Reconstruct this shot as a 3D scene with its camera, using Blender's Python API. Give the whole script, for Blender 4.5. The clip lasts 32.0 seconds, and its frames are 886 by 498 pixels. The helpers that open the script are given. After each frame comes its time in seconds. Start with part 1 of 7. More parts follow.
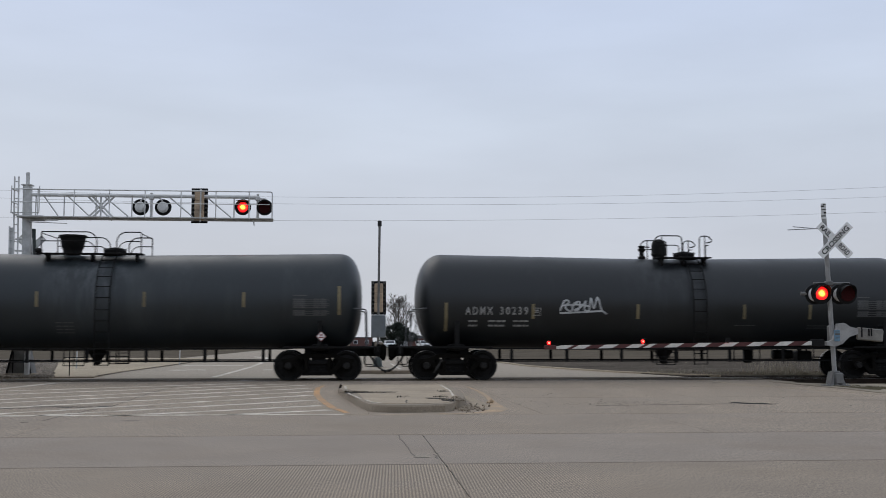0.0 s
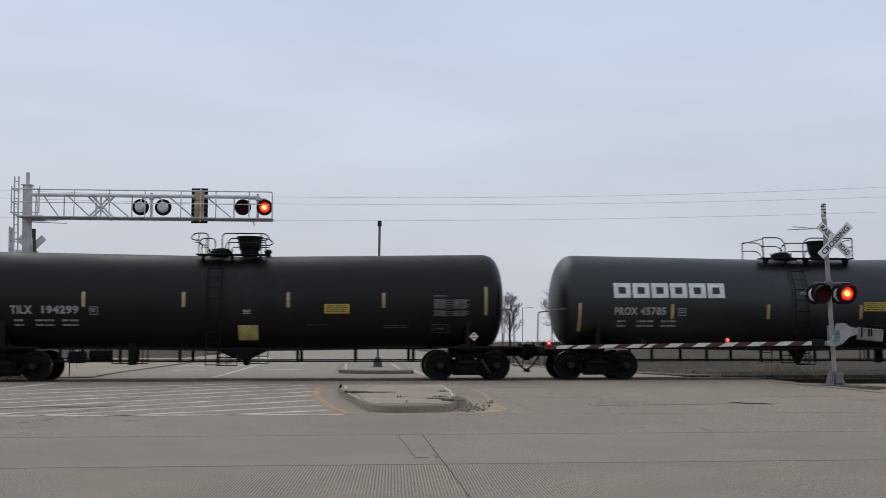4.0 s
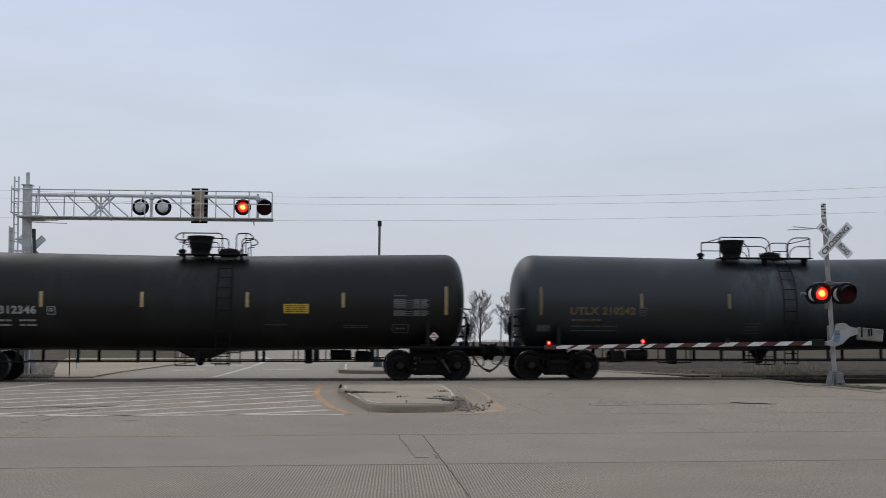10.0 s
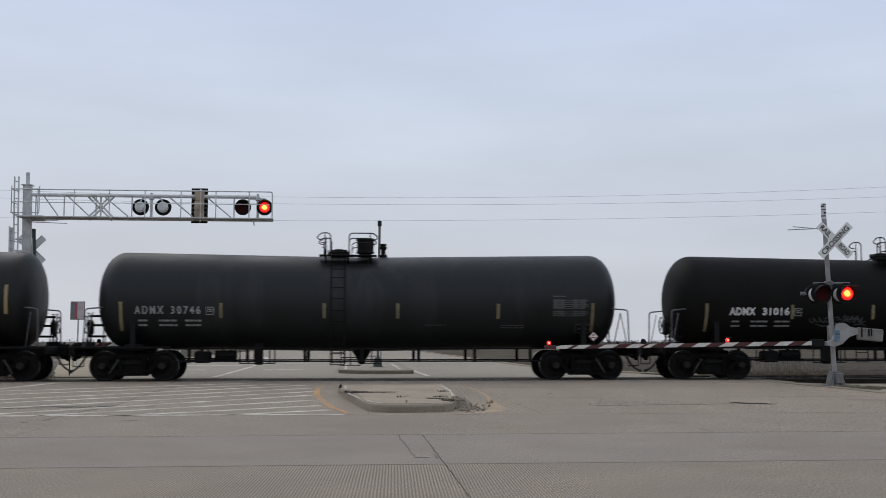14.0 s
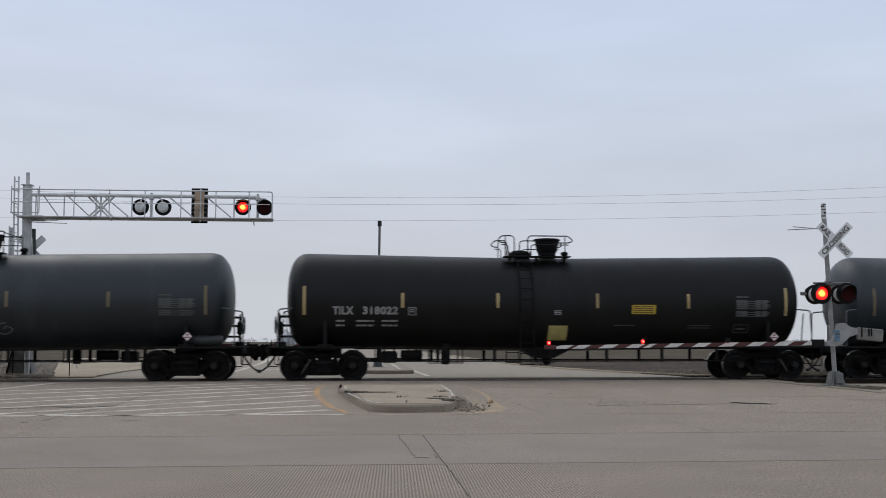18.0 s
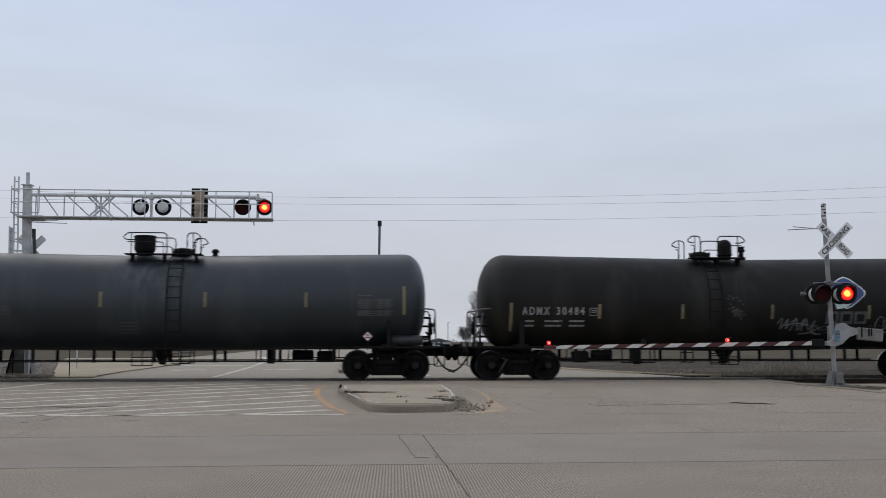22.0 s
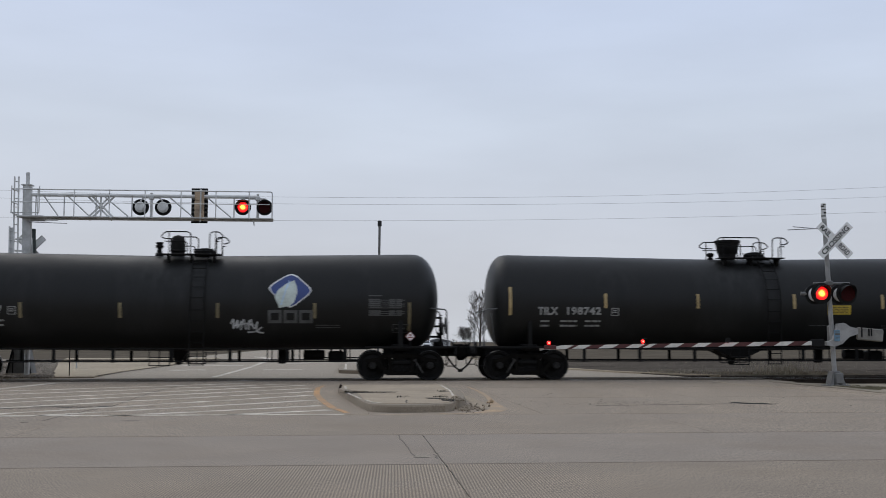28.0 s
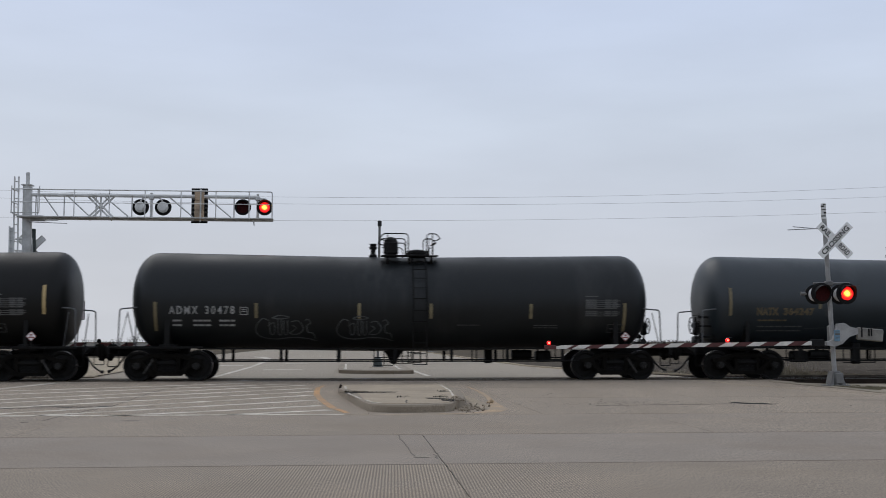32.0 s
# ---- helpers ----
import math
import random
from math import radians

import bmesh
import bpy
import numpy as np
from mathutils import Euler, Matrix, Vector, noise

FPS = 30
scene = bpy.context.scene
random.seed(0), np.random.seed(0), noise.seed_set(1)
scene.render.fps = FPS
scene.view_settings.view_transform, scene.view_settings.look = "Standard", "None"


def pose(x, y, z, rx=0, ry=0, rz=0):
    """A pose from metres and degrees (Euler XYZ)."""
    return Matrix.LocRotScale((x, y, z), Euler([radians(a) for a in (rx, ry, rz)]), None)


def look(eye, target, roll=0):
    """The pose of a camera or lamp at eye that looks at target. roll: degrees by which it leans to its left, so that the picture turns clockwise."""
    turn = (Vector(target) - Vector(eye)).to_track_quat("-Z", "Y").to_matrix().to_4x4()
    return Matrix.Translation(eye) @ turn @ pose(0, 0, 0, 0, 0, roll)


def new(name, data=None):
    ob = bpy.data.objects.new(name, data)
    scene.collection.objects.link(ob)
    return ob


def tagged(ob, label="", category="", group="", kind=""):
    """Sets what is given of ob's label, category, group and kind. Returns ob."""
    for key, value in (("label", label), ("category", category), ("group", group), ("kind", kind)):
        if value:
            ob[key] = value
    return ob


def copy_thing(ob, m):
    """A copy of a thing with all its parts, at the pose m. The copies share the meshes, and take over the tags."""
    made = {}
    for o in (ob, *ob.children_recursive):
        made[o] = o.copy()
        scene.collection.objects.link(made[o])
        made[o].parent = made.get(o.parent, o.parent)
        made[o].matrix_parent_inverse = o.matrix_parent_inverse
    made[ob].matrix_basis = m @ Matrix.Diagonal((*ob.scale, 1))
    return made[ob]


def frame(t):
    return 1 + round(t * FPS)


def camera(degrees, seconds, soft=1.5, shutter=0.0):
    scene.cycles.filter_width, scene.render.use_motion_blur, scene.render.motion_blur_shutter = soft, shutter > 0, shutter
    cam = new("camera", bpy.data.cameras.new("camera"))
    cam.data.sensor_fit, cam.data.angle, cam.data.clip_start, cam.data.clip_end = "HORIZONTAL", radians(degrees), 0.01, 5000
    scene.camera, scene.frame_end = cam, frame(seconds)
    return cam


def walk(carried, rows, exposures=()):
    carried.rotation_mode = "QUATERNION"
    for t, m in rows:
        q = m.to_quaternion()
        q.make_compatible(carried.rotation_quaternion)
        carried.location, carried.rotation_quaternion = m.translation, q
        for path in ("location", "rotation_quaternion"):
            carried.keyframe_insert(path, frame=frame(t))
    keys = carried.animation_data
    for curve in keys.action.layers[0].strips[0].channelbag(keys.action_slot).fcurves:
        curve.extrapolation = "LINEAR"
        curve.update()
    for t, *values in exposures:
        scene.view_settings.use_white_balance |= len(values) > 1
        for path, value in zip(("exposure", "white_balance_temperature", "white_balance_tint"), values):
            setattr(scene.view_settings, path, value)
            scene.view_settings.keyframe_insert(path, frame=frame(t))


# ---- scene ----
# the camera stands still on the near road and looks slightly up across the track
EYE = (0.0, 0.0, 1.2)
cam = camera(45.0, 32.0, soft=0.9, shutter=0.14)
HOLD = pose(*EYE, 94.95, 0.0, -4.9)
walk(cam, [(0.0, HOLD), (32.0, HOLD)])

# ---------------------------------------------------------------- light
world = bpy.data.worlds.new("overcast_sky")
scene.world = world
world.use_nodes = True
wt = world.node_tree
wt.nodes.clear()


def wnode(kind, **values):
    n = wt.nodes.new(kind)
    for k, v in values.items():
        n.inputs[k].default_value = v
    return n


w_out = wnode("ShaderNodeOutputWorld")
w_bg = wnode("ShaderNodeBackground", Strength=0.1012)
w_sky = wnode("ShaderNodeTexSky")
w_sky.sky_type = "NISHITA"
w_sky.sun_disc = False
w_sky.sun_elevation = radians(48)
w_sky.sun_rotation = radians(-35)
w_sky.air_density = 1.4
w_sky.dust_density = 3.0
# cloud cover: pale near the horizon, faint blue-grey bands higher up
w_co = wnode("ShaderNodeTexCoord")
w_sep = wnode("ShaderNodeSeparateXYZ")
w_ramp = wnode("ShaderNodeValToRGB")
cr = w_ramp.color_ramp
cr.elements[0].position, cr.elements[0].color = 0.0, (5.85, 6.12, 6.66, 1)
cr.elements[1].position, cr.elements[1].color = 1.0, (6.6, 7.3, 8.6, 1)
for p, c in ((0.10, (5.62, 6.0, 6.86, 1)), (0.20, (5.95, 6.6, 7.78, 1)), (0.30, (5.7, 6.5, 8.2, 1)), (0.45, (6.2, 6.9, 8.3, 1))):
    e = cr.elements.new(p)
    e.color = c
w_map = wnode("ShaderNodeMapping", Scale=(2.2, 2.2, 9.0), Rotation=(0.12, 0.1, 0.3))
w_noise = wnode("ShaderNodeTexNoise", Scale=1.5, Detail=5.0, Roughness=0.5)
w_cl = wnode("ShaderNodeMapRange")
w_cl.inputs["From Min"].default_value, w_cl.inputs["From Max"].default_value = 0.3, 0.7
w_cl.inputs["To Min"].default_value, w_cl.inputs["To Max"].default_value = 0.94, 1.06
w_mul = wnode("ShaderNodeVectorMath")
w_mul.operation = "MULTIPLY"
w_mix = wnode("ShaderNodeMix")
w_mix.data_type = "RGBA"
w_mix.inputs["Factor"].default_value = 0.93
wl = wt.links.new
wl(w_co.outputs["Generated"], w_sep.inputs[0])
wl(w_sep.outputs["Z"], w_ramp.inputs[0])
wl(w_co.outputs["Generated"], w_map.inputs[0])
wl(w_map.outputs[0], w_noise.inputs[0])
wl(w_noise.outputs[0], w_cl.inputs[0])
wl(w_ramp.outputs[0], w_mul.inputs[0])
wl(w_cl.outputs[0], w_mul.inputs[1])
wl(w_sky.outputs[0], w_mix.inputs[6])
wl(w_mul.outputs[0], w_mix.inputs[7])
wl(w_mix.outputs[2], w_bg.inputs[0])
wl(w_bg.outputs[0], w_out.inputs[0])

sun = new("sun", bpy.data.lights.new("sun", "SUN"))
sun.data.energy = 0.6
sun.data.angle = radians(40)
sun.data.color = (1.0, 0.96, 0.9)
sun.matrix_world = look((-20, 34, 40), (0, 0, 0))

# ---------------------------------------------------------------- materials


def material(name, color, rough=0.6, metal=0.0, vary=0.25, scale=6.0, fine=60.0, bump=0.15, dirt=None, dirt_at=0.6, rand=0.0, streak=0.0, spec=0.5, stretch=(1, 1, 1), bump_scale=0.02, grain=None, brush=None, runs=None):
    """A surface with variation at two scales, optional stains of a second colour and fine relief."""
    m = bpy.data.materials.new(name)
    m.use_nodes = True
    nt = m.node_tree
    b = nt.nodes["Principled BSDF"]
    b.inputs["Roughness"].default_value, b.inputs["Metallic"].default_value = rough, metal
    b.inputs["Specular IOR Level"].default_value = spec
    co = nt.nodes.new("ShaderNodeTexCoord")
    mp = nt.nodes.new("ShaderNodeMapping")
    mp.inputs["Scale"].default_value = stretch
    nt.links.new(co.outputs["Object"], mp.inputs[0])
    big, small = nt.nodes.new("ShaderNodeTexNoise"), nt.nodes.new("ShaderNodeTexNoise")
    big.inputs["Scale"].default_value, big.inputs["Detail"].default_value = scale, 4
    small.inputs["Scale"].default_value, small.inputs["Detail"].default_value = fine, 3
    for n in (big, small):
        nt.links.new(mp.outputs[0], n.inputs["Vector"])
    if brush:
        # grain drawn out one way, as a broom or rake leaves it
        bmp = nt.nodes.new("ShaderNodeMapping")
        bmp.inputs["Scale"].default_value = brush
        nt.links.new(co.outputs["Object"], bmp.inputs[0])
        nt.links.new(bmp.outputs[0], small.inputs["Vector"])
        small.inputs["Detail"].default_value, small.inputs["Roughness"].default_value = 7, 0.72

    def remap(src, lo, hi, a=0.3, c=0.7):
        r = nt.nodes.new("ShaderNodeMapRange")
        for k, v in zip(("From Min", "From Max", "To Min", "To Max"), (a, c, lo, hi)):
            r.inputs[k].default_value = v
        nt.links.new(src, r.inputs[0])
        return r.outputs[0]

    def mul(x, y):
        r = nt.nodes.new("ShaderNodeMath")
        r.operation = "MULTIPLY"
        nt.links.new(x, r.inputs[0])
        nt.links.new(y, r.inputs[1])
        return r.outputs[0]

    f = mul(remap(big.outputs[0], 1 - vary, 1 + vary), remap(small.outputs[0], 1 - (grain or vary * 0.6), 1 + (grain or vary * 0.6)))
    if rand:
        oi = nt.nodes.new("ShaderNodeObjectInfo")
        f = mul(f, remap(oi.outputs["Random"], 1 - rand, 1 + rand, 0, 1))
    col = nt.nodes.new("ShaderNodeVectorMath")
    col.operation = "SCALE"
    col.inputs[0].default_value = color[:3]
    nt.links.new(f, col.inputs["Scale"])
    out = col.outputs[0]
    if dirt:
        mx = nt.nodes.new("ShaderNodeMix")
        mx.data_type = "RGBA"
        dn = nt.nodes.new("ShaderNodeTexNoise")
        dn.inputs["Scale"].default_value, dn.inputs["Detail"].default_value, dn.inputs["Roughness"].default_value = scale * 0.6, 7, 0.65
        dmp = nt.nodes.new("ShaderNodeMapping")
        dmp.inputs["Scale"].default_value = (1, 1, 0.12) if streak else stretch
        dmp.inputs["Location"].default_value = (3.1, 7.7, 1.3)
        nt.links.new(co.outputs["Object"], dmp.inputs[0])
        nt.links.new(dmp.outputs[0], dn.inputs["Vector"])
        nt.links.new(remap(dn.outputs[0], 0, 0.85, dirt_at - 0.12, dirt_at + 0.14), mx.inputs["Factor"])
        nt.links.new(out, mx.inputs[6])
        mx.inputs[7].default_value = (*dirt[:3], 1)
        out = mx.outputs[2]
    if runs:
        # dust washed down from the fittings in the middle of the tank's top
        sp = nt.nodes.new("ShaderNodeSeparateXYZ")
        nt.links.new(co.outputs["Object"], sp.inputs[0])
        ab = nt.nodes.new("ShaderNodeMath")
        ab.operation = "ABSOLUTE"
        nt.links.new(sp.outputs["X"], ab.inputs[0])
        rn = nt.nodes.new("ShaderNodeTexNoise")
        rn.inputs["Scale"].default_value, rn.inputs["Detail"].default_value, rn.inputs["Roughness"].default_value = 2.6, 6, 0.7
        rmp = nt.nodes.new("ShaderNodeMapping")
        rmp.inputs["Scale"].default_value = (1, 1, 0.10)
        nt.links.new(co.outputs["Object"], rmp.inputs[0])
        nt.links.new(rmp.outputs[0], rn.inputs["Vector"])
        k = mul(mul(remap(ab.outputs[0], 1.0, 0.0, 0.5, 1.7), remap(rn.outputs[0], 0.0, 0.9, 0.45, 0.68)), remap(sp.outputs["Z"], 0.0, 1.0, 1.4, 3.6))
        mr = nt.nodes.new("ShaderNodeMix")
        mr.data_type = "RGBA"
        nt.links.new(k, mr.inputs["Factor"])
        nt.links.new(out, mr.inputs[6])
        mr.inputs[7].default_value = (*runs[:3], 1)
        out = mr.outputs[2]
    nt.links.new(out, b.inputs["Base Color"])
    nt.links.new(remap(big.outputs[0], max(rough - 0.08, 0.05), min(rough + 0.08, 1)), b.inputs["Roughness"])
    if bump:
        bp = nt.nodes.new("ShaderNodeBump")
        bp.inputs["Strength"].default_value, bp.inputs["Distance"].default_value = bump, bump_scale
        nt.links.new(small.outputs[0], bp.inputs["Height"])
        nt.links.new(bp.outputs[0], b.inputs["Normal"])
    return m


def glow(name, color, strength):
    m = bpy.data.materials.new(name)
    m.use_nodes = True
    b = m.node_tree.nodes["Principled BSDF"]
    b.inputs["Base Color"].default_value = (*color, 1)
    b.inputs["Emission Color"].default_value = (*color, 1)
    b.inputs["Emission Strength"].default_value = strength
    b.inputs["Roughness"].default_value = 0.2
    return m


TANK_GREY = material("dusty_grey_tank_paint", (0.0116, 0.0160, 0.0186), 0.45, 0, 0.16, 0.9, 30, 0.05, dirt=(0.044, 0.050, 0.052), dirt_at=0.68, rand=0.15, streak=1, spec=0.50, runs=(0.085, 0.094, 0.100))
TANK_SLATE = material("dark_slate_tank_paint", (0.0096, 0.0117, 0.0130), 0.42, 0, 0.14, 0.9, 30, 0.05, dirt=(0.030, 0.033, 0.034), dirt_at=0.72, streak=1, spec=0.46, runs=(0.034, 0.038, 0.04))
TANK_BLUE = material("faded_blue_grey_tank_paint", (0.0138, 0.0195, 0.0236), 0.46, 0, 0.16, 0.9, 30, 0.05, dirt=(0.052, 0.058, 0.060), dirt_at=0.66, rand=0.12, streak=1, spec=0.54, runs=(0.090, 0.100, 0.106))
TANK_BLACK = material("black_tank_paint", (0.0072, 0.0072, 0.0068), 0.44, 0, 0.2, 0.9, 30, 0.05, dirt=(0.017, 0.0170, 0.016), dirt_at=0.70, rand=0.25, streak=1, spec=0.19, runs=(0.017, 0.0175, 0.017))
TANK_MATT = material("matt_black_tank_paint", (0.0070, 0.0066, 0.0058), 0.58, 0, 0.25, 0.9, 30, 0.05, dirt=(0.017, 0.016, 0.013), dirt_at=0.70, rand=0.25, streak=1, spec=0.08)
TANK_CHARCOAL = material("charcoal_tank_paint", (0.0105, 0.0106, 0.0102), 0.47, 0, 0.2, 0.9, 30, 0.05, dirt=(0.026, 0.026, 0.025), dirt_at=0.68, streak=1, spec=0.24, runs=(0.026, 0.0265, 0.026))
TANK_DUSTY = material("dusty_grey_brown_tank_paint", (0.0135, 0.0124, 0.0104), 0.55, 0, 0.3, 1.1, 30, 0.05, dirt=(0.036, 0.034, 0.029), dirt_at=0.60, streak=1, spec=0.17, runs=(0.035, 0.033, 0.029))
TANK_WORN = material("worn_bluish_black_tank_paint", (0.0078, 0.0094, 0.0101), 0.48, 0, 0.25, 1.0, 30, 0.05, dirt=(0.028, 0.029, 0.029), dirt_at=0.64, streak=1, spec=0.31, runs=(0.028, 0.03, 0.03))
STEEL = material("black_grimy_steel", (0.0062, 0.0060, 0.0057), 0.68, 0, 0.3, 5, 60, 0.2, spec=0.14, dirt=(0.018, 0.0155, 0.013), dirt_at=0.64)
TRUCK_STEEL = material("dusty_cast_steel", (0.0075, 0.0068, 0.0058), 0.85, 0, 0.35, 6, 70, 0.25, dirt=(0.014, 0.0122, 0.010), dirt_at=0.62, spec=0.05)
WHEEL_STEEL = material("dark_wheel_steel", (0.0095, 0.0090, 0.0083), 0.62, 0, 0.3, 8, 60, 0.15, dirt=(0.016, 0.0145, 0.0125), dirt_at=0.62, spec=0.15)
WHEEL_RIM = material("worn_grey_wheel_rim", (0.014, 0.0132, 0.012), 0.65, 0.0, 0.3, 8, 60, 0.1, spec=0.3)
RAIL_STEEL = material("polished_rail_head", (0.30, 0.29, 0.28), 0.35, 0.9, 0.15, 3, 80, 0.05)
RUST = material("dark_rusty_rail_side", (0.035, 0.026, 0.020), 0.9, 0, 0.3, 6, 60, 0.2, spec=0.1)
STRAP = material("scuffed_black_strap_paint", (0.010, 0.010, 0.0098), 0.6, 0, 0.3, 5, 50, 0.05, spec=0.12)
LEVER_STEEL = material("scuffed_grey_lever_steel", (0.06, 0.058, 0.054), 0.6, 0, 0.35, 8, 60, 0.1, dirt=(0.02, 0.018, 0.016), dirt_at=0.5, spec=0.3)
GREY_RAIL = material("grey_rail_paint", (0.085, 0.087, 0.090), 0.5, 0.1, 0.2, 4, 50, 0.05)
RESERVOIR = material("dark_air_tank_paint", (0.022, 0.024, 0.024), 0.5, 0, 0.2, 3, 40, 0.05)
AMBER = material("faded_yellow_reflective_tape", (0.34, 0.25, 0.11), 0.5, 0, 0.25, 4, 50, 0.03, rand=0.25)
AMBER_DUSTY = material("dusty_yellow_reflective_tape", (0.165, 0.135, 0.072), 0.6, 0, 0.25, 4, 50, 0.03, rand=0.25)
WHITE_MARK = material("white_lettering_paint", (0.62, 0.62, 0.6), 0.6, 0, 0.15, 5, 40, 0.03)
DULL_MARK = material("dusty_white_lettering_paint", (0.27, 0.27, 0.26), 0.65, 0, 0.25, 5, 40, 0.03)
DIM_MARK = material("dim_grey_stencil_paint", (0.10, 0.10, 0.097), 0.7, 0, 0.25, 5, 40, 0.03)
FAINT_MARK = material("worn_grey_lettering_paint", (0.075, 0.076, 0.074), 0.7, 0, 0.25, 5, 40, 0.03)
TAN_MARK = material("worn_yellow_lettering_paint", (0.098, 0.074, 0.038), 0.65, 0, 0.35, 6, 40, 0.03)
GRAFFITI = material("white_spray_paint", (0.42, 0.43, 0.43), 0.7, 0, 0.3, 4, 30, 0.03)
GRAFFITI_MID = material("dusty_white_spray_paint", (0.15, 0.154, 0.152), 0.7, 0, 0.35, 4, 30, 0.03)
GRAFFITI_FAINT = material("faint_grey_spray_paint", (0.060, 0.064, 0.064), 0.7, 0, 0.4, 4, 30, 0.03)
YELLOW_SIGN = material("yellow_warning_sticker", (0.46, 0.32, 0.03), 0.5, 0, 0.12, 4, 40, 0.02)
PALE_YELLOW = material("faded_pale_yellow_sticker", (0.42, 0.36, 0.13), 0.55, 0, 0.2, 4, 40, 0.02)
PLACARD = material("white_placard", (0.7, 0.68, 0.66), 0.5, 0, 0.1, 6, 40, 0.02)
RED_PAINT = material("red_placard_paint", (0.20, 0.03, 0.03), 0.5, 0, 0.15, 6, 40, 0.02)
LOGO_BLUE = material("blue_sign_paint", (0.030, 0.055, 0.19), 0.5, 0, 0.2, 2, 30, 0.02)
LOGO_MID = material("mid_blue_sign_paint", (0.20, 0.38, 0.66), 0.5, 0, 0.2, 2, 30, 0.02)
LOGO_LEAF = material("pale_green_white_sign_paint", (0.50, 0.56, 0.52), 0.5, 0, 0.2, 2, 30, 0.02)
LOGO_PALE = material("pale_blue_sign_paint", (0.40, 0.56, 0.75), 0.5, 0, 0.15, 2, 30, 0.02)

GALV = material("galvanised_steel", (0.50, 0.50, 0.485), 0.55, 0.05, 0.12, 4, 60, 0.05, dirt=(0.30, 0.29, 0.27), dirt_at=0.64)
ALU = material("aluminium_paint", (0.60, 0.60, 0.585), 0.5, 0.05, 0.12, 4, 60, 0.05, dirt=(0.38, 0.37, 0.35), dirt_at=0.68)
SIGN_BACK = material("bare_aluminium_sign_back", (0.19, 0.195, 0.20), 0.45, 0.2, 0.12, 5, 50, 0.03)
CABINET = material("blue_grey_cabinet_paint", (0.15, 0.168, 0.178), 0.5, 0, 0.12, 4, 50, 0.03, dirt=(0.10, 0.105, 0.105), dirt_at=0.62)
MAST_BASE = material("dull_cast_mast_base", (0.085, 0.082, 0.077), 0.7, 0, 0.2, 6, 50, 0.1, spec=0.2)
MAST_GREY = material("weathered_mast_aluminium", (0.165, 0.163, 0.157), 0.62, 0, 0.2, 4, 60, 0.05, dirt=(0.09, 0.087, 0.08), dirt_at=0.56, spec=0.3)
MAST_PALE = material("pale_cast_aluminium", (0.31, 0.305, 0.295), 0.6, 0, 0.15, 4, 60, 0.05, dirt=(0.17, 0.165, 0.155), dirt_at=0.60, spec=0.3)
MAST_WEIGHT = material("dusty_beige_counterweight_paint", (0.215, 0.203, 0.182), 0.65, 0, 0.18, 4, 60, 0.05, dirt=(0.12, 0.112, 0.10), dirt_at=0.56, spec=0.3)
MAST_POLE = material("pale_mast_aluminium", (0.27, 0.268, 0.26), 0.58, 0, 0.14, 4, 60, 0.05, dirt=(0.17, 0.162, 0.15), dirt_at=0.58)
SIGN_WHITE = material("white_sign_sheeting", (0.74, 0.74, 0.72), 0.5, 0, 0.08, 5, 50, 0.02, dirt=(0.5, 0.49, 0.46), dirt_at=0.7)
SIGN_BLACK = material("black_sign_lettering", (0.02, 0.02, 0.02), 0.6, 0, 0.1, 5, 50, 0.02)
BLACK_PLATE = material("black_signal_plate", (0.010, 0.010, 0.010), 0.7, 0, 0.2, 5, 50, 0.03, spec=0.15)
TAN_CASE = material("weathered_yellow_signal_case", (0.44, 0.325, 0.215), 0.6, 0, 0.2, 4, 40, 0.05, dirt=(0.20, 0.15, 0.11), dirt_at=0.55)
GREEN_IRON = material("dark_green_cast_iron", (0.035, 0.045, 0.042), 0.6, 0, 0.2, 6, 50, 0.1)
SIGN_RED = material("faded_red_sign_paint", (0.40, 0.10, 0.11), 0.6, 0, 0.2, 5, 40, 0.02)
SIGN_PINK = material("faded_pinkish_sign_paint", (0.52, 0.44, 0.45), 0.6, 0, 0.15, 5, 40, 0.02)
LENS_OFF = material("unlit_dark_red_lens", (0.030, 0.0035, 0.0035), 0.6, 0, 0.6, 30, 90, 0.2, spec=0.08)
GATE_WHITE = material("white_gate_arm_sheeting", (0.62, 0.60, 0.55), 0.55, 0, 0.12, 5, 50, 0.02)
GATE_RED = material("dull_red_gate_arm_sheeting", (0.080, 0.027, 0.026), 0.6, 0, 0.2, 5, 50, 0.02, spec=0.3)
BLUE_TAG = material("blue_grey_notice", (0.12, 0.22, 0.30), 0.5, 0, 0.2, 8, 60, 0.02)


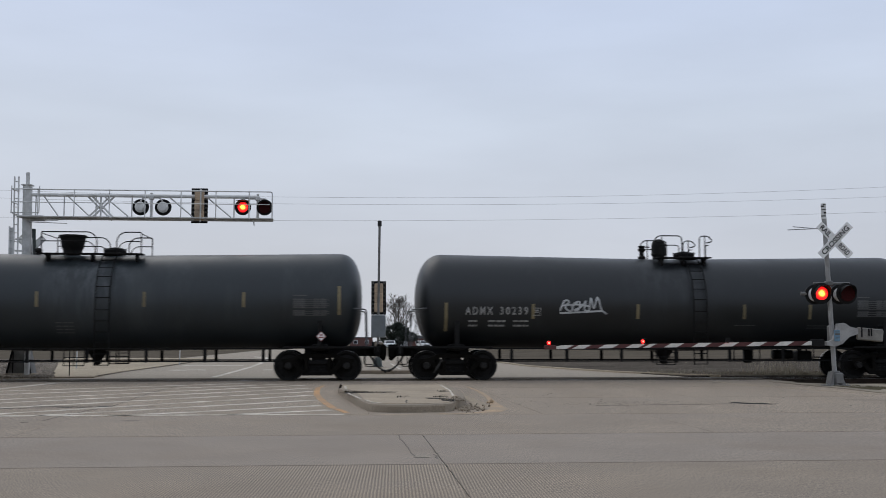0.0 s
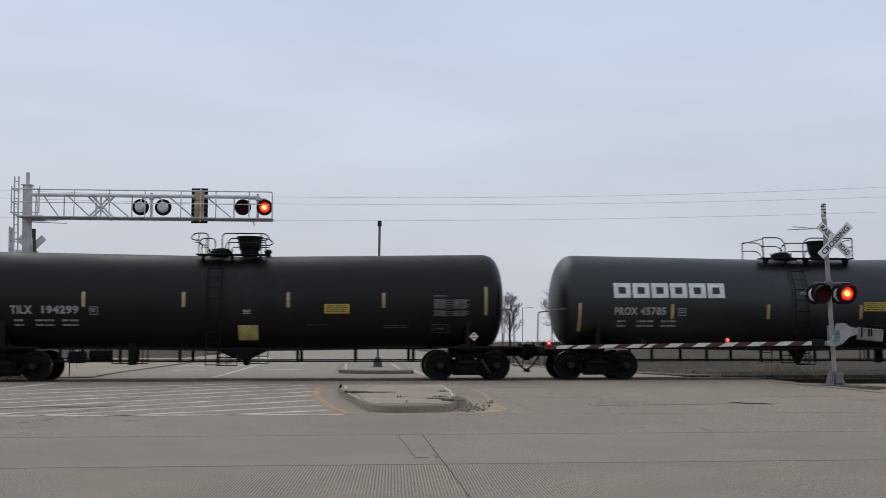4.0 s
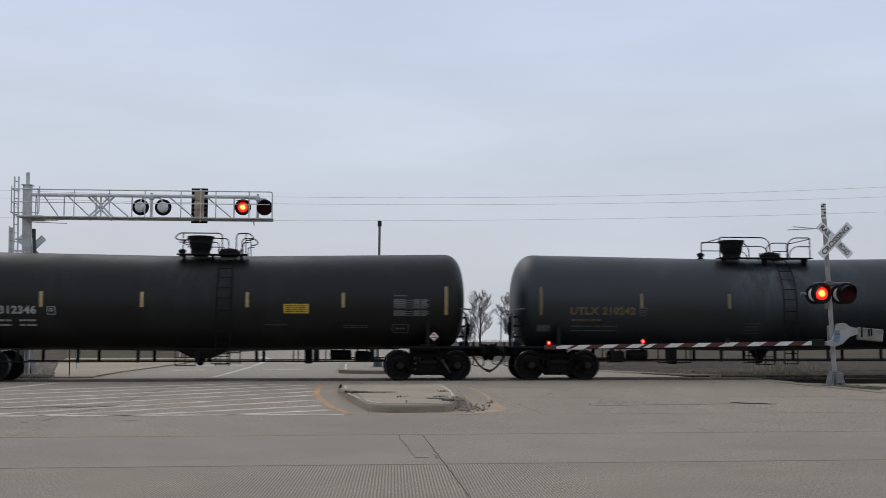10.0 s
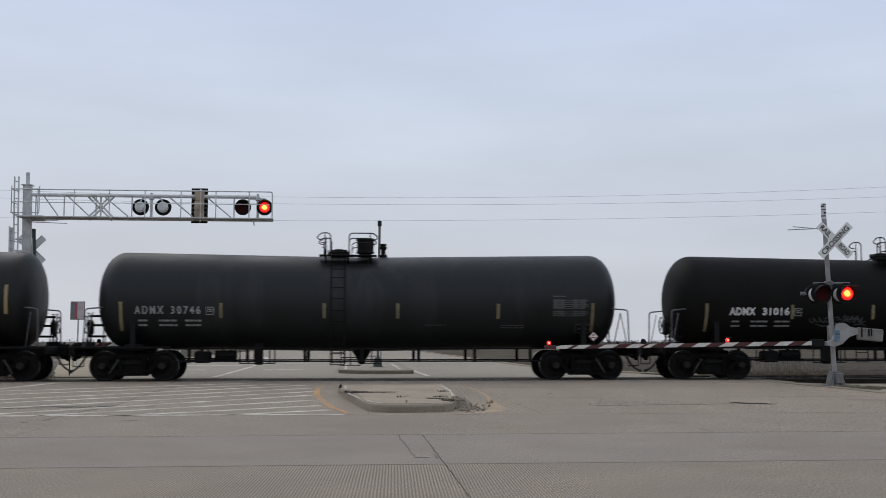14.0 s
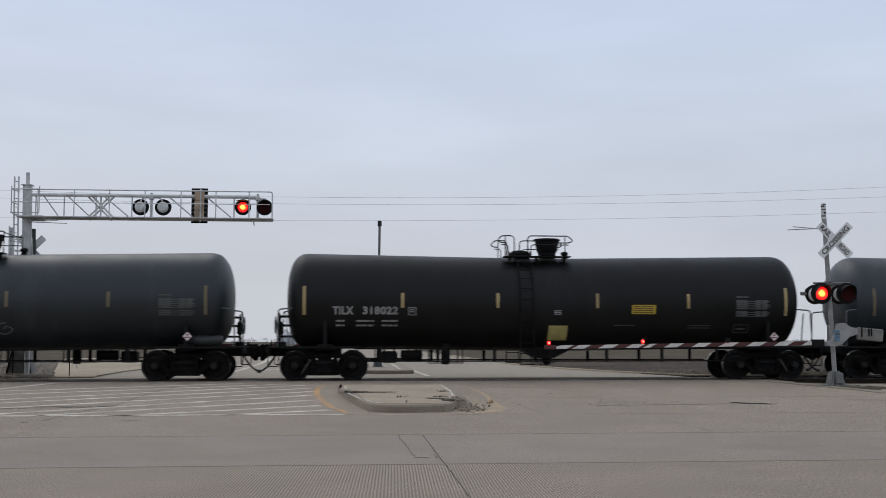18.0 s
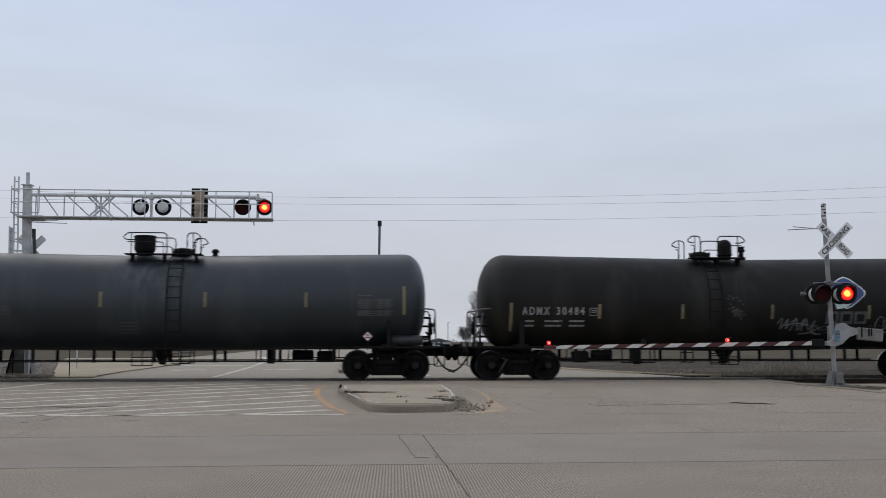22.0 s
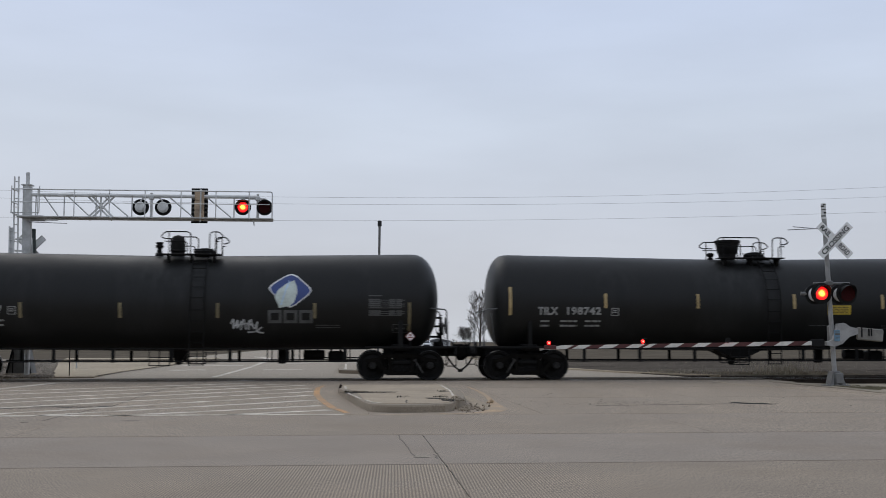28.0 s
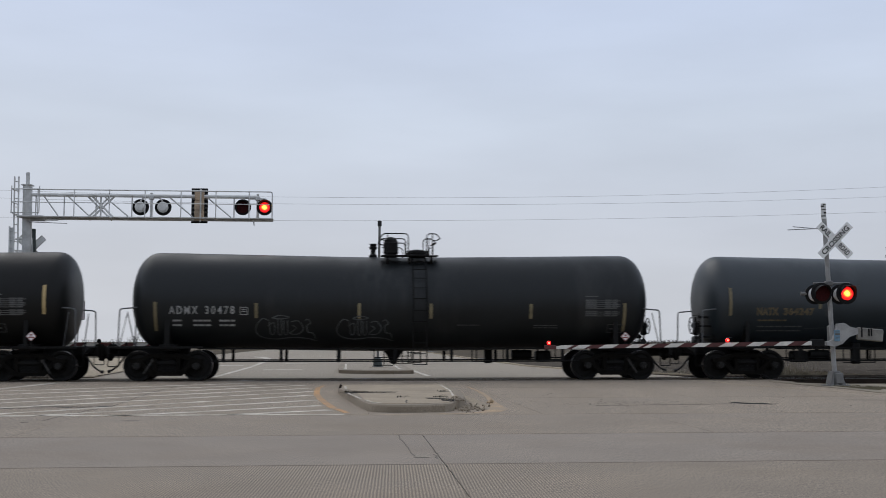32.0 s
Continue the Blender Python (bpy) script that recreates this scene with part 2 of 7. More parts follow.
def lens_glow(name):
    """A lit lens: yellow-hot at the bulb, orange and red round it, dull at the rim."""
    m = glow(name, (1.0, 0.01, 0.01), 3.2)
    nt = m.node_tree
    b = nt.nodes["Principled BSDF"]
    co, mp, ln, ns, ad, rp = (nt.nodes.new(k) for k in ("ShaderNodeTexCoord", "ShaderNodeMapping", "ShaderNodeVectorMath", "ShaderNodeTexNoise", "ShaderNodeMath", "ShaderNodeValToRGB"))
    mp.inputs["Location"].default_value = (-0.012, 0, 0.008)
    mp.inputs["Scale"].default_value = (5.2, 0, 5.8)
    ln.operation = "LENGTH"
    ns.inputs["Scale"].default_value, ns.inputs["Detail"].default_value = 14.0, 2
    ad.operation = "MULTIPLY_ADD"
    ad.inputs[1].default_value = 0.35
    nt.links.new(co.outputs["Object"], mp.inputs[0])
    nt.links.new(co.outputs["Object"], ns.inputs["Vector"])
    nt.links.new(mp.outputs[0], ln.inputs[0])
    nt.links.new(ns.outputs[0], ad.inputs[0])
    nt.links.new(ln.outputs["Value"], ad.inputs[2])
    stops = ((0.0, (1.0, 0.74, 0.16)), (0.50, (1.0, 0.44, 0.045)), (0.66, (1.0, 0.10, 0.012)), (0.82, (0.62, 0.012, 0.010)), (1.0, (0.26, 0.004, 0.004)))
    while len(rp.color_ramp.elements) < len(stops):
        rp.color_ramp.elements.new(0.5)
    for e, (at, c) in zip(rp.color_ramp.elements, stops):
        e.position, e.color = at, (*c, 1)
    nt.links.new(ad.outputs[0], rp.inputs[0])
    nt.links.new(rp.outputs[0], b.inputs["Emission Color"])
    return m


LAMP_RED = lens_glow("lit_red_lens")
LAMP_SMALL = glow("lit_small_red_lamp", (1.0, 0.012, 0.012), 2.0)
LAMP_SPOT = glow("hot_small_lamp_spot", (1.0, 0.16, 0.10), 4.0)

ROAD = material("worn_concrete_pavement", (0.2580, 0.2065, 0.1538), 0.88, 0, 0.10, 0.7, 72, 0.10, dirt=(0.2088, 0.1633, 0.1176), dirt_at=0.57, rand=0.05, grain=0.95, brush=(1, 0.11, 1))
ROAD_SMOOTH = material("smooth_worn_grey_concrete", (0.2580, 0.2113, 0.1656), 0.88, 0, 0.10, 0.7, 90, 0.08, dirt=(0.2117, 0.1671, 0.1254), dirt_at=0.57, rand=0.04, grain=0.6, brush=(1, 0.12, 1))
STREET = material("rough_patched_street_concrete", (0.2727, 0.2175, 0.1597), 0.9, 0, 0.09, 0.8, 90, 0.12, dirt=(0.2289, 0.1806, 0.1307), dirt_at=0.56, rand=0.05, grain=1.6, brush=(0.6, 0.12, 1), stretch=(1.3, 0.3, 1))
FAR_STREET = material("pale_far_street_concrete", (0.286, 0.238, 0.178), 0.88, 0, 0.08, 0.4, 26, 0.2, rand=0.04, grain=0.6, brush=(1, 0.12, 1))
KERB = material("weathered_kerb_concrete", (0.262, 0.214, 0.157), 0.9, 0, 0.18, 1.6, 70, 0.25, dirt=(0.19, 0.152, 0.108), dirt_at=0.56, grain=0.45, brush=(1, 0.6, 0.6))
CROSSING = material("oily_crossing_timber", (0.105, 0.084, 0.062), 0.95, 0, 0.3, 2, 50, 0.4, spec=0.05, dirt=(0.05, 0.04, 0.03), dirt_at=0.54, grain=0.5)
# ballast colour is darkened to hold the shade below the passing train
BALLAST = material("shade_dark_ballast_stone", (0.045, 0.041, 0.037), 0.95, 0, 0.35, 4, 30, 0.8, rand=0.3, spec=0.0)
SLEEPER = material("creosoted_sleeper", (0.022, 0.019, 0.016), 0.95, 0, 0.3, 3, 40, 0.4, rand=0.2, spec=0.0)
CRACK = material("dark_open_crack", (0.035, 0.031, 0.028), 0.95, 0, 0.3, 6, 60, 0.2)
TAR = material("black_tar_seam", (0.022, 0.020, 0.018), 0.9, 0, 0.3, 6, 60, 0.2, spec=0.1)
CRACK_SOFT = material("dusty_hairline_crack", (0.125, 0.104, 0.08), 0.95, 0, 0.45, 9, 60, 0.2, dirt=(0.06, 0.05, 0.04), dirt_at=0.55)
JOINT = material("tarred_joint", (0.034, 0.031, 0.028), 0.9, 0, 0.3, 6, 60, 0.2)
LINE_WHITE = material("worn_white_road_paint", (0.64, 0.58, 0.49), 0.8, 0, 0.18, 3, 40, 0.15, dirt=(0.29, 0.24, 0.175), dirt_at=0.49, grain=0.55)
LINE_ORANGE = material("worn_orange_road_paint", (0.50, 0.265, 0.105), 0.85, 0, 0.2, 3, 40, 0.15, dirt=(0.27, 0.215, 0.15), dirt_at=0.52, grain=0.5)
LINE_SAND = material("sandy_worn_orange_paint", (0.43, 0.29, 0.165), 0.85, 0, 0.2, 3, 40, 0.15, dirt=(0.30, 0.235, 0.165), dirt_at=0.48, grain=0.6)
SAND_DUST = material("drifted_sandy_grit", (0.315, 0.248, 0.168), 0.95, 0, 0.2, 4, 90, 0.1, dirt=(0.262, 0.215, 0.157), dirt_at=0.5, grain=0.7, brush=(1, 0.16, 1))
ISLAND_TOP = material("warm_worn_island_concrete", (0.345, 0.275, 0.192), 0.9, 0, 0.12, 1.2, 80, 0.15, dirt=(0.25, 0.198, 0.138), dirt_at=0.60, grain=0.4, brush=(1, 0.2, 1))
GRASS_GROUND = material("dormant_grass_and_dirt", (0.125, 0.106, 0.082), 0.95, 0, 0.25, 0.35, 9, 0.6, dirt=(0.085, 0.073, 0.058), dirt_at=0.55, bump_scale=0.06, spec=0.0)
VERGE = material("gravelly_dry_verge", (0.275, 0.232, 0.168), 0.95, 0, 0.25, 1.2, 30, 0.7, dirt=(0.128, 0.104, 0.074), dirt_at=0.55, bump_scale=0.04)
BARE_FIELD = material("ploughed_stubble_field", (0.092, 0.079, 0.066), 0.95, 0, 0.25, 0.25, 9, 0.7, dirt=(0.13, 0.112, 0.09), dirt_at=0.56, stretch=(0.3, 1.5, 1), bump_scale=0.08, grain=0.8, spec=0.0)
GRAVEL = material("brown_grey_gravel", (0.24, 0.20, 0.155), 0.95, 0, 0.35, 2, 30, 0.6, dirt=(0.09, 0.075, 0.06), dirt_at=0.52, grain=0.8)
APRON = material("pale_concrete_apron", (0.37, 0.305, 0.215), 0.9, 0, 0.10, 0.5, 30, 0.3, dirt=(0.27, 0.22, 0.155), dirt_at=0.56, grain=0.5, spec=0.2)
WEED = material("dark_dead_weeds", (0.045, 0.038, 0.026), 0.9, 0, 0.3, 6, 30, 0)
OLIVE_GRASS = material("short_olive_grass", (0.15, 0.13, 0.08), 0.9, 0, 0.3, 3, 30, 0)
STRAW = material("dry_straw_stems", (0.34, 0.295, 0.22), 0.9, 0, 0.3, 3, 30, 0)
BARK = material("grey_brown_bark", (0.075, 0.066, 0.058), 0.9, 0, 0.25, 2, 20, 0.2)
NEEDLES = material("dark_evergreen_needles", (0.022, 0.030, 0.022), 0.8, 0, 0.35, 2, 20, 0.1)
BIN_STEEL = material("corrugated_grain_bin_steel", (0.50, 0.51, 0.53), 0.5, 0.2, 0.08, 0.5, 8, 0.1)
BRICK_RED = material("dull_red_brick_wall", (0.12, 0.058, 0.050), 0.85, 0, 0.15, 0.5, 8, 0.2)
WALL_WHITE = material("white_metal_siding", (0.62, 0.63, 0.64), 0.6, 0, 0.06, 0.5, 8, 0.1)
ROOF_GREY = material("dark_grey_roofing", (0.10, 0.10, 0.105), 0.8, 0, 0.15, 0.8, 8, 0.2)
GLASS_DARK = material("dark_window_glass", (0.02, 0.022, 0.025), 0.1, 0, 0.1, 2, 20, 0)
RUBBER = material("black_rubber", (0.016, 0.016, 0.016), 0.8, 0, 0.2, 8, 50, 0.1)
WIRE = material("weathered_cable", (0.34, 0.34, 0.35), 0.6, 0, 0.1, 3, 20, 0)
POLE_WOOD = material("grey_weathered_pole_wood", (0.16, 0.14, 0.12), 0.9, 0, 0.2, 3, 30, 0.2, stretch=(1, 1, 0.1))

# tined finish of the near lane: fine grooves across it
TINED = material("tined_concrete_pavement", (0.2521, 0.2017, 0.1489), 0.9, 0, 0.12, 0.8, 110, 0.12, dirt=(0.2019, 0.1575, 0.1127), dirt_at=0.57, grain=0.8, brush=(1, 0.15, 1))


def tine(mat, spacing, depth, patch, at, seed, until=None):
    """Raked grooves drawn as lighter and darker lines across a lane, worn away in patches."""
    nt = mat.node_tree
    co, mp, wv, pn = (nt.nodes.new(k) for k in ("ShaderNodeTexCoord", "ShaderNodeMapping", "ShaderNodeTexWave", "ShaderNodeTexNoise"))
    mp.inputs["Rotation"].default_value = (0, 0, 0.04)
    wv.inputs["Scale"].default_value, wv.inputs["Distortion"].default_value = 0.3142 / spacing, 0.7
    wv.inputs["Detail"].default_value, wv.inputs["Detail Scale"].default_value = 2.0, 0.25
    pn.inputs["Scale"].default_value, pn.inputs["Detail"].default_value = patch, 3
    pm = nt.nodes.new("ShaderNodeMapping")
    pm.inputs["Location"].default_value = (seed, seed * 1.7, 0)
    nt.links.new(co.outputs["Object"], mp.inputs[0])
    nt.links.new(co.outputs["Object"], pm.inputs[0])
    nt.links.new(pm.outputs[0], pn.inputs["Vector"])
    nt.links.new(mp.outputs[0], wv.inputs[0])
    mk = nt.nodes.new("ShaderNodeMapRange")
    for k, v in zip(("From Min", "From Max", "To Min", "To Max"), (at - 0.1, at + 0.12, 0.15, 1.0)):
        mk.inputs[k].default_value = v
    nt.links.new(pn.outputs[0], mk.inputs[0])
    kept = mk.outputs[0]
    if until is not None:
        # ground smooth by the turning traffic beyond this place along the slab
        sx, mr, mm = (nt.nodes.new(k) for k in ("ShaderNodeSeparateXYZ", "ShaderNodeMapRange", "ShaderNodeMath"))
        for k, v in zip(("From Min", "From Max", "To Min", "To Max"), (until - 0.3, until + 0.7, 1.0, 0.12)):
            mr.inputs[k].default_value = v
        mm.operation = "MULTIPLY"
        nt.links.new(co.outputs["Object"], sx.inputs[0])
        nt.links.new(sx.outputs[0], mr.inputs[0])
        nt.links.new(kept, mm.inputs[0])
        nt.links.new(mr.outputs[0], mm.inputs[1])
        kept = mm.outputs[0]
    sw = nt.nodes.new("ShaderNodeMath")
    sw.operation = "MULTIPLY_ADD"
    sw.inputs[1].default_value, sw.inputs[2].default_value = 2 * depth, -depth
    nt.links.new(wv.outputs[1], sw.inputs[0])
    am = nt.nodes.new("ShaderNodeMath")
    am.operation = "MULTIPLY_ADD"
    am.inputs[2].default_value = 1.0
    nt.links.new(sw.outputs[0], am.inputs[0])
    nt.links.new(kept, am.inputs[1])
    b = nt.nodes["Principled BSDF"]
    was = b.inputs["Base Color"].links[0].from_socket
    sc = nt.nodes.new("ShaderNodeVectorMath")
    sc.operation = "SCALE"
    nt.links.new(was, sc.inputs[0])
    nt.links.new(am.outputs[0], sc.inputs["Scale"])
    nt.links.new(sc.outputs[0], b.inputs["Base Color"])


TINED_WORN = TINED.copy()
TINED_WORN.name = "worn_tined_concrete_pavement"
tine(TINED, 0.028, 0.34, 0.35, 0.44, 2.0)
tine(TINED_WORN, 0.028, 0.34, 0.35, 0.40, 4.0, -3.3)
tine(ROAD, 0.030, 0.20, 0.5, 0.60, 5.0)

# ---------------------------------------------------------------- mesh tools


class Geo:
    """Collects vertices and faces for one mesh."""

    def __init__(self):
        self.v, self.f = [], []

    def add(self, verts, faces):
        n = len(self.v)
        self.v += [tuple(p) for p in verts]
        self.f += [tuple(i + n for i in q) for q in faces]
        return self

    def box(self, c, s, bevel=0.0, turn=None):
        """A box with chamfered edges: centre, full size."""
        hx, hy, hz = (q / 2 for q in s)
        b = min(bevel, hx * 0.9, hy * 0.9, hz * 0.9)
        if b <= 0:
            vs = [Vector((x, y, z)) for x in (-hx, hx) for y in (-hy, hy) for z in (-hz, hz)]
            fs = [(0, 1, 3, 2), (4, 6, 7, 5), (0, 4, 5, 1), (2, 3, 7, 6), (0, 2, 6, 4), (1, 5, 7, 3)]
        else:
            vs, key = [], {}
            for sx in (-1, 1):
                for sy in (-1, 1):
                    for sz in (-1, 1):
                        for k in range(3):
                            p = [sx * (hx - b), sy * (hy - b), sz * (hz - b)]
                            p[k] = (sx, sy, sz)[k] * (hx, hy, hz)[k]
                            key[sx, sy, sz, k] = len(vs)
                            vs.append(Vector(p))
            fs = []
            for k in range(3):
                i, j = (k + 1) % 3, (k + 2) % 3
                for s0 in (-1, 1):
                    q = []
                    for a, c2 in ((-1, -1), (1, -1), (1, 1), (-1, 1)):
                        t = [0, 0, 0]
                        t[k], t[i], t[j] = s0, a, c2
                        q.append(key[(*t, k)])
                    fs.append(tuple(q if s0 > 0 else q[::-1]))
                for a in (-1, 1):
                    for c2 in (-1, 1):
                        t0, t1 = [0, 0, 0], [0, 0, 0]
                        t0[k], t1[k] = -1, 1
                        t0[i] = t1[i] = a
                        t0[j] = t1[j] = c2
                        q = [key[(*t0, i)], key[(*t1, i)], key[(*t1, j)], key[(*t0, j)]]
                        fs.append(tuple(q if a * c2 < 0 else q[::-1]))
            for sx in (-1, 1):
                for sy in (-1, 1):
                    for sz in (-1, 1):
                        q = [key[sx, sy, sz, k] for k in range(3)]
                        fs.append(tuple(q if sx * sy * sz > 0 else q[::-1]))
        if turn is not None:
            vs = [turn @ p for p in vs]
        return self.add([p + Vector(c) for p in vs], fs)

    def tube(self, points, r, seg=8, r_end=None, caps=True):
        """A round bar along a line of points, tapering to r_end."""
        ps = [Vector(p) for p in points]
        n = len(self.v)
        side = None
        for i, p in enumerate(ps):
            d = (ps[min(i + 1, len(ps) - 1)] - ps[max(i - 1, 0)]).normalized()
            if side is None:
                side = d.orthogonal().normalized()
            else:
                side = (side - d * side.dot(d)).normalized()
            up2 = d.cross(side)
            rr = r if r_end is None else r + (r_end - r) * i / (len(ps) - 1)
            for k in range(seg):
                a = 2 * math.pi * k / seg
                self.v.append(tuple(p + side * (rr * math.cos(a)) + up2 * (rr * math.sin(a))))
        for i in range(len(ps) - 1):
            for k in range(seg):
                k2 = (k + 1) % seg
                self.f.append((n + i * seg + k, n + i * seg + k2, n + (i + 1) * seg + k2, n + (i + 1) * seg + k))
        if caps:
            self.f.append(tuple(n + k for k in range(seg))[::-1])
            self.f.append(tuple(n + (len(ps) - 1) * seg + k for k in range(seg)))
        return self

    def lathe(self, profile, origin, axis="z", seg=24, arc=1.0):
        """A turned shape: profile of (along, radius) about an axis through origin."""
        n = len(self.v)
        o = Vector(origin)
        for a, r in profile:
            for k in range(seg):
                t = 2 * math.pi * k / seg
                u, w = r * math.cos(t), r * math.sin(t)
                q = {"z": (u, w, a), "x": (a, u, w), "y": (w, a, u)}[axis]
                self.v.append(tuple(o + Vector(q)))
        for i in range(len(profile) - 1):
            for k in range(seg):
                k2 = (k + 1) % seg
                self.f.append((n + i * seg + k, n + i * seg + k2, n + (i + 1) * seg + k2, n + (i + 1) * seg + k))
        self.f.append(tuple(n + k for k in range(seg))[::-1])
        self.f.append(tuple(n + (len(profile) - 1) * seg + k for k in range(seg)))
        return self

    def prism(self, outline, lo, hi, axis="y"):
        """A flat outline given a thickness along an axis: 'y' takes (x, z), 'z' takes (x, y), 'x' takes (y, z)."""
        put = {"y": lambda p, h: (p[0], h, p[1]), "z": lambda p, h: (p[0], p[1], h), "x": lambda p, h: (h, p[0], p[1])}[axis]
        k = len(outline)
        vs = [put(p, lo) for p in outline] + [put(p, hi) for p in outline]
        fs = [tuple(range(k)), tuple(range(2 * k - 1, k - 1, -1))]
        fs += [(i, i + k, (i + 1) % k + k, (i + 1) % k) for i in range(k)]
        return self.add(vs, fs)

    def mesh(self, name, mat, smooth=True):
        me = bpy.data.meshes.new(name)
        me.from_pydata(self.v, [], self.f)
        bm = bmesh.new()
        bm.from_mesh(me)
        bmesh.ops.recalc_face_normals(bm, faces=bm.faces)
        bm.to_mesh(me)
        bm.free()
        me.materials.append(mat)
        if smooth:
            me.shade_smooth()
            me.set_sharp_from_angle(angle=radians(38))
        return me


def thing(name, label, category, at=None, group="", kind=""):
    """An Empty at a thing's base, which carries its parts."""
    ob = new(name)
    ob.empty_display_size = 0.2
    if at is not None:
        ob.matrix_world = at
    return tagged(ob, label, category, group, kind)


def part(name, geo, mat, parent, label="", m=None):
    """One mesh object under a thing or a part."""
    ob = new(name, geo.mesh(name, mat) if isinstance(geo, Geo) else geo)
    if m is not None:
        ob.matrix_basis = m
    ob.parent = parent
    return tagged(ob, label) if label else ob


def structure(name, geo, mat, label, category, kind="structure"):
    return tagged(new(name, geo.mesh(name, mat)), label, category, kind=kind)


def arc_points(c, r, a0, a1, n, plane="xz"):
    out = []
    for i in range(n + 1):
        a = radians(a0 + (a1 - a0) * i / n)
        u, w = r * math.cos(a), r * math.sin(a)
        out.append(Vector(c) + Vector({"xz": (u, 0, w), "yz": (0, u, w), "xy": (u, w, 0)}[plane]))
    return out


TEXT_CACHE = {}


def text_geo(words, width, height, bold=0.0, spread=1.0):
    """Outlines of words in the built-in font as a flat mesh, scaled to a width and height: vertices (u, v) from the lower left corner."""
    key = (words, bold, spread)
    if key not in TEXT_CACHE:
        cu = bpy.data.curves.new("letters", "FONT")
        cu.body, cu.offset, cu.resolution_u, cu.space_character = words, bold, 3, spread
        ob = new("letters", cu)
        bpy.context.view_layer.update()
        me = bpy.data.meshes.new_from_object(ob.evaluated_get(bpy.context.evaluated_depsgraph_get()))
        TEXT_CACHE[key] = ([tuple(p.co) for p in me.vertices], [tuple(p.vertices) for p in me.polygons])
        bpy.data.objects.remove(ob)
        bpy.data.meshes.remove(me)
        bpy.data.curves.remove(cu)
    vs, fs = TEXT_CACHE[key]
    x0, x1 = min(p[0] for p in vs), max(p[0] for p in vs)
    y0, y1 = min(p[1] for p in vs), max(p[1] for p in vs)
    return [((p[0] - x0) / (x1 - x0) * width, (p[1] - y0) / (y1 - y0) * height) for p in vs], fs

# ---------------------------------------------------------------- ground, roads, track
TRACK_Y = 34.43
NEAR_RAIL, FAR_RAIL = TRACK_Y - 0.7525, TRACK_Y + 0.7525
STREET_L, STREET_R = -13.0, 13.35

# one sheet of land to the horizon
xs = [-2500, -800, -300, -120, -70] + [-50 + 2.5 * i for i in range(46)] + [75, 90, 120, 300, 800, 2500]
ys = [-60, -20, -6, 0, 8, 16] + [17 + 1.0 * i for i in range(56)] + [75, 80, 88, 100, 120, 150, 200, 300, 600, 1200, 3000]


def land_height(x, y):
    if y < 33.0 and not (x > 13.8 or x < -60):
        return -0.30
    z = -0.05 + 0.05 * noise.noise((x * 0.11, y * 0.17, 0.3))
    if abs(y - TRACK_Y) < 2.6 or 29.0 < y < TRACK_Y and x > 13:
        z = -0.30
    if -14 < x < 14 and y < 170:
        z = -0.30
    if y > 70:
        z = -0.15 + 0.1 * noise.noise((x * 0.02, y * 0.02, 1.3))
    return z


g = Geo()
g.v = [(x, y, land_height(x, y)) for y in ys for x in xs]
w = len(xs)
g.f = [(j * w + i, j * w + i + 1, (j + 1) * w + i + 1, (j + 1) * w + i) for j in range(len(ys) - 1) for i in range(w - 1)]
ground = structure("ground", g, GRASS_GROUND, "flat land of dormant brown grass and bare soil", "ground")

# near main road: lanes of concrete slabs, joints parallel to the track
road = thing("road", "wide worn concrete road with tined lanes", "road", kind="structure")
part("roadbed", Geo().box((0, 0, -0.26), (160, 35.2, 0.2)), JOINT, road)
street = thing("street", "rough concrete street leading up to the level crossing", "street", kind="structure")
part("roadbed", Geo().box((-8.7, 25.45, -0.26), (45.0, 15.3, 0.2)), JOINT, street)


def slab(x0, x1, y0, y1, z, gap=0.0015, gap_y=0.022):
    gx, gy = (x1 - x0) / 2 - gap, (y1 - y0) / 2 - gap_y
    gz = Geo().box((0, 0, -0.08), (gx * 2, gy * 2, 0.16), 0.004)
    return gz, pose((x0 + x1) / 2, (y0 + y1) / 2, z)


SLABS = []
edges_near = [-80, -62, -46, -32, -24, -16.5, -8.2, 0.93, 9.4, 18, 27, 40, 58, 80]
for y0, y1, mat in ((-17.5, 0.8, ROAD), (0.8, 7.5, TINED), (7.5, 10.63, TINED), (10.63, 14.0, ROAD_SMOOTH), (14.0, 17.75, ROAD)):
    cuts = edges_near if y1 < 15 else [x + 3.9 for x in edges_near]
    for x0, x1 in zip(cuts, cuts[1:]):
        SLABS.append((road, x0, x1, y0, y1, 0.0, TINED_WORN if mat is TINED and x0 > 0.5 else mat))
for y0, y1 in ((17.75, 22.9), (22.9, 28.0), (28.0, 33.10)):
    for x0, x1 in zip((-31, -22, -13.5, -9.0, -4.5, 0.3, 3.2, 7.4, 13.6), (-22, -13.5, -9.0, -4.5, 0.3, 3.2, 7.4, 13.6)):
        SLABS.append((street, x0, 12.48 if x1 > 13 and y1 > 30 else x1, y0, y1, 0.0, STREET))

SLABS.append((street, 12.48, 13.3, 31.3, 33.10, 0.0, STREET))

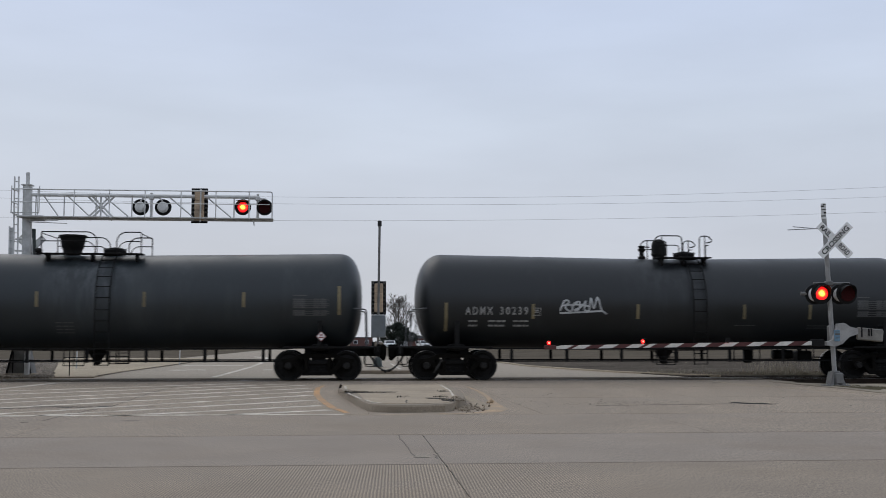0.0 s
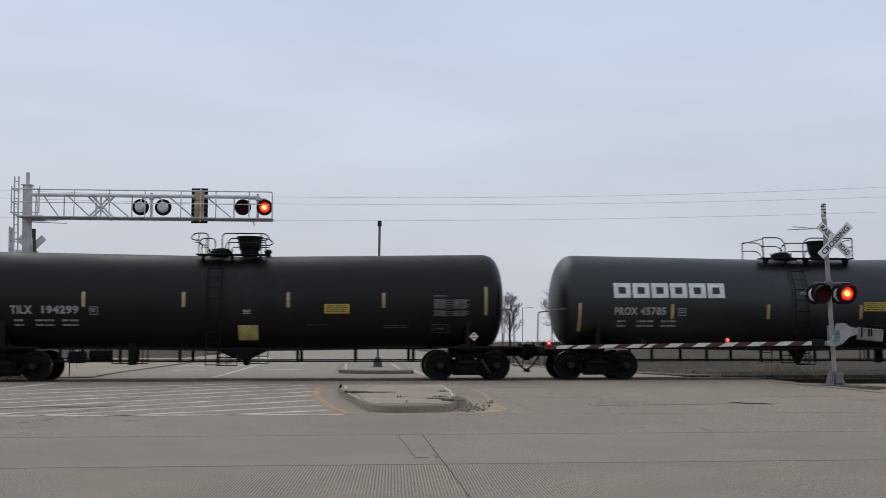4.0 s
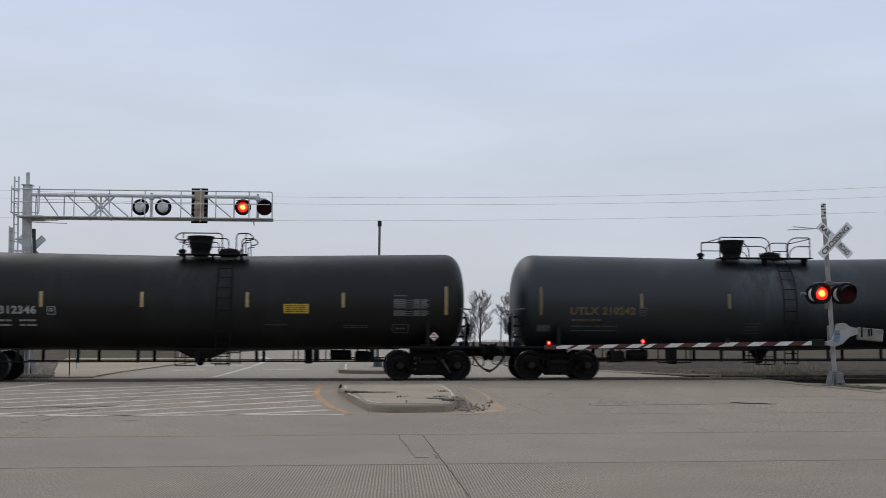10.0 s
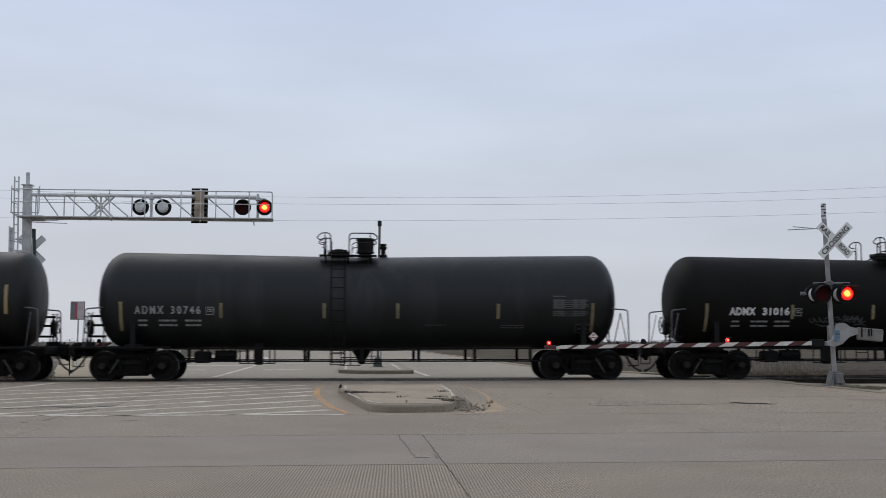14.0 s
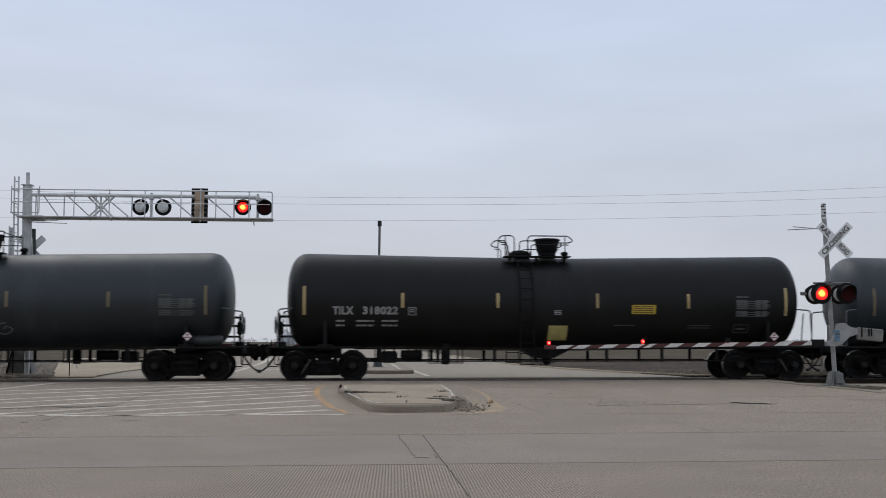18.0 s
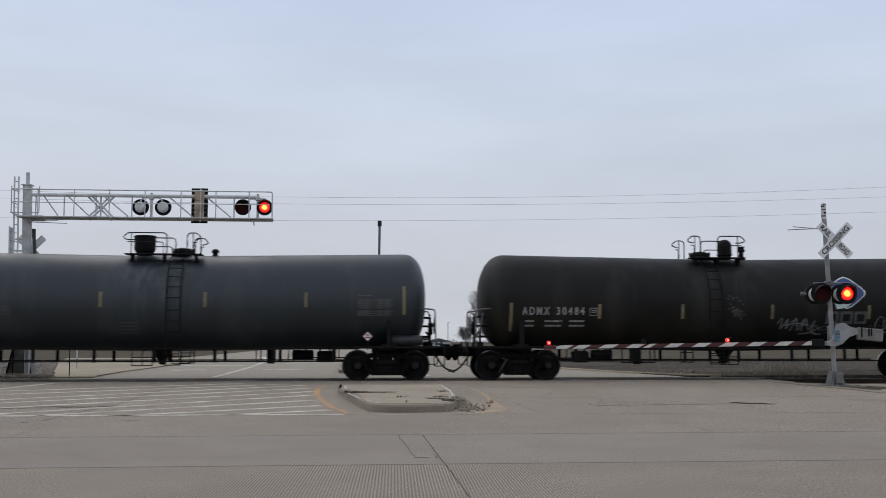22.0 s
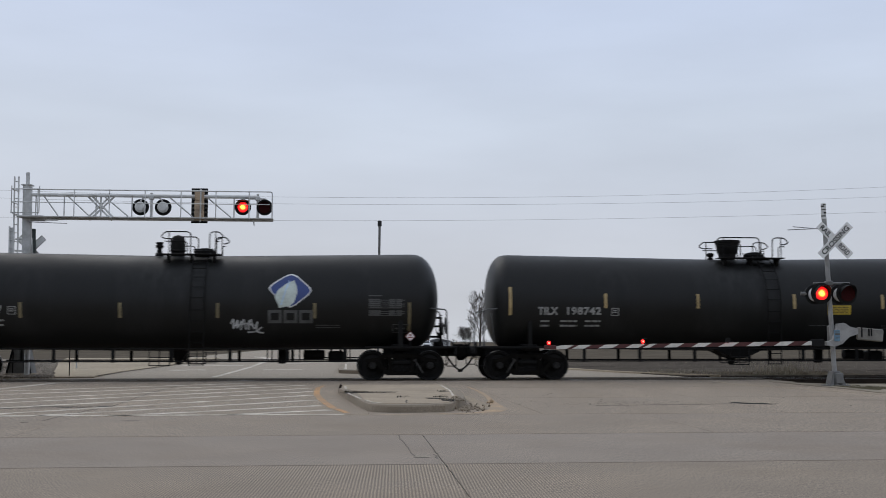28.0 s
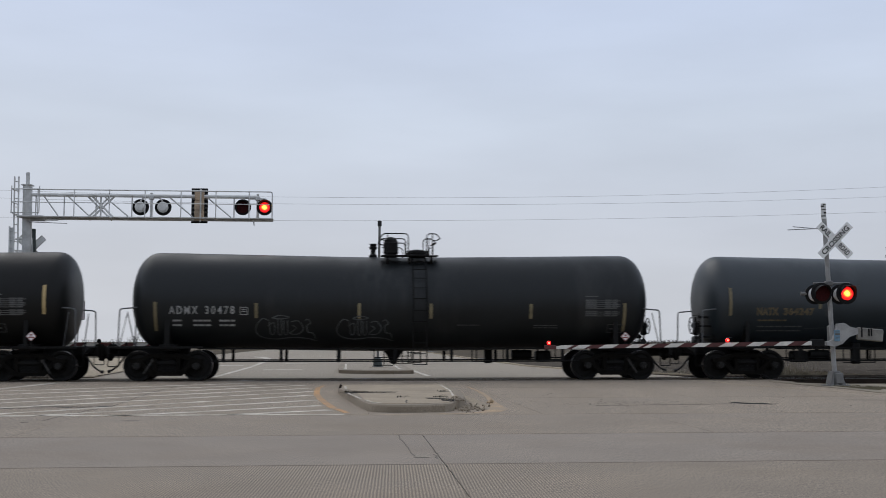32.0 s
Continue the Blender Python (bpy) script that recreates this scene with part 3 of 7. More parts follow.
# far street beyond the track
far_street = thing("far_street", "pale concrete street running away beyond the track", "street", kind="structure")
part("roadbed", Geo().box((-0.5, 103.0, -0.27), (24.0, 134.4, 0.2)), JOINT, far_street)
ends = [35.78, 40, 46, 52, 58, 66, 76, 90, 110, 135, 170]
for y0, y1 in zip(ends, ends[1:]):
    for x0, x1 in zip((-12.4, -8.9, -4.9, -0.6, 2.5, 6.0, 11.4), (-8.9, -4.9, -0.6, 2.5, 6.0, 11.4)):
        if x0 > 5 and y0 > 50:
            x1 = 8.4
        SLABS.append((far_street, x0, x1, y0, y1, 0.0, FAR_STREET))
cross = Geo().box((0, 182, -0.08), (300, 22, 0.16), 0.01)
structure("cross_road", cross, FAR_STREET, "distant pale concrete road crossing the street", "road")

# crossing surface between and beside the rails
crossing = thing("crossing_surface", "dark worn crossing panels set between the rails", "crossing", kind="structure")
for y0, y1 in ((33.12, NEAR_RAIL - 0.05), (NEAR_RAIL + 0.1, TRACK_Y - 0.01), (TRACK_Y + 0.01, FAR_RAIL - 0.1), (FAR_RAIL + 0.05, 35.76)):
    for i in range(7):
        x0 = STREET_L + i * (STREET_R - STREET_L) / 7
        gz, m = slab(x0, x0 + (STREET_R - STREET_L) / 7, y0, y1, 0.005)
        part("panel", gz, CROSSING, crossing, m=m)

track = thing("railway_track", "single railway track on dark ballast", "railway", kind="structure")
for y in (NEAR_RAIL, FAR_RAIL):
    prof = [(-0.07, -0.17), (0.07, -0.17), (0.07, -0.155), (0.012, -0.14), (0.012, -0.045), (0.036, -0.035), (0.036, -0.004), (0.03, 0.0), (-0.03, 0.0), (-0.036, -0.004), (-0.036, -0.035), (-0.012, -0.045), (-0.012, -0.14), (-0.07, -0.155)]
    part("rail", Geo().prism([(y + p[0], p[1]) for p in prof], -420, 420, "x"), RUST, track)
    part("rail_head", Geo().box((0, y, 0.001), (840, 0.052, 0.004)), RAIL_STEEL, track, "polished bright rail head")
bal = Geo().prism([(TRACK_Y - 2.9, -0.32), (TRACK_Y - 1.9, -0.185), (TRACK_Y + 1.9, -0.185), (TRACK_Y + 2.9, -0.32)], -420, STREET_L - 0.05, "x")
bal.prism([(TRACK_Y - 2.9, -0.32), (TRACK_Y - 1.9, -0.185), (TRACK_Y + 1.9, -0.185), (TRACK_Y + 2.9, -0.32)], STREET_R + 0.05, 420, "x")
part("ballast_bed", bal, BALLAST, track)
sleeper_mesh = Geo().box((0, 0, -0.19), (0.23, 2.6, 0.06), 0.01).mesh("sleeper", SLEEPER)
for i in range(60):
    part("sleeper", sleeper_mesh, SLEEPER, track, m=pose(STREET_R + 0.4 + i * 0.53, TRACK_Y, 0))
    part("sleeper", sleeper_mesh, SLEEPER, track, m=pose(STREET_L - 0.4 - i * 0.53, TRACK_Y, 0))
rng = random.Random(5)
stones = Geo()
for i in range(2600):
    x = rng.choice((rng.uniform(STREET_R + 0.1, STREET_R + 22), rng.uniform(STREET_L - 14, STREET_L - 0.1)))
    y = TRACK_Y + rng.uniform(-2.6, 2.6)
    if min(abs(y - NEAR_RAIL), abs(y - FAR_RAIL)) < 0.12:
        continue
    s = rng.uniform(0.02, 0.05)
    stones.box((x, y, -0.185 + s * 0.2 - max(0, abs(y - TRACK_Y) - 1.9) * 0.13), (s * 2, s * 1.6, s * 1.3), s * 0.5, Euler((rng.random() * 3, rng.random() * 3, rng.random() * 3)).to_matrix())
tagged(part("ballast_stones", stones, BALLAST, track), kind="stuff")

# verge at the gate mast, and rough ground on the far side
v = Geo()
v.prism([(12.47, 31.3), (12.45, 28.4), (12.5, 26.4), (12.35, 24.4), (12.7, 22.6), (20, 21.5), (20, 26.0), (15.15, 29.3), (13.4, 29.45), (12.62, 30.95)], -0.3, 0.015, "z")
structure("verge", v, VERGE, "gravelly verge of dry grass round the gate mast", "verge")
v = Geo().prism([(11.6, 36.2), (60, 36.2), (60, 62), (8.6, 62), (8.6, 52), (9.2, 47.5), (10.3, 41.5)], -0.3, 0.03, "z")
structure("field_edge", v, BARE_FIELD, "dull brown bank of dead grass beside the far street", "field")
v = Geo().prism([(-12.6, 36.3), (-12.4, 60), (-14.5, 75), (-80, 75), (-80, 36.3)], -0.3, 0.0, "z")
structure("gravel_lot", v, GRAVEL, "pale gravelly ground beyond the track", "gravel")

# low kerbs
def kerb_line(name, pts, mat, label, w=0.16, h=0.12):
    gz = Geo()
    for a, b in zip(pts, pts[1:]):
        a, b = Vector((*a, 0)), Vector((*b, 0))
        d = (b - a)
        gz.box(tuple((a + b) / 2 + Vector((0, 0, h / 2 - 0.05))), (d.length + 0.02, w, h + 0.1), 0.025, Matrix.Rotation(math.atan2(d.y, d.x), 3, "Z"))
    return structure(name, gz, mat, label, "kerb")


kerb_line("kerb_right", [(12.6, 35.9), (11.5, 37.6), (10.2, 41.4), (9.1, 47.5), (8.5, 52), (8.5, 62), (8.5, 90), (8.5, 170)], APRON, "low pale concrete kerb of the far street", 0.12, 0.07)
apron = Geo().prism([(-9.75, 36.35), (-8.5, 36.6), (-8.75, 39), (-8.95, 43), (-9.05, 60), (-9.35, 78), (-20.0, 78), (-16, 60), (-11.3, 42)], -0.2, 0.045, "z")
structure("concrete_apron", apron, APRON, "pale smooth concrete apron beside the far street", "pavement")
gravel = Geo()
for i in range(3600):
    y = 36.2 + 24.0 * rng.random() ** 1.8
    s = rng.uniform(0.02, 0.08) * (1 + (y - 36) * 0.04)
    lim = -9.75 - 0.262 * (y - 36.35)
    x = lim - abs(rng.gauss(0, 2.0))
    gravel.box((x, y, 0.0 + s * 0.3), (s * 2, s * 1.6, s * 1.3), s * 0.5, Euler((rng.random() * 3, rng.random() * 3, rng.random() * 3)).to_matrix())
tagged(new("loose_gravel", gravel.mesh("loose_gravel", GRAVEL)), "loose brown-grey stones round the signal footing", "gravel", kind="stuff")
stake = thing("marker_stake", "thin dark steel stake standing in the gravel", "stake", pose(-9.55, 37.6, 0.0))
part("stake_rod", Geo().tube([(0, 0, -0.1), (0.0, 0, 1.05)], 0.018, 6), STEEL, stake)
part("stake_cap", Geo().lathe([(0, 0.02), (0.04, 0.024), (0.06, 0.01)], (0, 0, 1.04), "z", 8), STEEL, stake)

# near traffic island: concrete, worn, broken at its corner
isl = thing("traffic_island", "worn concrete traffic island with a broken corner", "traffic island", kind="structure")
outline = [(-0.27, 26.9), (-0.28, 26.0), (-0.27, 25.0), (-0.17, 23.8), (0.02, 21.5), (0.17, 19.8), (0.30, 18.75), (0.45, 18.45), (0.72, 18.30), (1.2, 18.30), (1.62, 18.42), (1.76, 18.62), (1.86, 19.2), (2.02, 19.6), (2.2, 20.6), (2.32, 22.0), (2.37, 24.0), (2.37, 25.8), (2.34, 26.9)]
k = len(outline)
cen = Vector((1.05, 22.8))


def inset(p, d):
    q = Vector(p)
    return tuple(q + (cen - q).normalized() * d)


gi = Geo()
rings = [([p for p in outline], -0.15), ([p for p in outline], 0.10), ([inset(p, 0.03) for p in outline], 0.13), ([inset(p, 0.22) for p in outline], 0.135)]
for r, z in rings:
    gi.v += [(p[0], p[1], z + 0.006 * noise.noise((p[0] * 3, p[1] * 3, z))) for p in r]
for a in range(len(rings) - 1):
    gi.f += [(a * k + i, a * k + (i + 1) % k, (a + 1) * k + (i + 1) % k, (a + 1) * k + i) for i in range(k)]
gi.f.append(tuple((len(rings) - 1) * k + i for i in range(k)))
part("kerb_body", gi, KERB, isl)
gi = Geo().prism([inset(p, 0.26) for p in outline], 0.0, 0.141, "z")
part("top_slab", gi, ISLAND_TOP, isl)


def strip(pts, width, z, t=0.004):
    """A thin band that follows a line on the ground."""
    gz = Geo()
    ps = [Vector((*p, 0)) for p in pts]
    lft, rgt = [], []
    for i, p in enumerate(ps):
        d = (ps[min(i + 1, len(ps) - 1)] - ps[max(i - 1, 0)]).normalized()
        n = Vector((-d.y, d.x, 0))
        wd = (width[i] if isinstance(width, (list, tuple)) else width) / 2
        lft.append(p + n * wd)
        rgt.append(p - n * wd)
    n = len(ps)
    vs = [(*p[:2], z + t) for p in lft] + [(*p[:2], z + t) for p in rgt] + [(*p[:2], z - 0.01) for p in lft] + [(*p[:2], z - 0.01) for p in rgt]
    fs = []
    for i in range(n - 1):
        fs += [(i, i + 1, n + i + 1, n + i), (i, 2 * n + i, 2 * n + i + 1, i + 1), (n + i, n + i + 1, 3 * n + i + 1, 3 * n + i)]
    gz.add(vs, fs)
    return gz


def wander(a, b, n, amp, seed):
    r = random.Random(seed)
    a, b = Vector(a), Vector(b)
    d = b - a
    nn = Vector((-d.y, d.x)).normalized()
    return [tuple(a + d * (i / n) + nn * (r.uniform(-amp, amp) if 0 < i < n else 0)) for i in range(n + 1)]


for pts, wd in (([(-0.13, 25.9), (-0.11, 24.4)], 0.05), ([(-0.05, 22.4), (0.02, 21.6), (0.19, 20.1)], 0.045), ([(0.26, 19.75), (0.38, 18.98), (0.52, 18.72)], 0.05)):
    part("edge_line", strip(pts, wd, 0.141), LINE_WHITE, isl, "worn white edge paint")
part("edge_line", strip([(2.20, 26.5), (2.18, 25.4), (2.16, 23.5), (2.00, 20.9)], 0.045, 0.141), LINE_WHITE, isl, "worn white edge paint")
part("crack", strip(wander((-0.12, 22.5), (0.94, 22.7), 22, 0.12, 3), [0.10 + 0.12 * ((i * 7) % 3) for i in range(23)], 0.141), CRACK, isl, "dark weedy crack")
part("crack", strip(wander((1.86, 22.9), (2.06, 23.05), 5, 0.06, 4), 0.14, 0.141), CRACK, isl)
part("crack", strip([(1.42, 20.35), (1.56, 20.15), (1.72, 19.95), (1.84, 19.7), (1.93, 19.6)], [0.05, 0.3, 0.16, 0.42, 0.14], 0.141), TAR, isl, "dark broken corner")
part("crack", strip([(1.66, 19.5), (1.76, 19.3), (1.84, 19.26)], [0.04, 0.22, 0.1], 0.141), TAR, isl)
part("crack", strip([(1.62, 20.9), (1.72, 20.75), (1.86, 20.8)], [0.05, 0.12, 0.08], 0.141), CRACK_SOFT, isl)
part("crack", strip(wander((0.98, 18.66), (1.0, 19.6), 4, 0.03, 24), 0.02, 0.141), CRACK, isl)
rubble = Geo()
for i in range(260):
    s = rng.uniform(0.006, 0.026) * (1.5 if i % 9 == 0 else 1.0)
    x, y = rng.gauss(2.06, 0.16), rng.gauss(19.5, 0.5)
    rubble.box((x, y, 0.012 + s * 0.3 + (0.13 if x < 2.05 and y > 19.3 else 0)), (s * 2, s * 1.5, s), s * 0.35, Euler((rng.random(), rng.random(), rng.random() * 6)).to_matrix())
tagged(structure("concrete_rubble", rubble, KERB, "broken crumbs of concrete at the island corner", "rubble"), kind="stuff")
stub = Geo().tube([(-0.245, 25.1, -0.02), (-0.25, 25.1, 0.13), (-0.22, 25.08, 0.2)], 0.03, 8)
part("bent_stub", stub, RUST, isl, "rusty bent steel stub")
debris = Geo().box((2.74, 20.9, 0.04), (0.08, 0.07, 0.08), 0.02, Euler((0.3, 0.5, 0.4)).to_matrix()).box((2.68, 20.88, 0.02), (0.07, 0.06, 0.04), 0.015)
tagged(new("road_debris", debris.mesh("road_debris", LINE_SAND)), "small broken lump of concrete on the street", "debris")

# far island
fi = thing("far_island", "far concrete traffic island that carries the signal pole", "traffic island", kind="structure")
part("kerb_body", Geo().prism([(-0.45, 41.0), (0.2, 40.2), (1.6, 39.8), (2.35, 40.3), (2.4, 44), (2.4, 75), (-0.5, 75), (-0.5, 44)], -0.15, 0.13, "z"), KERB, fi)
part("top_slab", Geo().prism([(-0.3, 41.3), (0.3, 40.6), (1.5, 40.2), (2.1, 40.7), (2.2, 44), (2.2, 74.8), (-0.3, 74.8), (-0.3, 44)], 0.0, 0.138, "z"), FAR_STREET, fi)
part("edge_line", strip([(-0.2, 41.6), (-0.22, 52)], 0.1, 0.138), LINE_WHITE, fi)
part("edge_line", strip([(1.9, 41.2), (1.95, 52)], 0.12, 0.138), LINE_WHITE, fi)

# painted markings
marks = thing("road_markings", "worn white and orange painted road markings", "road marking", kind="structure")
for a, b in (((-2.0, 17.93), (-0.38, 19.11)), ((-3.86, 17.83), (-0.56, 20.41)), ((-5.08, 18.02), (-0.67, 22.38)), ((-6.6, 17.6), (-0.85, 24.41)), ((-7.8, 18.5), (-0.93, 26.17)), ((-8.9, 19.6), (-1.07, 27.94)), ((-9.6, 20.4), (-1.25, 29.9)), ((-10.6, 22.8), (-1.72, 30.85)), ((-11.4, 24.5), (-3.09, 31.38)), ((-9.3, 23.8), (-8.55, 32.27))):
    mid = [(a[0] + (b[0] - a[0]) * i / 10, a[1] + (b[1] - a[1]) * i / 10) for i in range(11)]
    part("hatch_line", strip(mid, [0.23 + 0.03 * math.sin(i * 2.3 + a[0]) for i in range(11)], 0.0), LINE_WHITE, marks)
part("edge_line", strip([(-24, 18.2), (-12, 18.1), (-5.64, 18.0), (-3.13, 17.96), (-0.1, 17.9)], 0.21, 0.0), LINE_WHITE, marks)
part("nose_line", strip([(-0.74, 29.6), (-0.84, 28.17), (-0.82, 26.26), (-0.76, 24.59), (-0.62, 22.66), (-0.48, 21.21), (-0.32, 19.75), (-0.06, 18.33)], [0.06, 0.13, 0.14, 0.14, 0.14, 0.14, 0.14, 0.10], 0.0), LINE_ORANGE, marks, "worn orange line round the island")
part("sand_drift", strip([(-0.15, 18.0), (0.3, 17.86), (0.8, 17.78), (1.5, 17.82), (2.0, 17.98), (2.45, 18.25)], [0.05, 0.16, 0.2, 0.24, 0.3, 0.3], 0.0, 0.002), SAND_DUST, marks, "drifted sandy grit")
part("sand_drift", strip([(2.45, 25.5), (2.5, 23.5), (2.5, 21.5), (2.45, 20.0), (2.4, 19.0)], [0.06, 0.16, 0.24, 0.36, 0.5], 0.0, 0.002), SAND_DUST, marks, "drifted sandy grit")
part("nose_line", strip([(3.1, 28.5), (3.1, 26.0), (2.98, 23.4), (2.82, 21.3), (2.7, 19.8), (2.62, 19.0), (2.4, 18.4), (2.1, 18.1), (1.5, 17.95)], [0.06, 0.09, 0.1, 0.13, 0.24, 0.34, 0.3, 0.16, 0.05], 0.0), LINE_SAND, marks, "worn orange line round the island")
part("lane_line", strip([(-4.62, 36.92), (-4.64, 40.75), (-4.71, 50.36), (-5.09, 64.21), (-5.46, 72.19), (-6.15, 79.64), (-7.3, 85.6)], [0.16, 0.17, 0.19, 0.24, 0.4, 0.6, 0.7], 0.0), LINE_WHITE, marks)
for x0, x1, y in ((-3.7, -2.1, 46.3), (-3.6, -2.4, 60), (-7.6, -6.1, 46.2), (-8.5, -5.4, 55), (-7.9, -2.0, 90)):
    part("stop_bar", strip([(x0, y), (x1, y + 0.1)], 0.9, 0.0), LINE_WHITE, marks)
part("lane_line", strip([(2.72, 37.6), (2.55, 46), (2.45, 64), (2.4, 90)], 0.18, 0.0), LINE_WHITE, marks)

# cracks and seams of the pavement
cracks = thing("pavement_cracks", "dark cracks and patched seams in the concrete", "crack", kind="structure")
part("crack", strip(wander((-8.62, 37.6), (-9.02, 62.0), 16, 0.05, 31), 0.05, 0.046, 0.003), CRACK, cracks, "dark gutter line")
worn = random.Random(18)
line = [(-4.67, 16.9), (-4.64, 17.89), (-4.59, 19.16), (-4.42, 20.62), (-4.52, 22.35), (-4.63, 24.41), (-4.7, 26.01), (-4.7, 27.51), (-4.68, 30.31)]
fine = [tuple(Vector(a).lerp(Vector(b), k / 5) + Vector((worn.gauss(0, 0.012), 0))) for a, b in zip(line, line[1:]) for k in range(5)]
part("crack", strip(fine, [worn.uniform(0.012, 0.035) for p in fine], 0.0, 0.0035), CRACK_SOFT, cracks, "long hairline crack")
ragged = random.Random(8)
part("crack", strip(wander((0.61, 13.97), (0.67, 11.3), 20, 0.022, 6), [ragged.uniform(0.003, 0.012) for i in range(21)], 0.0, 0.003), CRACK_SOFT, cracks)
part("crack", strip(wander((0.67, 11.24), (0.82, 11.23), 7, 0.04, 7), [0.02, 0.06, 0.03, 0.07, 0.04, 0.06, 0.03, 0.01], 0.0, 0.003), CRACK_SOFT, cracks)
for y0, y1, n, w0 in ((13.98, 11.4, 16, 0.008), (11.4, 10.62, 5, 0.012), (10.62, 7.6, 34, 0.008)):
    line = [(0.93 + ragged.uniform(-0.011, 0.011), y0 + (y1 - y0) * i / n) for i in range(n + 1)]
    part("crack", strip(line, [ragged.uniform(0.1, 1.3) * w0 for i in range(n + 1)], 0.0, 0.003), CRACK_SOFT, cracks, "ragged slab joint")
part("crack", strip([(0.90 + ragged.uniform(-0.02, 0.02), 11.5 - 0.06 * i) for i in range(8)], [0.004, 0.012, 0.008, 0.016, 0.012, 0.018, 0.01, 0.004], 0.0, 0.003), CRACK_SOFT, cracks, "crumbled joint edge")
part("seam", strip([(7.58, 20.9), (7.62, 20.6), (7.75, 20.42), (7.94, 20.38), (8.1, 20.09)], [0.14, 0.3, 0.42, 0.36, 0.16], 0.0, 0.003), TAR, cracks, "dark tarred patch edge")
part("seam", strip(wander((4.6, 20.0), (7.4, 20.3), 14, 0.06, 10), [0.01 + 0.03 * (i % 3) for i in range(15)], 0.0, 0.003), CRACK_SOFT, cracks)
part("seam", strip(wander((-6.0, 20.5), (-4.4, 20.7), 10, 0.05, 12), [0.02, 0.05, 0.09, 0.12, 0.14, 0.12, 0.1, 0.08, 0.06, 0.04, 0.02], 0.0, 0.003), CRACK_SOFT, cracks)
part("seam", strip(wander((-4.1, 20.2), (-3.6, 20.35), 5, 0.04, 15), [0.02, 0.07, 0.09, 0.07, 0.05, 0.02], 0.0, 0.003), CRACK_SOFT, cracks)
part("gutter_edge", strip([(10.2, 33.05), (10.94, 32.42), (10.88, 30.6), (10.80, 29.3), (11.46, 26.12), (12.09, 23.48), (12.9, 20.6)], [0.05, 0.10, 0.14, 0.13, 0.11, 0.09, 0.08], 0.0, 0.003), APRON, cracks, "pale worn gutter edge")
part("seam", strip(wander((-6.9, 19.8), (-4.4, 20.44), 26, 0.08, 41), [ragged.uniform(0.02, 0.15) for i in range(27)], 0.0, 0.003), CRACK, cracks, "dark ragged seam")
part("crack", strip([(-3.45, 16.75), (-3.2, 16.75)], 0.06, 0.0, 0.003), CRACK, cracks)
part("crack", strip([(-4.9, 16.6), (-4.8, 16.62)], 0.05, 0.0, 0.003), CRACK, cracks)
part("crack", strip(wander((10.2, 21.5), (12.5, 20.9), 8, 0.03, 13), 0.035, 0.0, 0.003), CRACK_SOFT, cracks)

pits = Geo()
for i in range(420):
    if i % 3 == 1:
        x, y = rng.gauss(5.2, 1.1), 20.7 + rng.gauss(0, 0.45)
    else:
        x, y = rng.uniform(3.0, 13.0), rng.uniform(19.5, 31.0)
    if x < 2.9:
        continue
    s = rng.uniform(0.005, 0.02)
    pits.box((x, y, 0.0), (s * 2, s * 3, 0.004))
tagged(part("pits", pits, CRACK_SOFT, cracks), kind="stuff")

# weeds in the island's crack and along the kerb
weeds = Geo()
for i in range(420):
    t = rng.random()
    if i % 4 == 0:
        x, y, zb = rng.choice(((-0.05, 22.6), (1.95, 23.0), (1.7, 20.6), (0.95, 20.6))) + (0.135,)
        x, y = x + rng.gauss(0, 0.08), y + rng.gauss(0, 0.1)
    else:
        x, y, zb = -0.12 + 1.06 * t, 22.6 + rng.gauss(0, 0.12), 0.135
    hgt = rng.uniform(0.01, 0.05) * (1.4 - t)
    d = 0.008
    weeds.add([(x - d, y, zb), (x + d, y, zb), (x + rng.gauss(0, 0.02), y + rng.gauss(0, 0.02), zb + hgt)], [(0, 1, 2)])
tagged(new("island_weeds", weeds.mesh("island_weeds", WEED, False)), "dark dead weeds in a crack of the island", "weeds", kind="stuff")

# dry stems on the banks
stems = Geo()
for i in range(5200):
    if i % 12 == 0:
        y = rng.uniform(37.6, 41.5)
        x = rng.uniform(12.0, 15.6) if i % 24 else rng.gauss(16.3, 0.4)
        h = rng.uniform(0.05, 0.2) if i % 24 else rng.uniform(0.25, 0.6)
    elif i % 3 == 1:
        x, y = rng.uniform(14.6, 20), rng.uniform(26.0, 29.2)
        h = rng.uniform(0.02, 0.05)
    else:
        x, y = rng.uniform(10.2, 40), rng.uniform(37, 60)
        h = rng.uniform(0.02, 0.09)
    if x < 11.6 + max(0, (38 - y)) and y > 35:
        continue
    lx, ly = rng.gauss(0, 0.25) * h, rng.gauss(0, 0.25) * h
    d = 0.006 + 0.006 * rng.random()
    stems.add([(x - d, y, 0.0), (x + d, y, 0.0), (x, y + d, 0.0), (x + lx, y + ly, h)], [(0, 1, 3), (1, 2, 3), (2, 0, 3)])
for i in range(2600):
    y = 36.6 + 4.2 * rng.random() ** 1.6
    x = rng.uniform(12.1 - (y - 36.6) * 0.36, 18.5)
    h = rng.uniform(0.03, 0.11) * (1.6 if noise.noise((x * 0.9, y * 0.5, 4.0)) > 0.1 else 0.7)
    d = rng.uniform(0.012, 0.03)
    stems.add([(x - d, y, 0.02), (x + d, y, 0.02), (x, y + d, 0.02), (x + rng.gauss(0, 0.6) * h, y + rng.gauss(0, 0.3) * h, h)], [(0, 1, 3), (1, 2, 3), (2, 0, 3)])
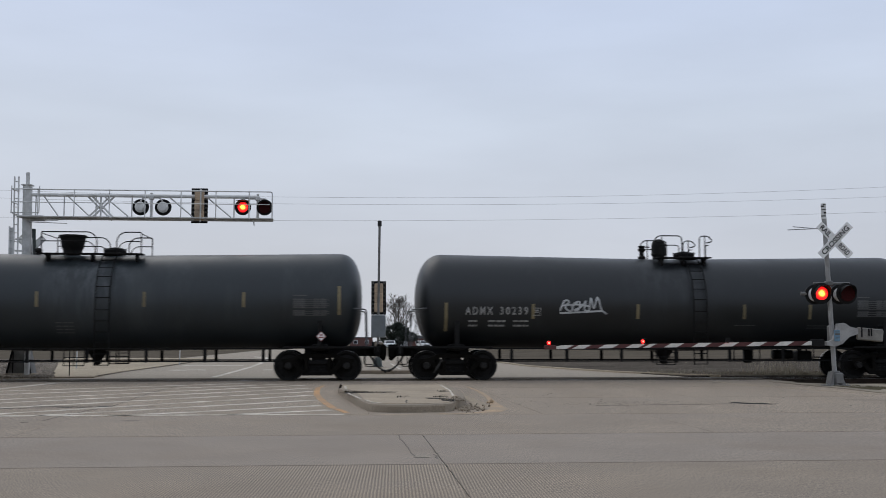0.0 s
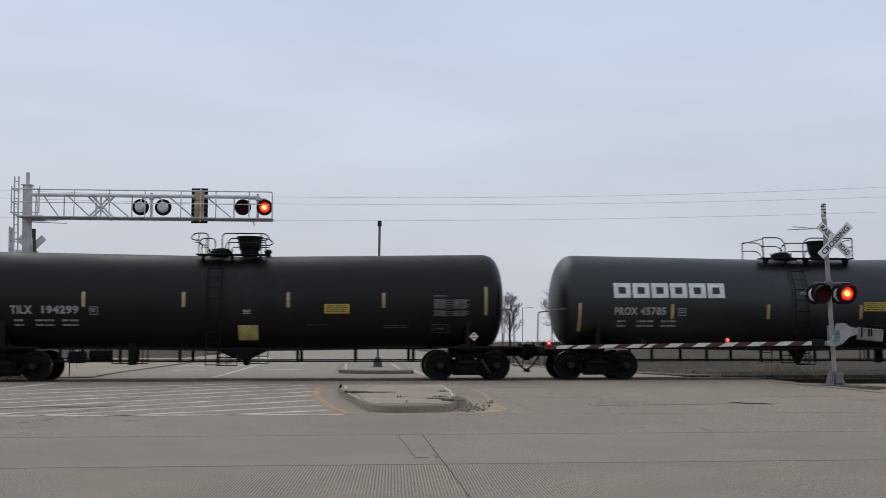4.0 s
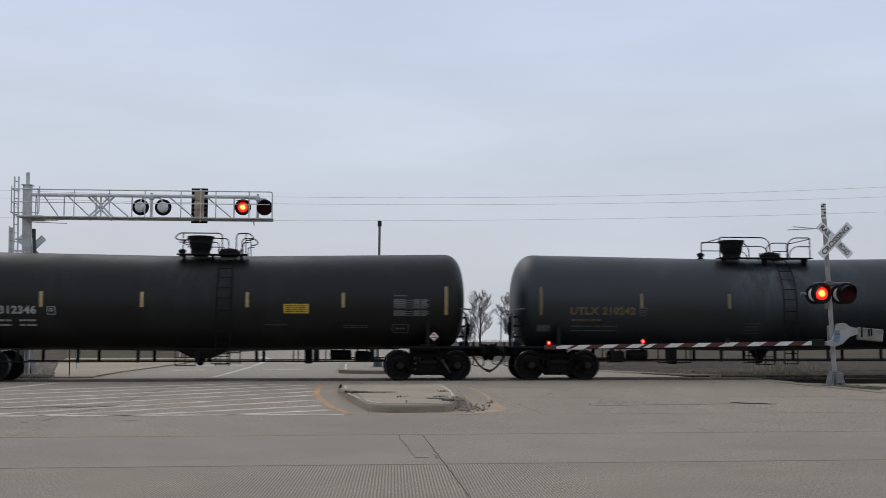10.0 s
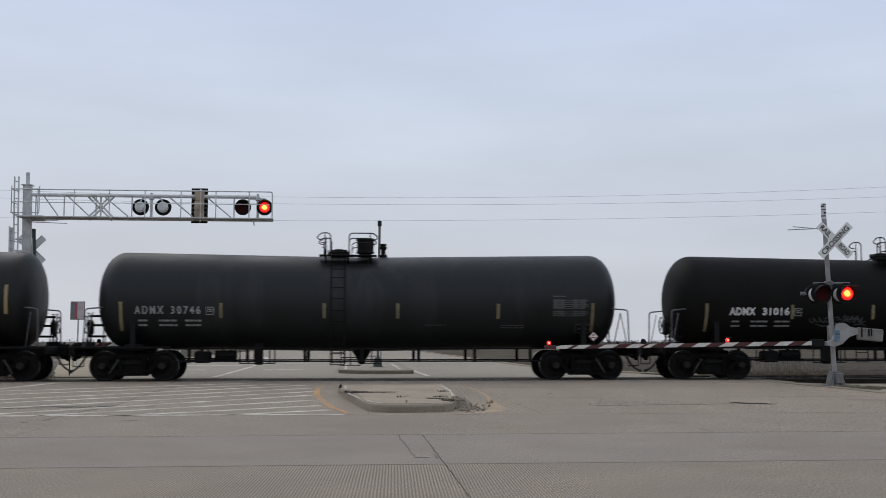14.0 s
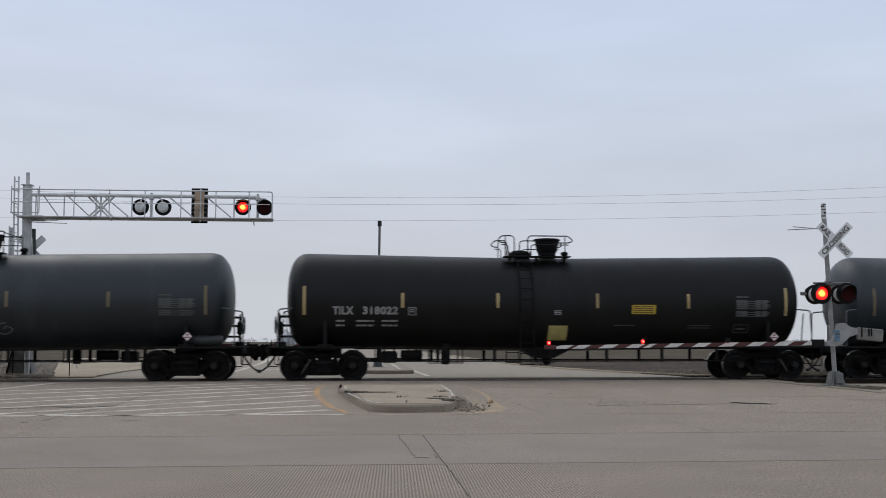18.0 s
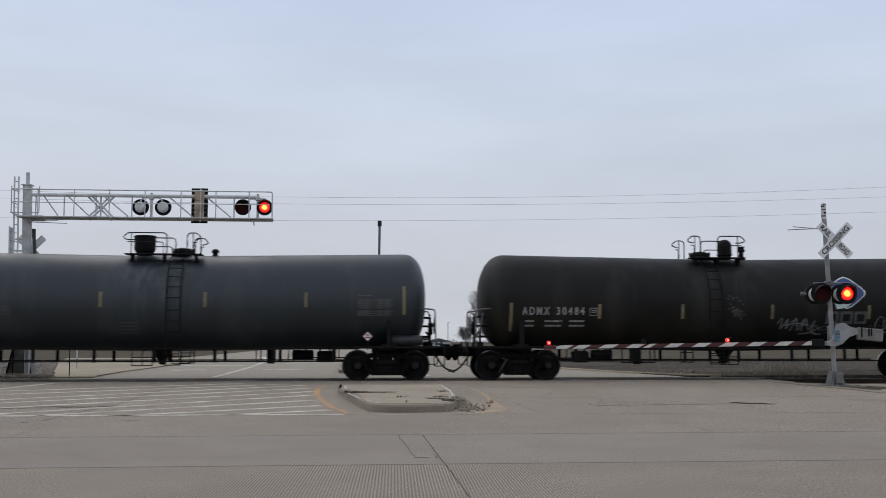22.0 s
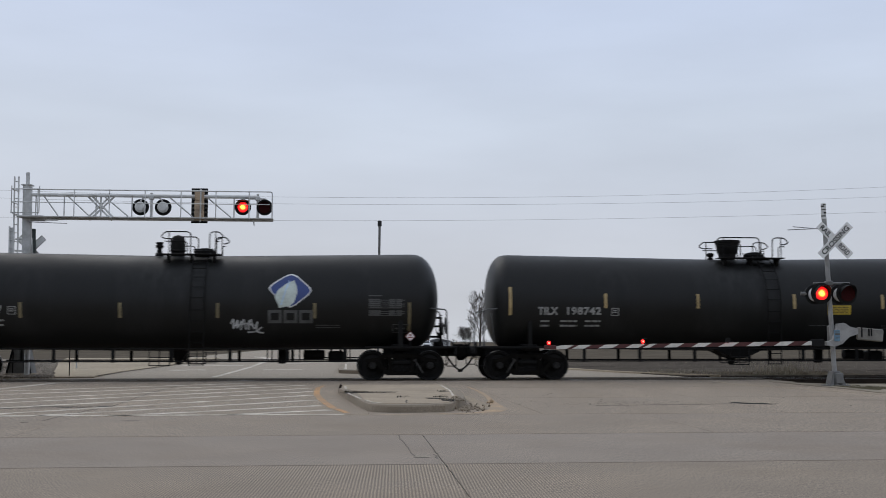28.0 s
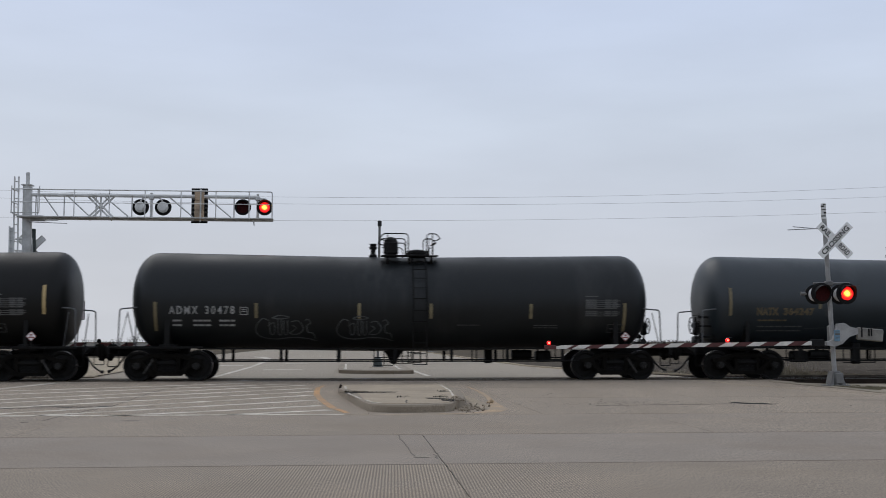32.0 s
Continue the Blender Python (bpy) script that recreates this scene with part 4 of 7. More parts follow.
tagged(new("dry_grass", stems.mesh("dry_grass", STRAW, False)), "pale dead grass stems on the banks", "grass", kind="stuff")

tuft = Geo()
for i in range(3400):
    y = rng.uniform(24.3, 28.0)
    x = 12.85 + abs(rng.gauss(0, 0.8)) + max(0.0, 25.2 - y) * 0.3
    if noise.noise((x * 1.6, y * 0.7, 8.0)) < 0.0:
        continue
    h, d = rng.uniform(0.01, 0.045), rng.uniform(0.006, 0.014)
    tuft.add([(x - d, y, 0.012), (x + d, y, 0.012), (x, y + d, 0.012), (x + rng.gauss(0, 0.5) * h, y + rng.gauss(0, 0.3) * h, 0.015 + h)], [(0, 1, 3), (1, 2, 3), (2, 0, 3)])
tagged(new("verge_grass", tuft.mesh("verge_grass", OLIVE_GRASS, False)), "short olive-brown grass behind the gate mast", "grass", kind="stuff")

# ---------------------------------------------------------------- train of tank cars
TANK_R, TANK_Z = 1.5, 2.47
MID_Z = TANK_Z - 0.06
V0, ACC = 14.69, 0.0193


HITCH, LOST = 11.9, 0.43


def travel(t):
    """How far the train has gone; it hesitates for a moment at HITCH."""
    return V0 * t + 0.5 * ACC * t * t - (LOST if t > HITCH - 0.01 else 0.0)


def dip(x, h):
    """How far the tank's axis stands off TANK_Z: both halves slope down to the outlet in the middle."""
    return -0.083 + 0.125 * min(1.0, math.sqrt(x * x + 0.25) / h)


def tank_geo(length, head, square):
    """A long tank with dished heads; square: how tight the shoulder is, 1 for a plain ellipse."""
    n, h = 14, length / 2
    prof = []
    for i in range(n + 1):
        a = math.pi / 2 * i / n
        prof.append((-h + head * (1 - math.cos(a) ** square), max(TANK_R * math.sin(a) ** square, 0.02)))
    body = [(-(h - head) + 2 * (h - head) * k / 24, TANK_R) for k in range(1, 24)]
    gz = Geo().lathe(prof + body + [(-a, r) for a, r in prof[::-1]], (0, 0, TANK_Z), "x", 64)
    gz.v = [(x, y, z + dip(x, h)) for x, y, z in gz.v]
    return gz


def wheel_profile():
    return [(-0.07, 0.10), (-0.075, 0.16), (-0.03, 0.19), (-0.015, 0.34), (-0.06, 0.385), (-0.066, 0.45), (-0.055, 0.457), (0.045, 0.462), (0.06, 0.485), (0.075, 0.48), (0.078, 0.39), (0.03, 0.35), (0.012, 0.2), (0.06, 0.16), (0.06, 0.10)]


def wheelset_mesh():
    gz = Geo()
    for s in (-1, 1):
        gz.lathe([(s * (0.735 - a), r) for a, r in wheel_profile()][:: -1 if s > 0 else 1], (0, 0, 0), "y", 36)
    gz.lathe([(-1.0, 0.06), (-0.95, 0.075), (-0.6, 0.09), (0.6, 0.09), (0.95, 0.075), (1.0, 0.06)], (0, 0, 0), "y", 12)
    me = gz.mesh("wheelset", WHEEL_STEEL)
    me.materials.append(RAIL_STEEL)
    me.materials.append(WHEEL_STEEL)
    for p in me.polygons:
        # the rolled tread is polished
        if math.hypot(p.center.x, p.center.z) > 0.44 and abs(p.normal.y) < 0.5:
            p.material_index = 1
        elif 0.385 < math.hypot(p.center.x, p.center.z) or math.hypot(p.center.x, p.center.z) < 0.05 or len(p.vertices) > 6:
            p.material_index = 2
    return me


WHEELSET = wheelset_mesh()


def side_frame_mesh():
    gz = Geo()
    lo, hi = -0.09, 0.09
    gz.prism([(-1.12, 0.66), (-0.8, 0.70), (-0.5, 0.82), (0.5, 0.82), (0.8, 0.70), (1.12, 0.66), (1.12, 0.56), (0.78, 0.58), (0.46, 0.70), (-0.46, 0.70), (-0.78, 0.58), (-1.12, 0.56)], lo, hi)
    gz.prism([(-0.86, 0.58), (-0.72, 0.60), (-0.36, 0.27), (0.36, 0.27), (0.72, 0.60), (0.86, 0.58), (0.46, 0.16), (-0.46, 0.16)], lo, hi)
    for s in (-1, 1):
        gz.prism([(s * 0.30, 0.25), (s * 0.40, 0.25), (s * 0.40, 0.72), (s * 0.30, 0.72)], lo, hi)
        gz.box((s * 0.89, 0, 0.50), (0.34, 0.2, 0.30), 0.04)
    return gz.mesh("side_frame", TRUCK_STEEL)


SIDE_FRAME = side_frame_mesh()


def bearing_cap_mesh():
    gz = Geo().lathe([(-0.20, 0.02), (-0.20, 0.09), (-0.17, 0.105), (0.0, 0.115)], (0, -0.02, 0), "y", 14)
    for a in range(3):
        t = math.radians(90 + 120 * a)
        gz.lathe([(-0.225, 0.004), (-0.225, 0.02), (-0.2, 0.02)], (0.05 * math.cos(t), -0.02, 0.05 * math.sin(t)), "y", 6)
    return gz.mesh("bearing_cap", WHEEL_RIM)


BEARING_CAP = bearing_cap_mesh()


def spring_mesh():
    gz = Geo()
    for sx in (-0.17, 0.0, 0.17):
        pts = [(sx + 0.065 * math.cos(i * 0.9), 0.065 * math.sin(i * 0.9), 0.28 + 0.012 * i) for i in range(20)]
        gz.tube(pts, 0.016, 5)
    # the thin lower plate is added so the gaps between the springs look shaded
    gz.box((0, 0, 0.56), (0.58, 0.22, 0.14), 0.03).box((0, 0, 0.40), (0.56, 0.05, 0.30), 0.01)
    return gz.mesh("spring_nest", STEEL)


SPRINGS = spring_mesh()
BOLSTER = Geo().box((0, 0, 0.62), (0.4, 2.0, 0.24), 0.04).lathe([(0.7, 0.3), (0.86, 0.3), (0.9, 0.22)], (0, 0, 0), "z", 16).mesh("bolster", STEEL)
BRAKE_LEVER = Geo().box((0, 0, 0), (0.055, 0.02, 0.46), 0.008).box((0, 0, 0.24), (0.09, 0.03, 0.07), 0.01).mesh("brake_lever", LEVER_STEEL)
BRAKE_BEAM = Geo().box((0.0, 0, 0.42), (0.1, 1.5, 0.1), 0.02).tube([(0, -0.7, 0.42), (0, -0.7, 0.62)], 0.03, 6).tube([(0, 0.7, 0.42), (0, 0.7, 0.62)], 0.03, 6).mesh("brake_beam", STEEL)


def add_truck(car, x, s_end, lever):
    tr = part("truck", BOLSTER, STEEL, car, m=pose(x, 0, 0))
    for s in (-1, 1):
        part("side_frame", SIDE_FRAME, TRUCK_STEEL, tr, m=pose(0, s * 1.0, 0, 0, 0, 0 if s < 0 else 180))
        for k in (-1, 1):
            part("bearing_cap", BEARING_CAP, WHEEL_RIM, tr, m=pose(k * 0.89, s * 1.0, 0.457, 0, 0, 0 if s < 0 else 180))
        part("spring_nest", SPRINGS, TRUCK_STEEL, tr, m=pose(0, s * 1.0, 0))
        part("wheelset", WHEELSET, WHEEL_STEEL, tr, m=pose(s * 0.89, 0, 0.457))
        part("brake_beam", BRAKE_BEAM, STEEL, tr, m=pose(s * 0.36, 0, 0))
        if lever:
            part("brake_lever", BRAKE_LEVER, LEVER_STEEL, tr, "pale worn brake lever", m=pose(s_end * 0.55, s * 1.13, 0.42, 0, -s_end * 32, 0))
    return tr


def bend(points, r=0.12, n=4):
    """Round off the corners of a line."""
    ps = [Vector(p) for p in points]
    out = [ps[0]]
    for a, b, c in zip(ps, ps[1:], ps[2:]):
        d0, d1 = (a - b), (c - b)
        k = min(r, d0.length * 0.45, d1.length * 0.45)
        p0, p1 = b + d0.normalized() * k, b + d1.normalized() * k
        for i in range(n + 1):
            t = i / n
            out.append(p0 * (1 - t) ** 2 + b * (2 * t * (1 - t)) + p1 * t * t)
    return out + [ps[-1]]


def ladder_geo(x, z0, up_to=78, width=0.42):
    """A ladder that follows the tank's side from the platform down."""
    gz = Geo()
    r = TANK_R + 0.10
    for sx in (-width / 2, width / 2):
        pts = [(x + sx, -1.52, z0), (x + sx, -1.60, MID_Z - 0.3)] + [(x + sx, -r * math.cos(radians(a)), MID_Z + r * math.sin(radians(a))) for a in range(0, up_to + 1, 6)]
        gz.tube(pts, 0.020, 6)
    z = z0 + 0.02
    while z < MID_Z - 0.05:
        y = -1.52 - 0.08 * min(1, (z - z0) / (MID_Z - 0.3 - z0))
        gz.tube([(x - width / 2, y, z), (x + width / 2, y, z)], 0.014, 6)
        z += 0.33
    for a in range(4, up_to, 12):
        p = (-r * math.cos(radians(a)), MID_Z + r * math.sin(radians(a)))
        gz.tube([(x - width / 2, *p), (x + width / 2, *p)], 0.014, 6)
    return gz


def flip(geo):
    """The same shape turned to the car's other side."""
    out = Geo()
    out.v = [(-x, -y, z) for x, y, z in geo.v]
    out.f = list(geo.f)
    return out


def top_platform(car, x0, x1):
    zt = MID_Z + TANK_R
    for sy in (-0.78, 0.78):
        gz = Geo()
        gz.box(((x0 + x1) / 2, sy, zt - 0.02), (x1 - x0, 0.5, 0.035), 0.008)
        part("walkway", gz, STEEL, car, "black steel walkway")
        for xx in (x0 + 0.2, (x0 + x1) / 2, x1 - 0.2):
            part("walkway_bracket", Geo().prism([(sy * 1.25, zt - 0.04), (sy * 0.75, zt - 0.04), (sy * 0.8, zt - 0.30), (sy * 1.0, zt - 0.42)], xx - 0.03, xx + 0.03, "x"), STEEL, car)


def manway(car, x):
    zt = MID_Z + TANK_R
    gz = Geo().lathe([(-0.2, 0.26), (0.06, 0.26), (0.07, 0.33), (0.12, 0.34), (0.15, 0.34), (0.16, 0.30), (0.21, 0.28), (0.25, 0.10), (0.26, 0.02)], (x, 0, zt), "z", 24)
    for i in range(8):
        a = math.pi / 4 * i
        gz.tube([(x + 0.33 * math.cos(a), 0.33 * math.sin(a), zt + 0.05), (x + 0.35 * math.cos(a), 0.35 * math.sin(a), zt + 0.22)], 0.02, 5)
    return part("manway", gz, STEEL, car, "round bolted manway lid")


def dome(car, x, wide):
    zt = MID_Z + TANK_R
    if wide == "bowl":
        prof = [(-0.1, 0.24), (0.06, 0.24), (0.07, 0.29), (0.13, 0.29), (0.15, 0.29), (0.20, 0.33), (0.34, 0.36), (0.44, 0.38), (0.50, 0.39), (0.51, 0.43), (0.56, 0.43), (0.57, 0.40), (0.6, 0.05)]
    elif wide == "pot":
        prof = [(-0.1, 0.24), (0.08, 0.25), (0.12, 0.31), (0.2, 0.33), (0.52, 0.33), (0.53, 0.35), (0.56, 0.35), (0.58, 0.30), (0.6, 0.05)]
    elif wide == "round":
        prof = [(-0.1, 0.2), (0.10, 0.21), (0.12, 0.25), (0.16, 0.25), (0.17, 0.235), (0.40, 0.235), (0.50, 0.21), (0.57, 0.14), (0.60, 0.03)]
    else:
        prof = [(-0.1, 0.2), (0.12, 0.21), (0.14, 0.24), (0.54, 0.24), (0.55, 0.255), (0.58, 0.25), (0.6, 0.05)]
    gz = Geo().lathe([(a * 1.1, r) for a, r in prof], (x, 0, zt), "z", 28)
    return part("valve_housing", gz, STEEL, car, "black round valve housing")


def relief_valve(car, x, tall):
    zt = MID_Z + TANK_R
    if tall:
        prof = [(-0.05, 0.14), (0.06, 0.13), (0.1, 0.08), (0.24, 0.075), (0.26, 0.12), (0.32, 0.13), (0.36, 0.09), (0.40, 0.12), (0.43, 0.11)]
    else:
        prof = [(-0.05, 0.10), (0.05, 0.09), (0.07, 0.06), (0.10, 0.11), (0.17, 0.125), (0.2, 0.09), (0.22, 0.06)]
    return part("relief_valve", Geo().lathe(prof, (x, 0, zt), "z", 16), STEEL, car)


def rail_loop(car, x0, x1, r0, r1, ys=(-0.92, 0.92), top=0.68, r=0.019):
    """A bent-pipe safety rail with a middle rail: rises at x0, runs along to x1 and comes down; r0 and r1 round its two corners."""
    zt = MID_Z + TANK_R - 0.03
    for y in ys:
        gz = Geo()
        for hgt, cut_in in ((top, 0.0), (top * 0.58, 0.05)):
            a, b = (x0 + cut_in if r0 > r1 else x0), (x1 - cut_in if r1 > r0 else x1)
            corner = [Vector((a, y, zt))]
            for cx, rad, sx in ((a, r0, 1), (b, r1, -1)):
                rad = min(rad, hgt * 0.8)
                bow = [Vector((cx + sx * rad * (1 - math.cos(q)), y, zt + hgt - rad * (1 - math.sin(q)))) for q in (math.pi / 2 * k / 6 for k in range(7))]
                corner += bow if sx > 0 else bow[::-1]
            gz.tube(corner + [Vector((b, y, zt))], r if hgt == top else r * 0.85, 7)
        part("safety_rail", gz, STEEL, car)
    x = x0 if r0 < r1 else x1
    part("cross_rail", Geo().tube([(x, ys[0], zt + top - 0.04), (x, ys[1], zt + top - 0.04)], r * 0.8, 6), STEEL, car)


def hook_rail(car, x0, x1, low, top=0.68):
    """A curved rail, high over the housing and bent down to the walkway at the low end."""
    zt = MID_Z + TANK_R - 0.03
    for y in (-0.85, 0.85):
        s = 1 if x1 > x0 else -1
        gz = Geo().tube(bend([(x0, y, zt), (x0, y, zt + top), (x1, y, zt + top), (x1 + s * 0.14, y, zt + top - 0.16), (x1, y, zt + top - 0.22), (x1 - s * abs(x1 - x0) * 0.25, y, zt + top - 0.22)], 0.14), 0.019, 7)
        gz.tube([(x1 - s * 0.12, y, zt), (x1 - s * 0.12, y, zt + top)], 0.016, 6)
        gz.tube(bend([(x0 + s * 0.2 - s * low, y, zt), (x0 + s * 0.2 - s * low, y, zt + top * 0.58), (x1, y, zt + top * 0.58)], 0.12), 0.016, 6)
        part("safety_rail", gz, STEEL, car)


def end_gear(car, h, s, brake, kind):
    """Stub sill, platform, coupler, hose and handrails at one end; s is the end's side."""
    def b(c, size, bev=0.02):
        return Geo().box((s * c[0], c[1], c[2]), size, bev)
    gz = b((h - 0.5, 0, 0.90), (2.6, 0.36, 0.32), 0.02).box((s * (h - 1.3), 0, 1.02), (0.5, 2.5, 0.22), 0.03)
    part("stub_sill", gz, STEEL, car)
    gz = b((h + 0.18, 0, 1.02), (0.5, 2.7, 0.06), 0.01).box((s * (h + 0.42), 0, 0.93), (0.08, 2.8, 0.22), 0.01)
    gz.box((s * (h - 1.1), -1.36, 1.02), (2.6, 0.12, 0.07), 0.01).box((s * (h - 1.1), 1.36, 1.02), (2.6, 0.12, 0.07), 0.01)
    part("end_platform", gz, STEEL, car, "black steel end platform")
    for y in (-1, 1):
        # saddle that carries the tank, and the sill step
        gz = Geo().prism([(y * 0.35, 0.98), (y * 1.05, 0.98), (y * 1.3, 1.62), (y * 1.25, 1.72), (y * 0.9, 1.25)], s * (h - 1.3) - 0.065, s * (h - 1.3) + 0.065, "x")
        part("saddle", gz, TRUCK_STEEL, car)
        mid_x = s * (h - 1.3)
        strap = Geo().box((mid_x, y * 1.335, 1.44), (0.16 if kind == "A" else 0.12, 0.03, 0.84), 0.008).box((mid_x, y * 1.34, 1.08), (0.17, 0.04, 0.05), 0.008)
        part("saddle_strap", strap, STRAP, car, "upright dark saddle strap")
        gz = Geo().tube(bend([(s * (h + 0.1), y * 1.38, 0.95), (s * (h + 0.1), y * 1.38, 0.45), (s * (h + 0.42), y * 1.38, 0.45), (s * (h + 0.42), y * 1.38, 0.95)], 0.05), 0.016, 6)
        part("sill_step", gz, STEEL, car)
        rail = Geo().tube(bend([(s * (h - 0.42), y * 1.17, 2.24), (s * (h + 0.13), y * 1.28, 2.19), (s * (h + 0.16), y * 1.30, 1.02)], 0.09), 0.022, 8)
        part("end_handrail", rail, GREY_RAIL, car, "bent-pipe end handrail")
        feet = {"A": ((0.0, -0.16), (-0.02, 0.30)), "T": ((-0.06, 0.16),), "C": ((-0.06, 0.16),)}.get(kind, ())
        leg = Geo()
        for a, b in feet[:1] if brake else feet:
            p0, p1 = Vector((s * (h - 0.10 - a * 0.3), y * 1.24, 2.10)), Vector((s * (h - 0.04 - b), y * 1.26, 1.04))
            leg.box(tuple((p0 + p1) / 2), (0.055, 0.02, (p1 - p0).length), 0.006, (p1 - p0).to_track_quat("Z", "Y").to_matrix())
        if feet:
            part("rail_brace", leg, GREY_RAIL, car, "pale flat-bar brace of the handrail")
        gz = Geo().box((s * (h + 0.43), y * 1.1, 0.99), (0.05, 0.24, 0.06), 0.01)
        gz.lathe([(0, 0.035), (0.14, 0.035), (0.16, 0.02)], (s * (h + 0.36), y * 0.95, 1.04), "z", 8)
        part("end_bracket", gz, STEEL, car)
    gz = Geo().box((s * (h + 0.45), 0, 0.86), (0.55, 0.17, 0.2), 0.03).box((s * (h + 0.66), 0.05, 0.86), (0.26, 0.42, 0.40), 0.07).box((s * (h + 0.68), -0.16, 0.86), (0.16, 0.14, 0.52), 0.04).box((s * (h + 0.55), -0.02, 1.06), (0.16, 0.2, 0.12), 0.03)
    gz.tube([(s * (h + 0.5), 0, 1.02), (s * (h + 0.5), -0.9, 1.0), (s * (h + 0.48), -1.3, 0.86)], 0.018, 6)
    part("coupler", gz, TRUCK_STEEL, car, "rusty cast knuckle coupler")
    pts = [(s * (h + 0.25), -0.36, 0.78), (s * (h + 0.36), -0.37, 0.62), (s * (h + 0.5), -0.36, 0.42), (s * (h + 0.66), -0.35, 0.30), (s * (h + 0.79), -0.34, 0.26)]
    hose = Geo().tube(bend(pts, 0.08, 3), 0.030, 8).box((s * (h + 0.75), -0.34, 0.265), (0.10, 0.08, 0.09), 0.015)
    part("air_hose", hose, RUBBER, car)
    part("hose_bracket", Geo().box((s * (h + 0.26), -0.36, 0.84), (0.1, 0.1, 0.18), 0.02).tube([(s * (h + 0.26), -0.36, 0.8), (s * (h - 0.4), -0.3, 0.8)], 0.022, 6), STEEL, car)


def brake_gear(car, h, kind):
    """Hand brake stand, air tank and rods at the brake end (-x)."""
    x = -h - 0.12
    stand = part("brake_stand", Geo().box((x, -0.55, 1.62), (0.14, 0.34, 0.42), 0.04).tube([(x, -0.55, 1.04), (x, -0.55, 2.0)], 0.03, 8), STEEL, car, "black hand-brake stand")
    part("rung_post", Geo().tube([(x, -0.95, 1.04), (x, -0.95, 2.1)], 0.02, 6), STEEL, stand)
    for z in (1.25, 1.45, 1.65, 1.85, 2.05):
        part("rung", Geo().tube([(x, -0.95, z), (x, -0.3, z)], 0.014, 6), STEEL, stand)
    cx, cy, cz = x - 0.14, -0.55, 1.72
    ring = [(cx, cy + 0.26 * math.cos(math.pi * i / 12), cz + 0.26 * math.sin(math.pi * i / 12)) for i in range(25)]
    wheel = Geo().tube(ring, 0.020, 7, caps=False)
    for a in range(4):
        t = math.pi / 4 + a * math.pi / 2
        wheel.tube([(cx + 0.04, cy, cz), (cx, cy + 0.25 * math.cos(t), cz + 0.25 * math.sin(t))], 0.015, 6)
    wheel.lathe([(-0.02, 0.02), (-0.01, 0.05), (0.12, 0.05), (0.14, 0.03)], (cx, cy, cz), "x", 10)
    part("brake_wheel", wheel, GREY_RAIL, car, "spoked grey hand-brake wheel")
    gz = Geo()
    for z, reach in ((1.36, 0.50), (1.70, 0.46), (1.98, 0.40)):
        gz.box((x + reach / 2, -0.78, z), (reach, 0.09, 0.07), 0.01)
    gz.box((x + 0.06, -1.02, 1.12), (0.34, 0.34, 0.16), 0.03).tube(bend([(x + 0.05, -0.95, 1.1), (x - 0.02, -0.98, 1.32), (x + 0.12, -0.9, 1.52)], 0.1), 0.03, 7)
    part("brake_bracket", gz, STEEL, car)
    if kind in "UPNC":
        tank = Geo().lathe([(-0.52, 0.03), (-0.50, 0.13), (-0.42, 0.17), (0.42, 0.17), (0.50, 0.13), (0.52, 0.03)], (-h + 0.75, 0.95, 1.24), "x", 20)
        part("air_reservoir", tank, RESERVOIR, car, "dark air reservoir")
    x2 = -h + 3.3
    gz = Geo().box((x2, -0.5, 0.72), (0.5, 0.5, 0.36), 0.05).lathe([(-0.35, 0.03), (-0.33, 0.15), (0.33, 0.15), (0.35, 0.03)], (x2 + 0.7, -0.5, 0.78), "x", 16)
    gz.tube([(x2 - 1.2, -0.7, 0.68), (x2 + 1.0, -0.7, 0.68)], 0.022, 6).tube([(x2 - 1.2, -0.55, 0.60), (x2 + 1.2, -0.55, 0.62)], 0.018, 6)
    for dx in (-0.15, 0.15, 0.6, 0.85):
        gz.tube([(x2 + dx, -0.5, 0.85), (x2 + dx, -0.5, 1.08)], 0.03, 6)
    for dx in (-1.0, -0.45, 1.0):
        gz.tube([(x2 + dx, -0.62, 0.56), (x2 + dx, -0.62, 1.12)], 0.018, 6)
    part("brake_cylinder", gz, STEEL, car)
    gz = Geo().box((x2 + 1.75, -0.9, 0.82), (0.26, 0.2, 0.66), 0.03)
    for dx in (1.2, 1.45, 2.1, 2.25):
        gz.tube([(x2 + dx, -1.2, 0.95), (x2 + dx, -1.2, 0.52)], 0.02, 6)
    gz.tube([(x2 + 1.2, -1.2, 0.54), (x2 + 2.25, -1.2, 0.54)], 0.016, 6)
    part("control_valve", gz, STEEL, car)


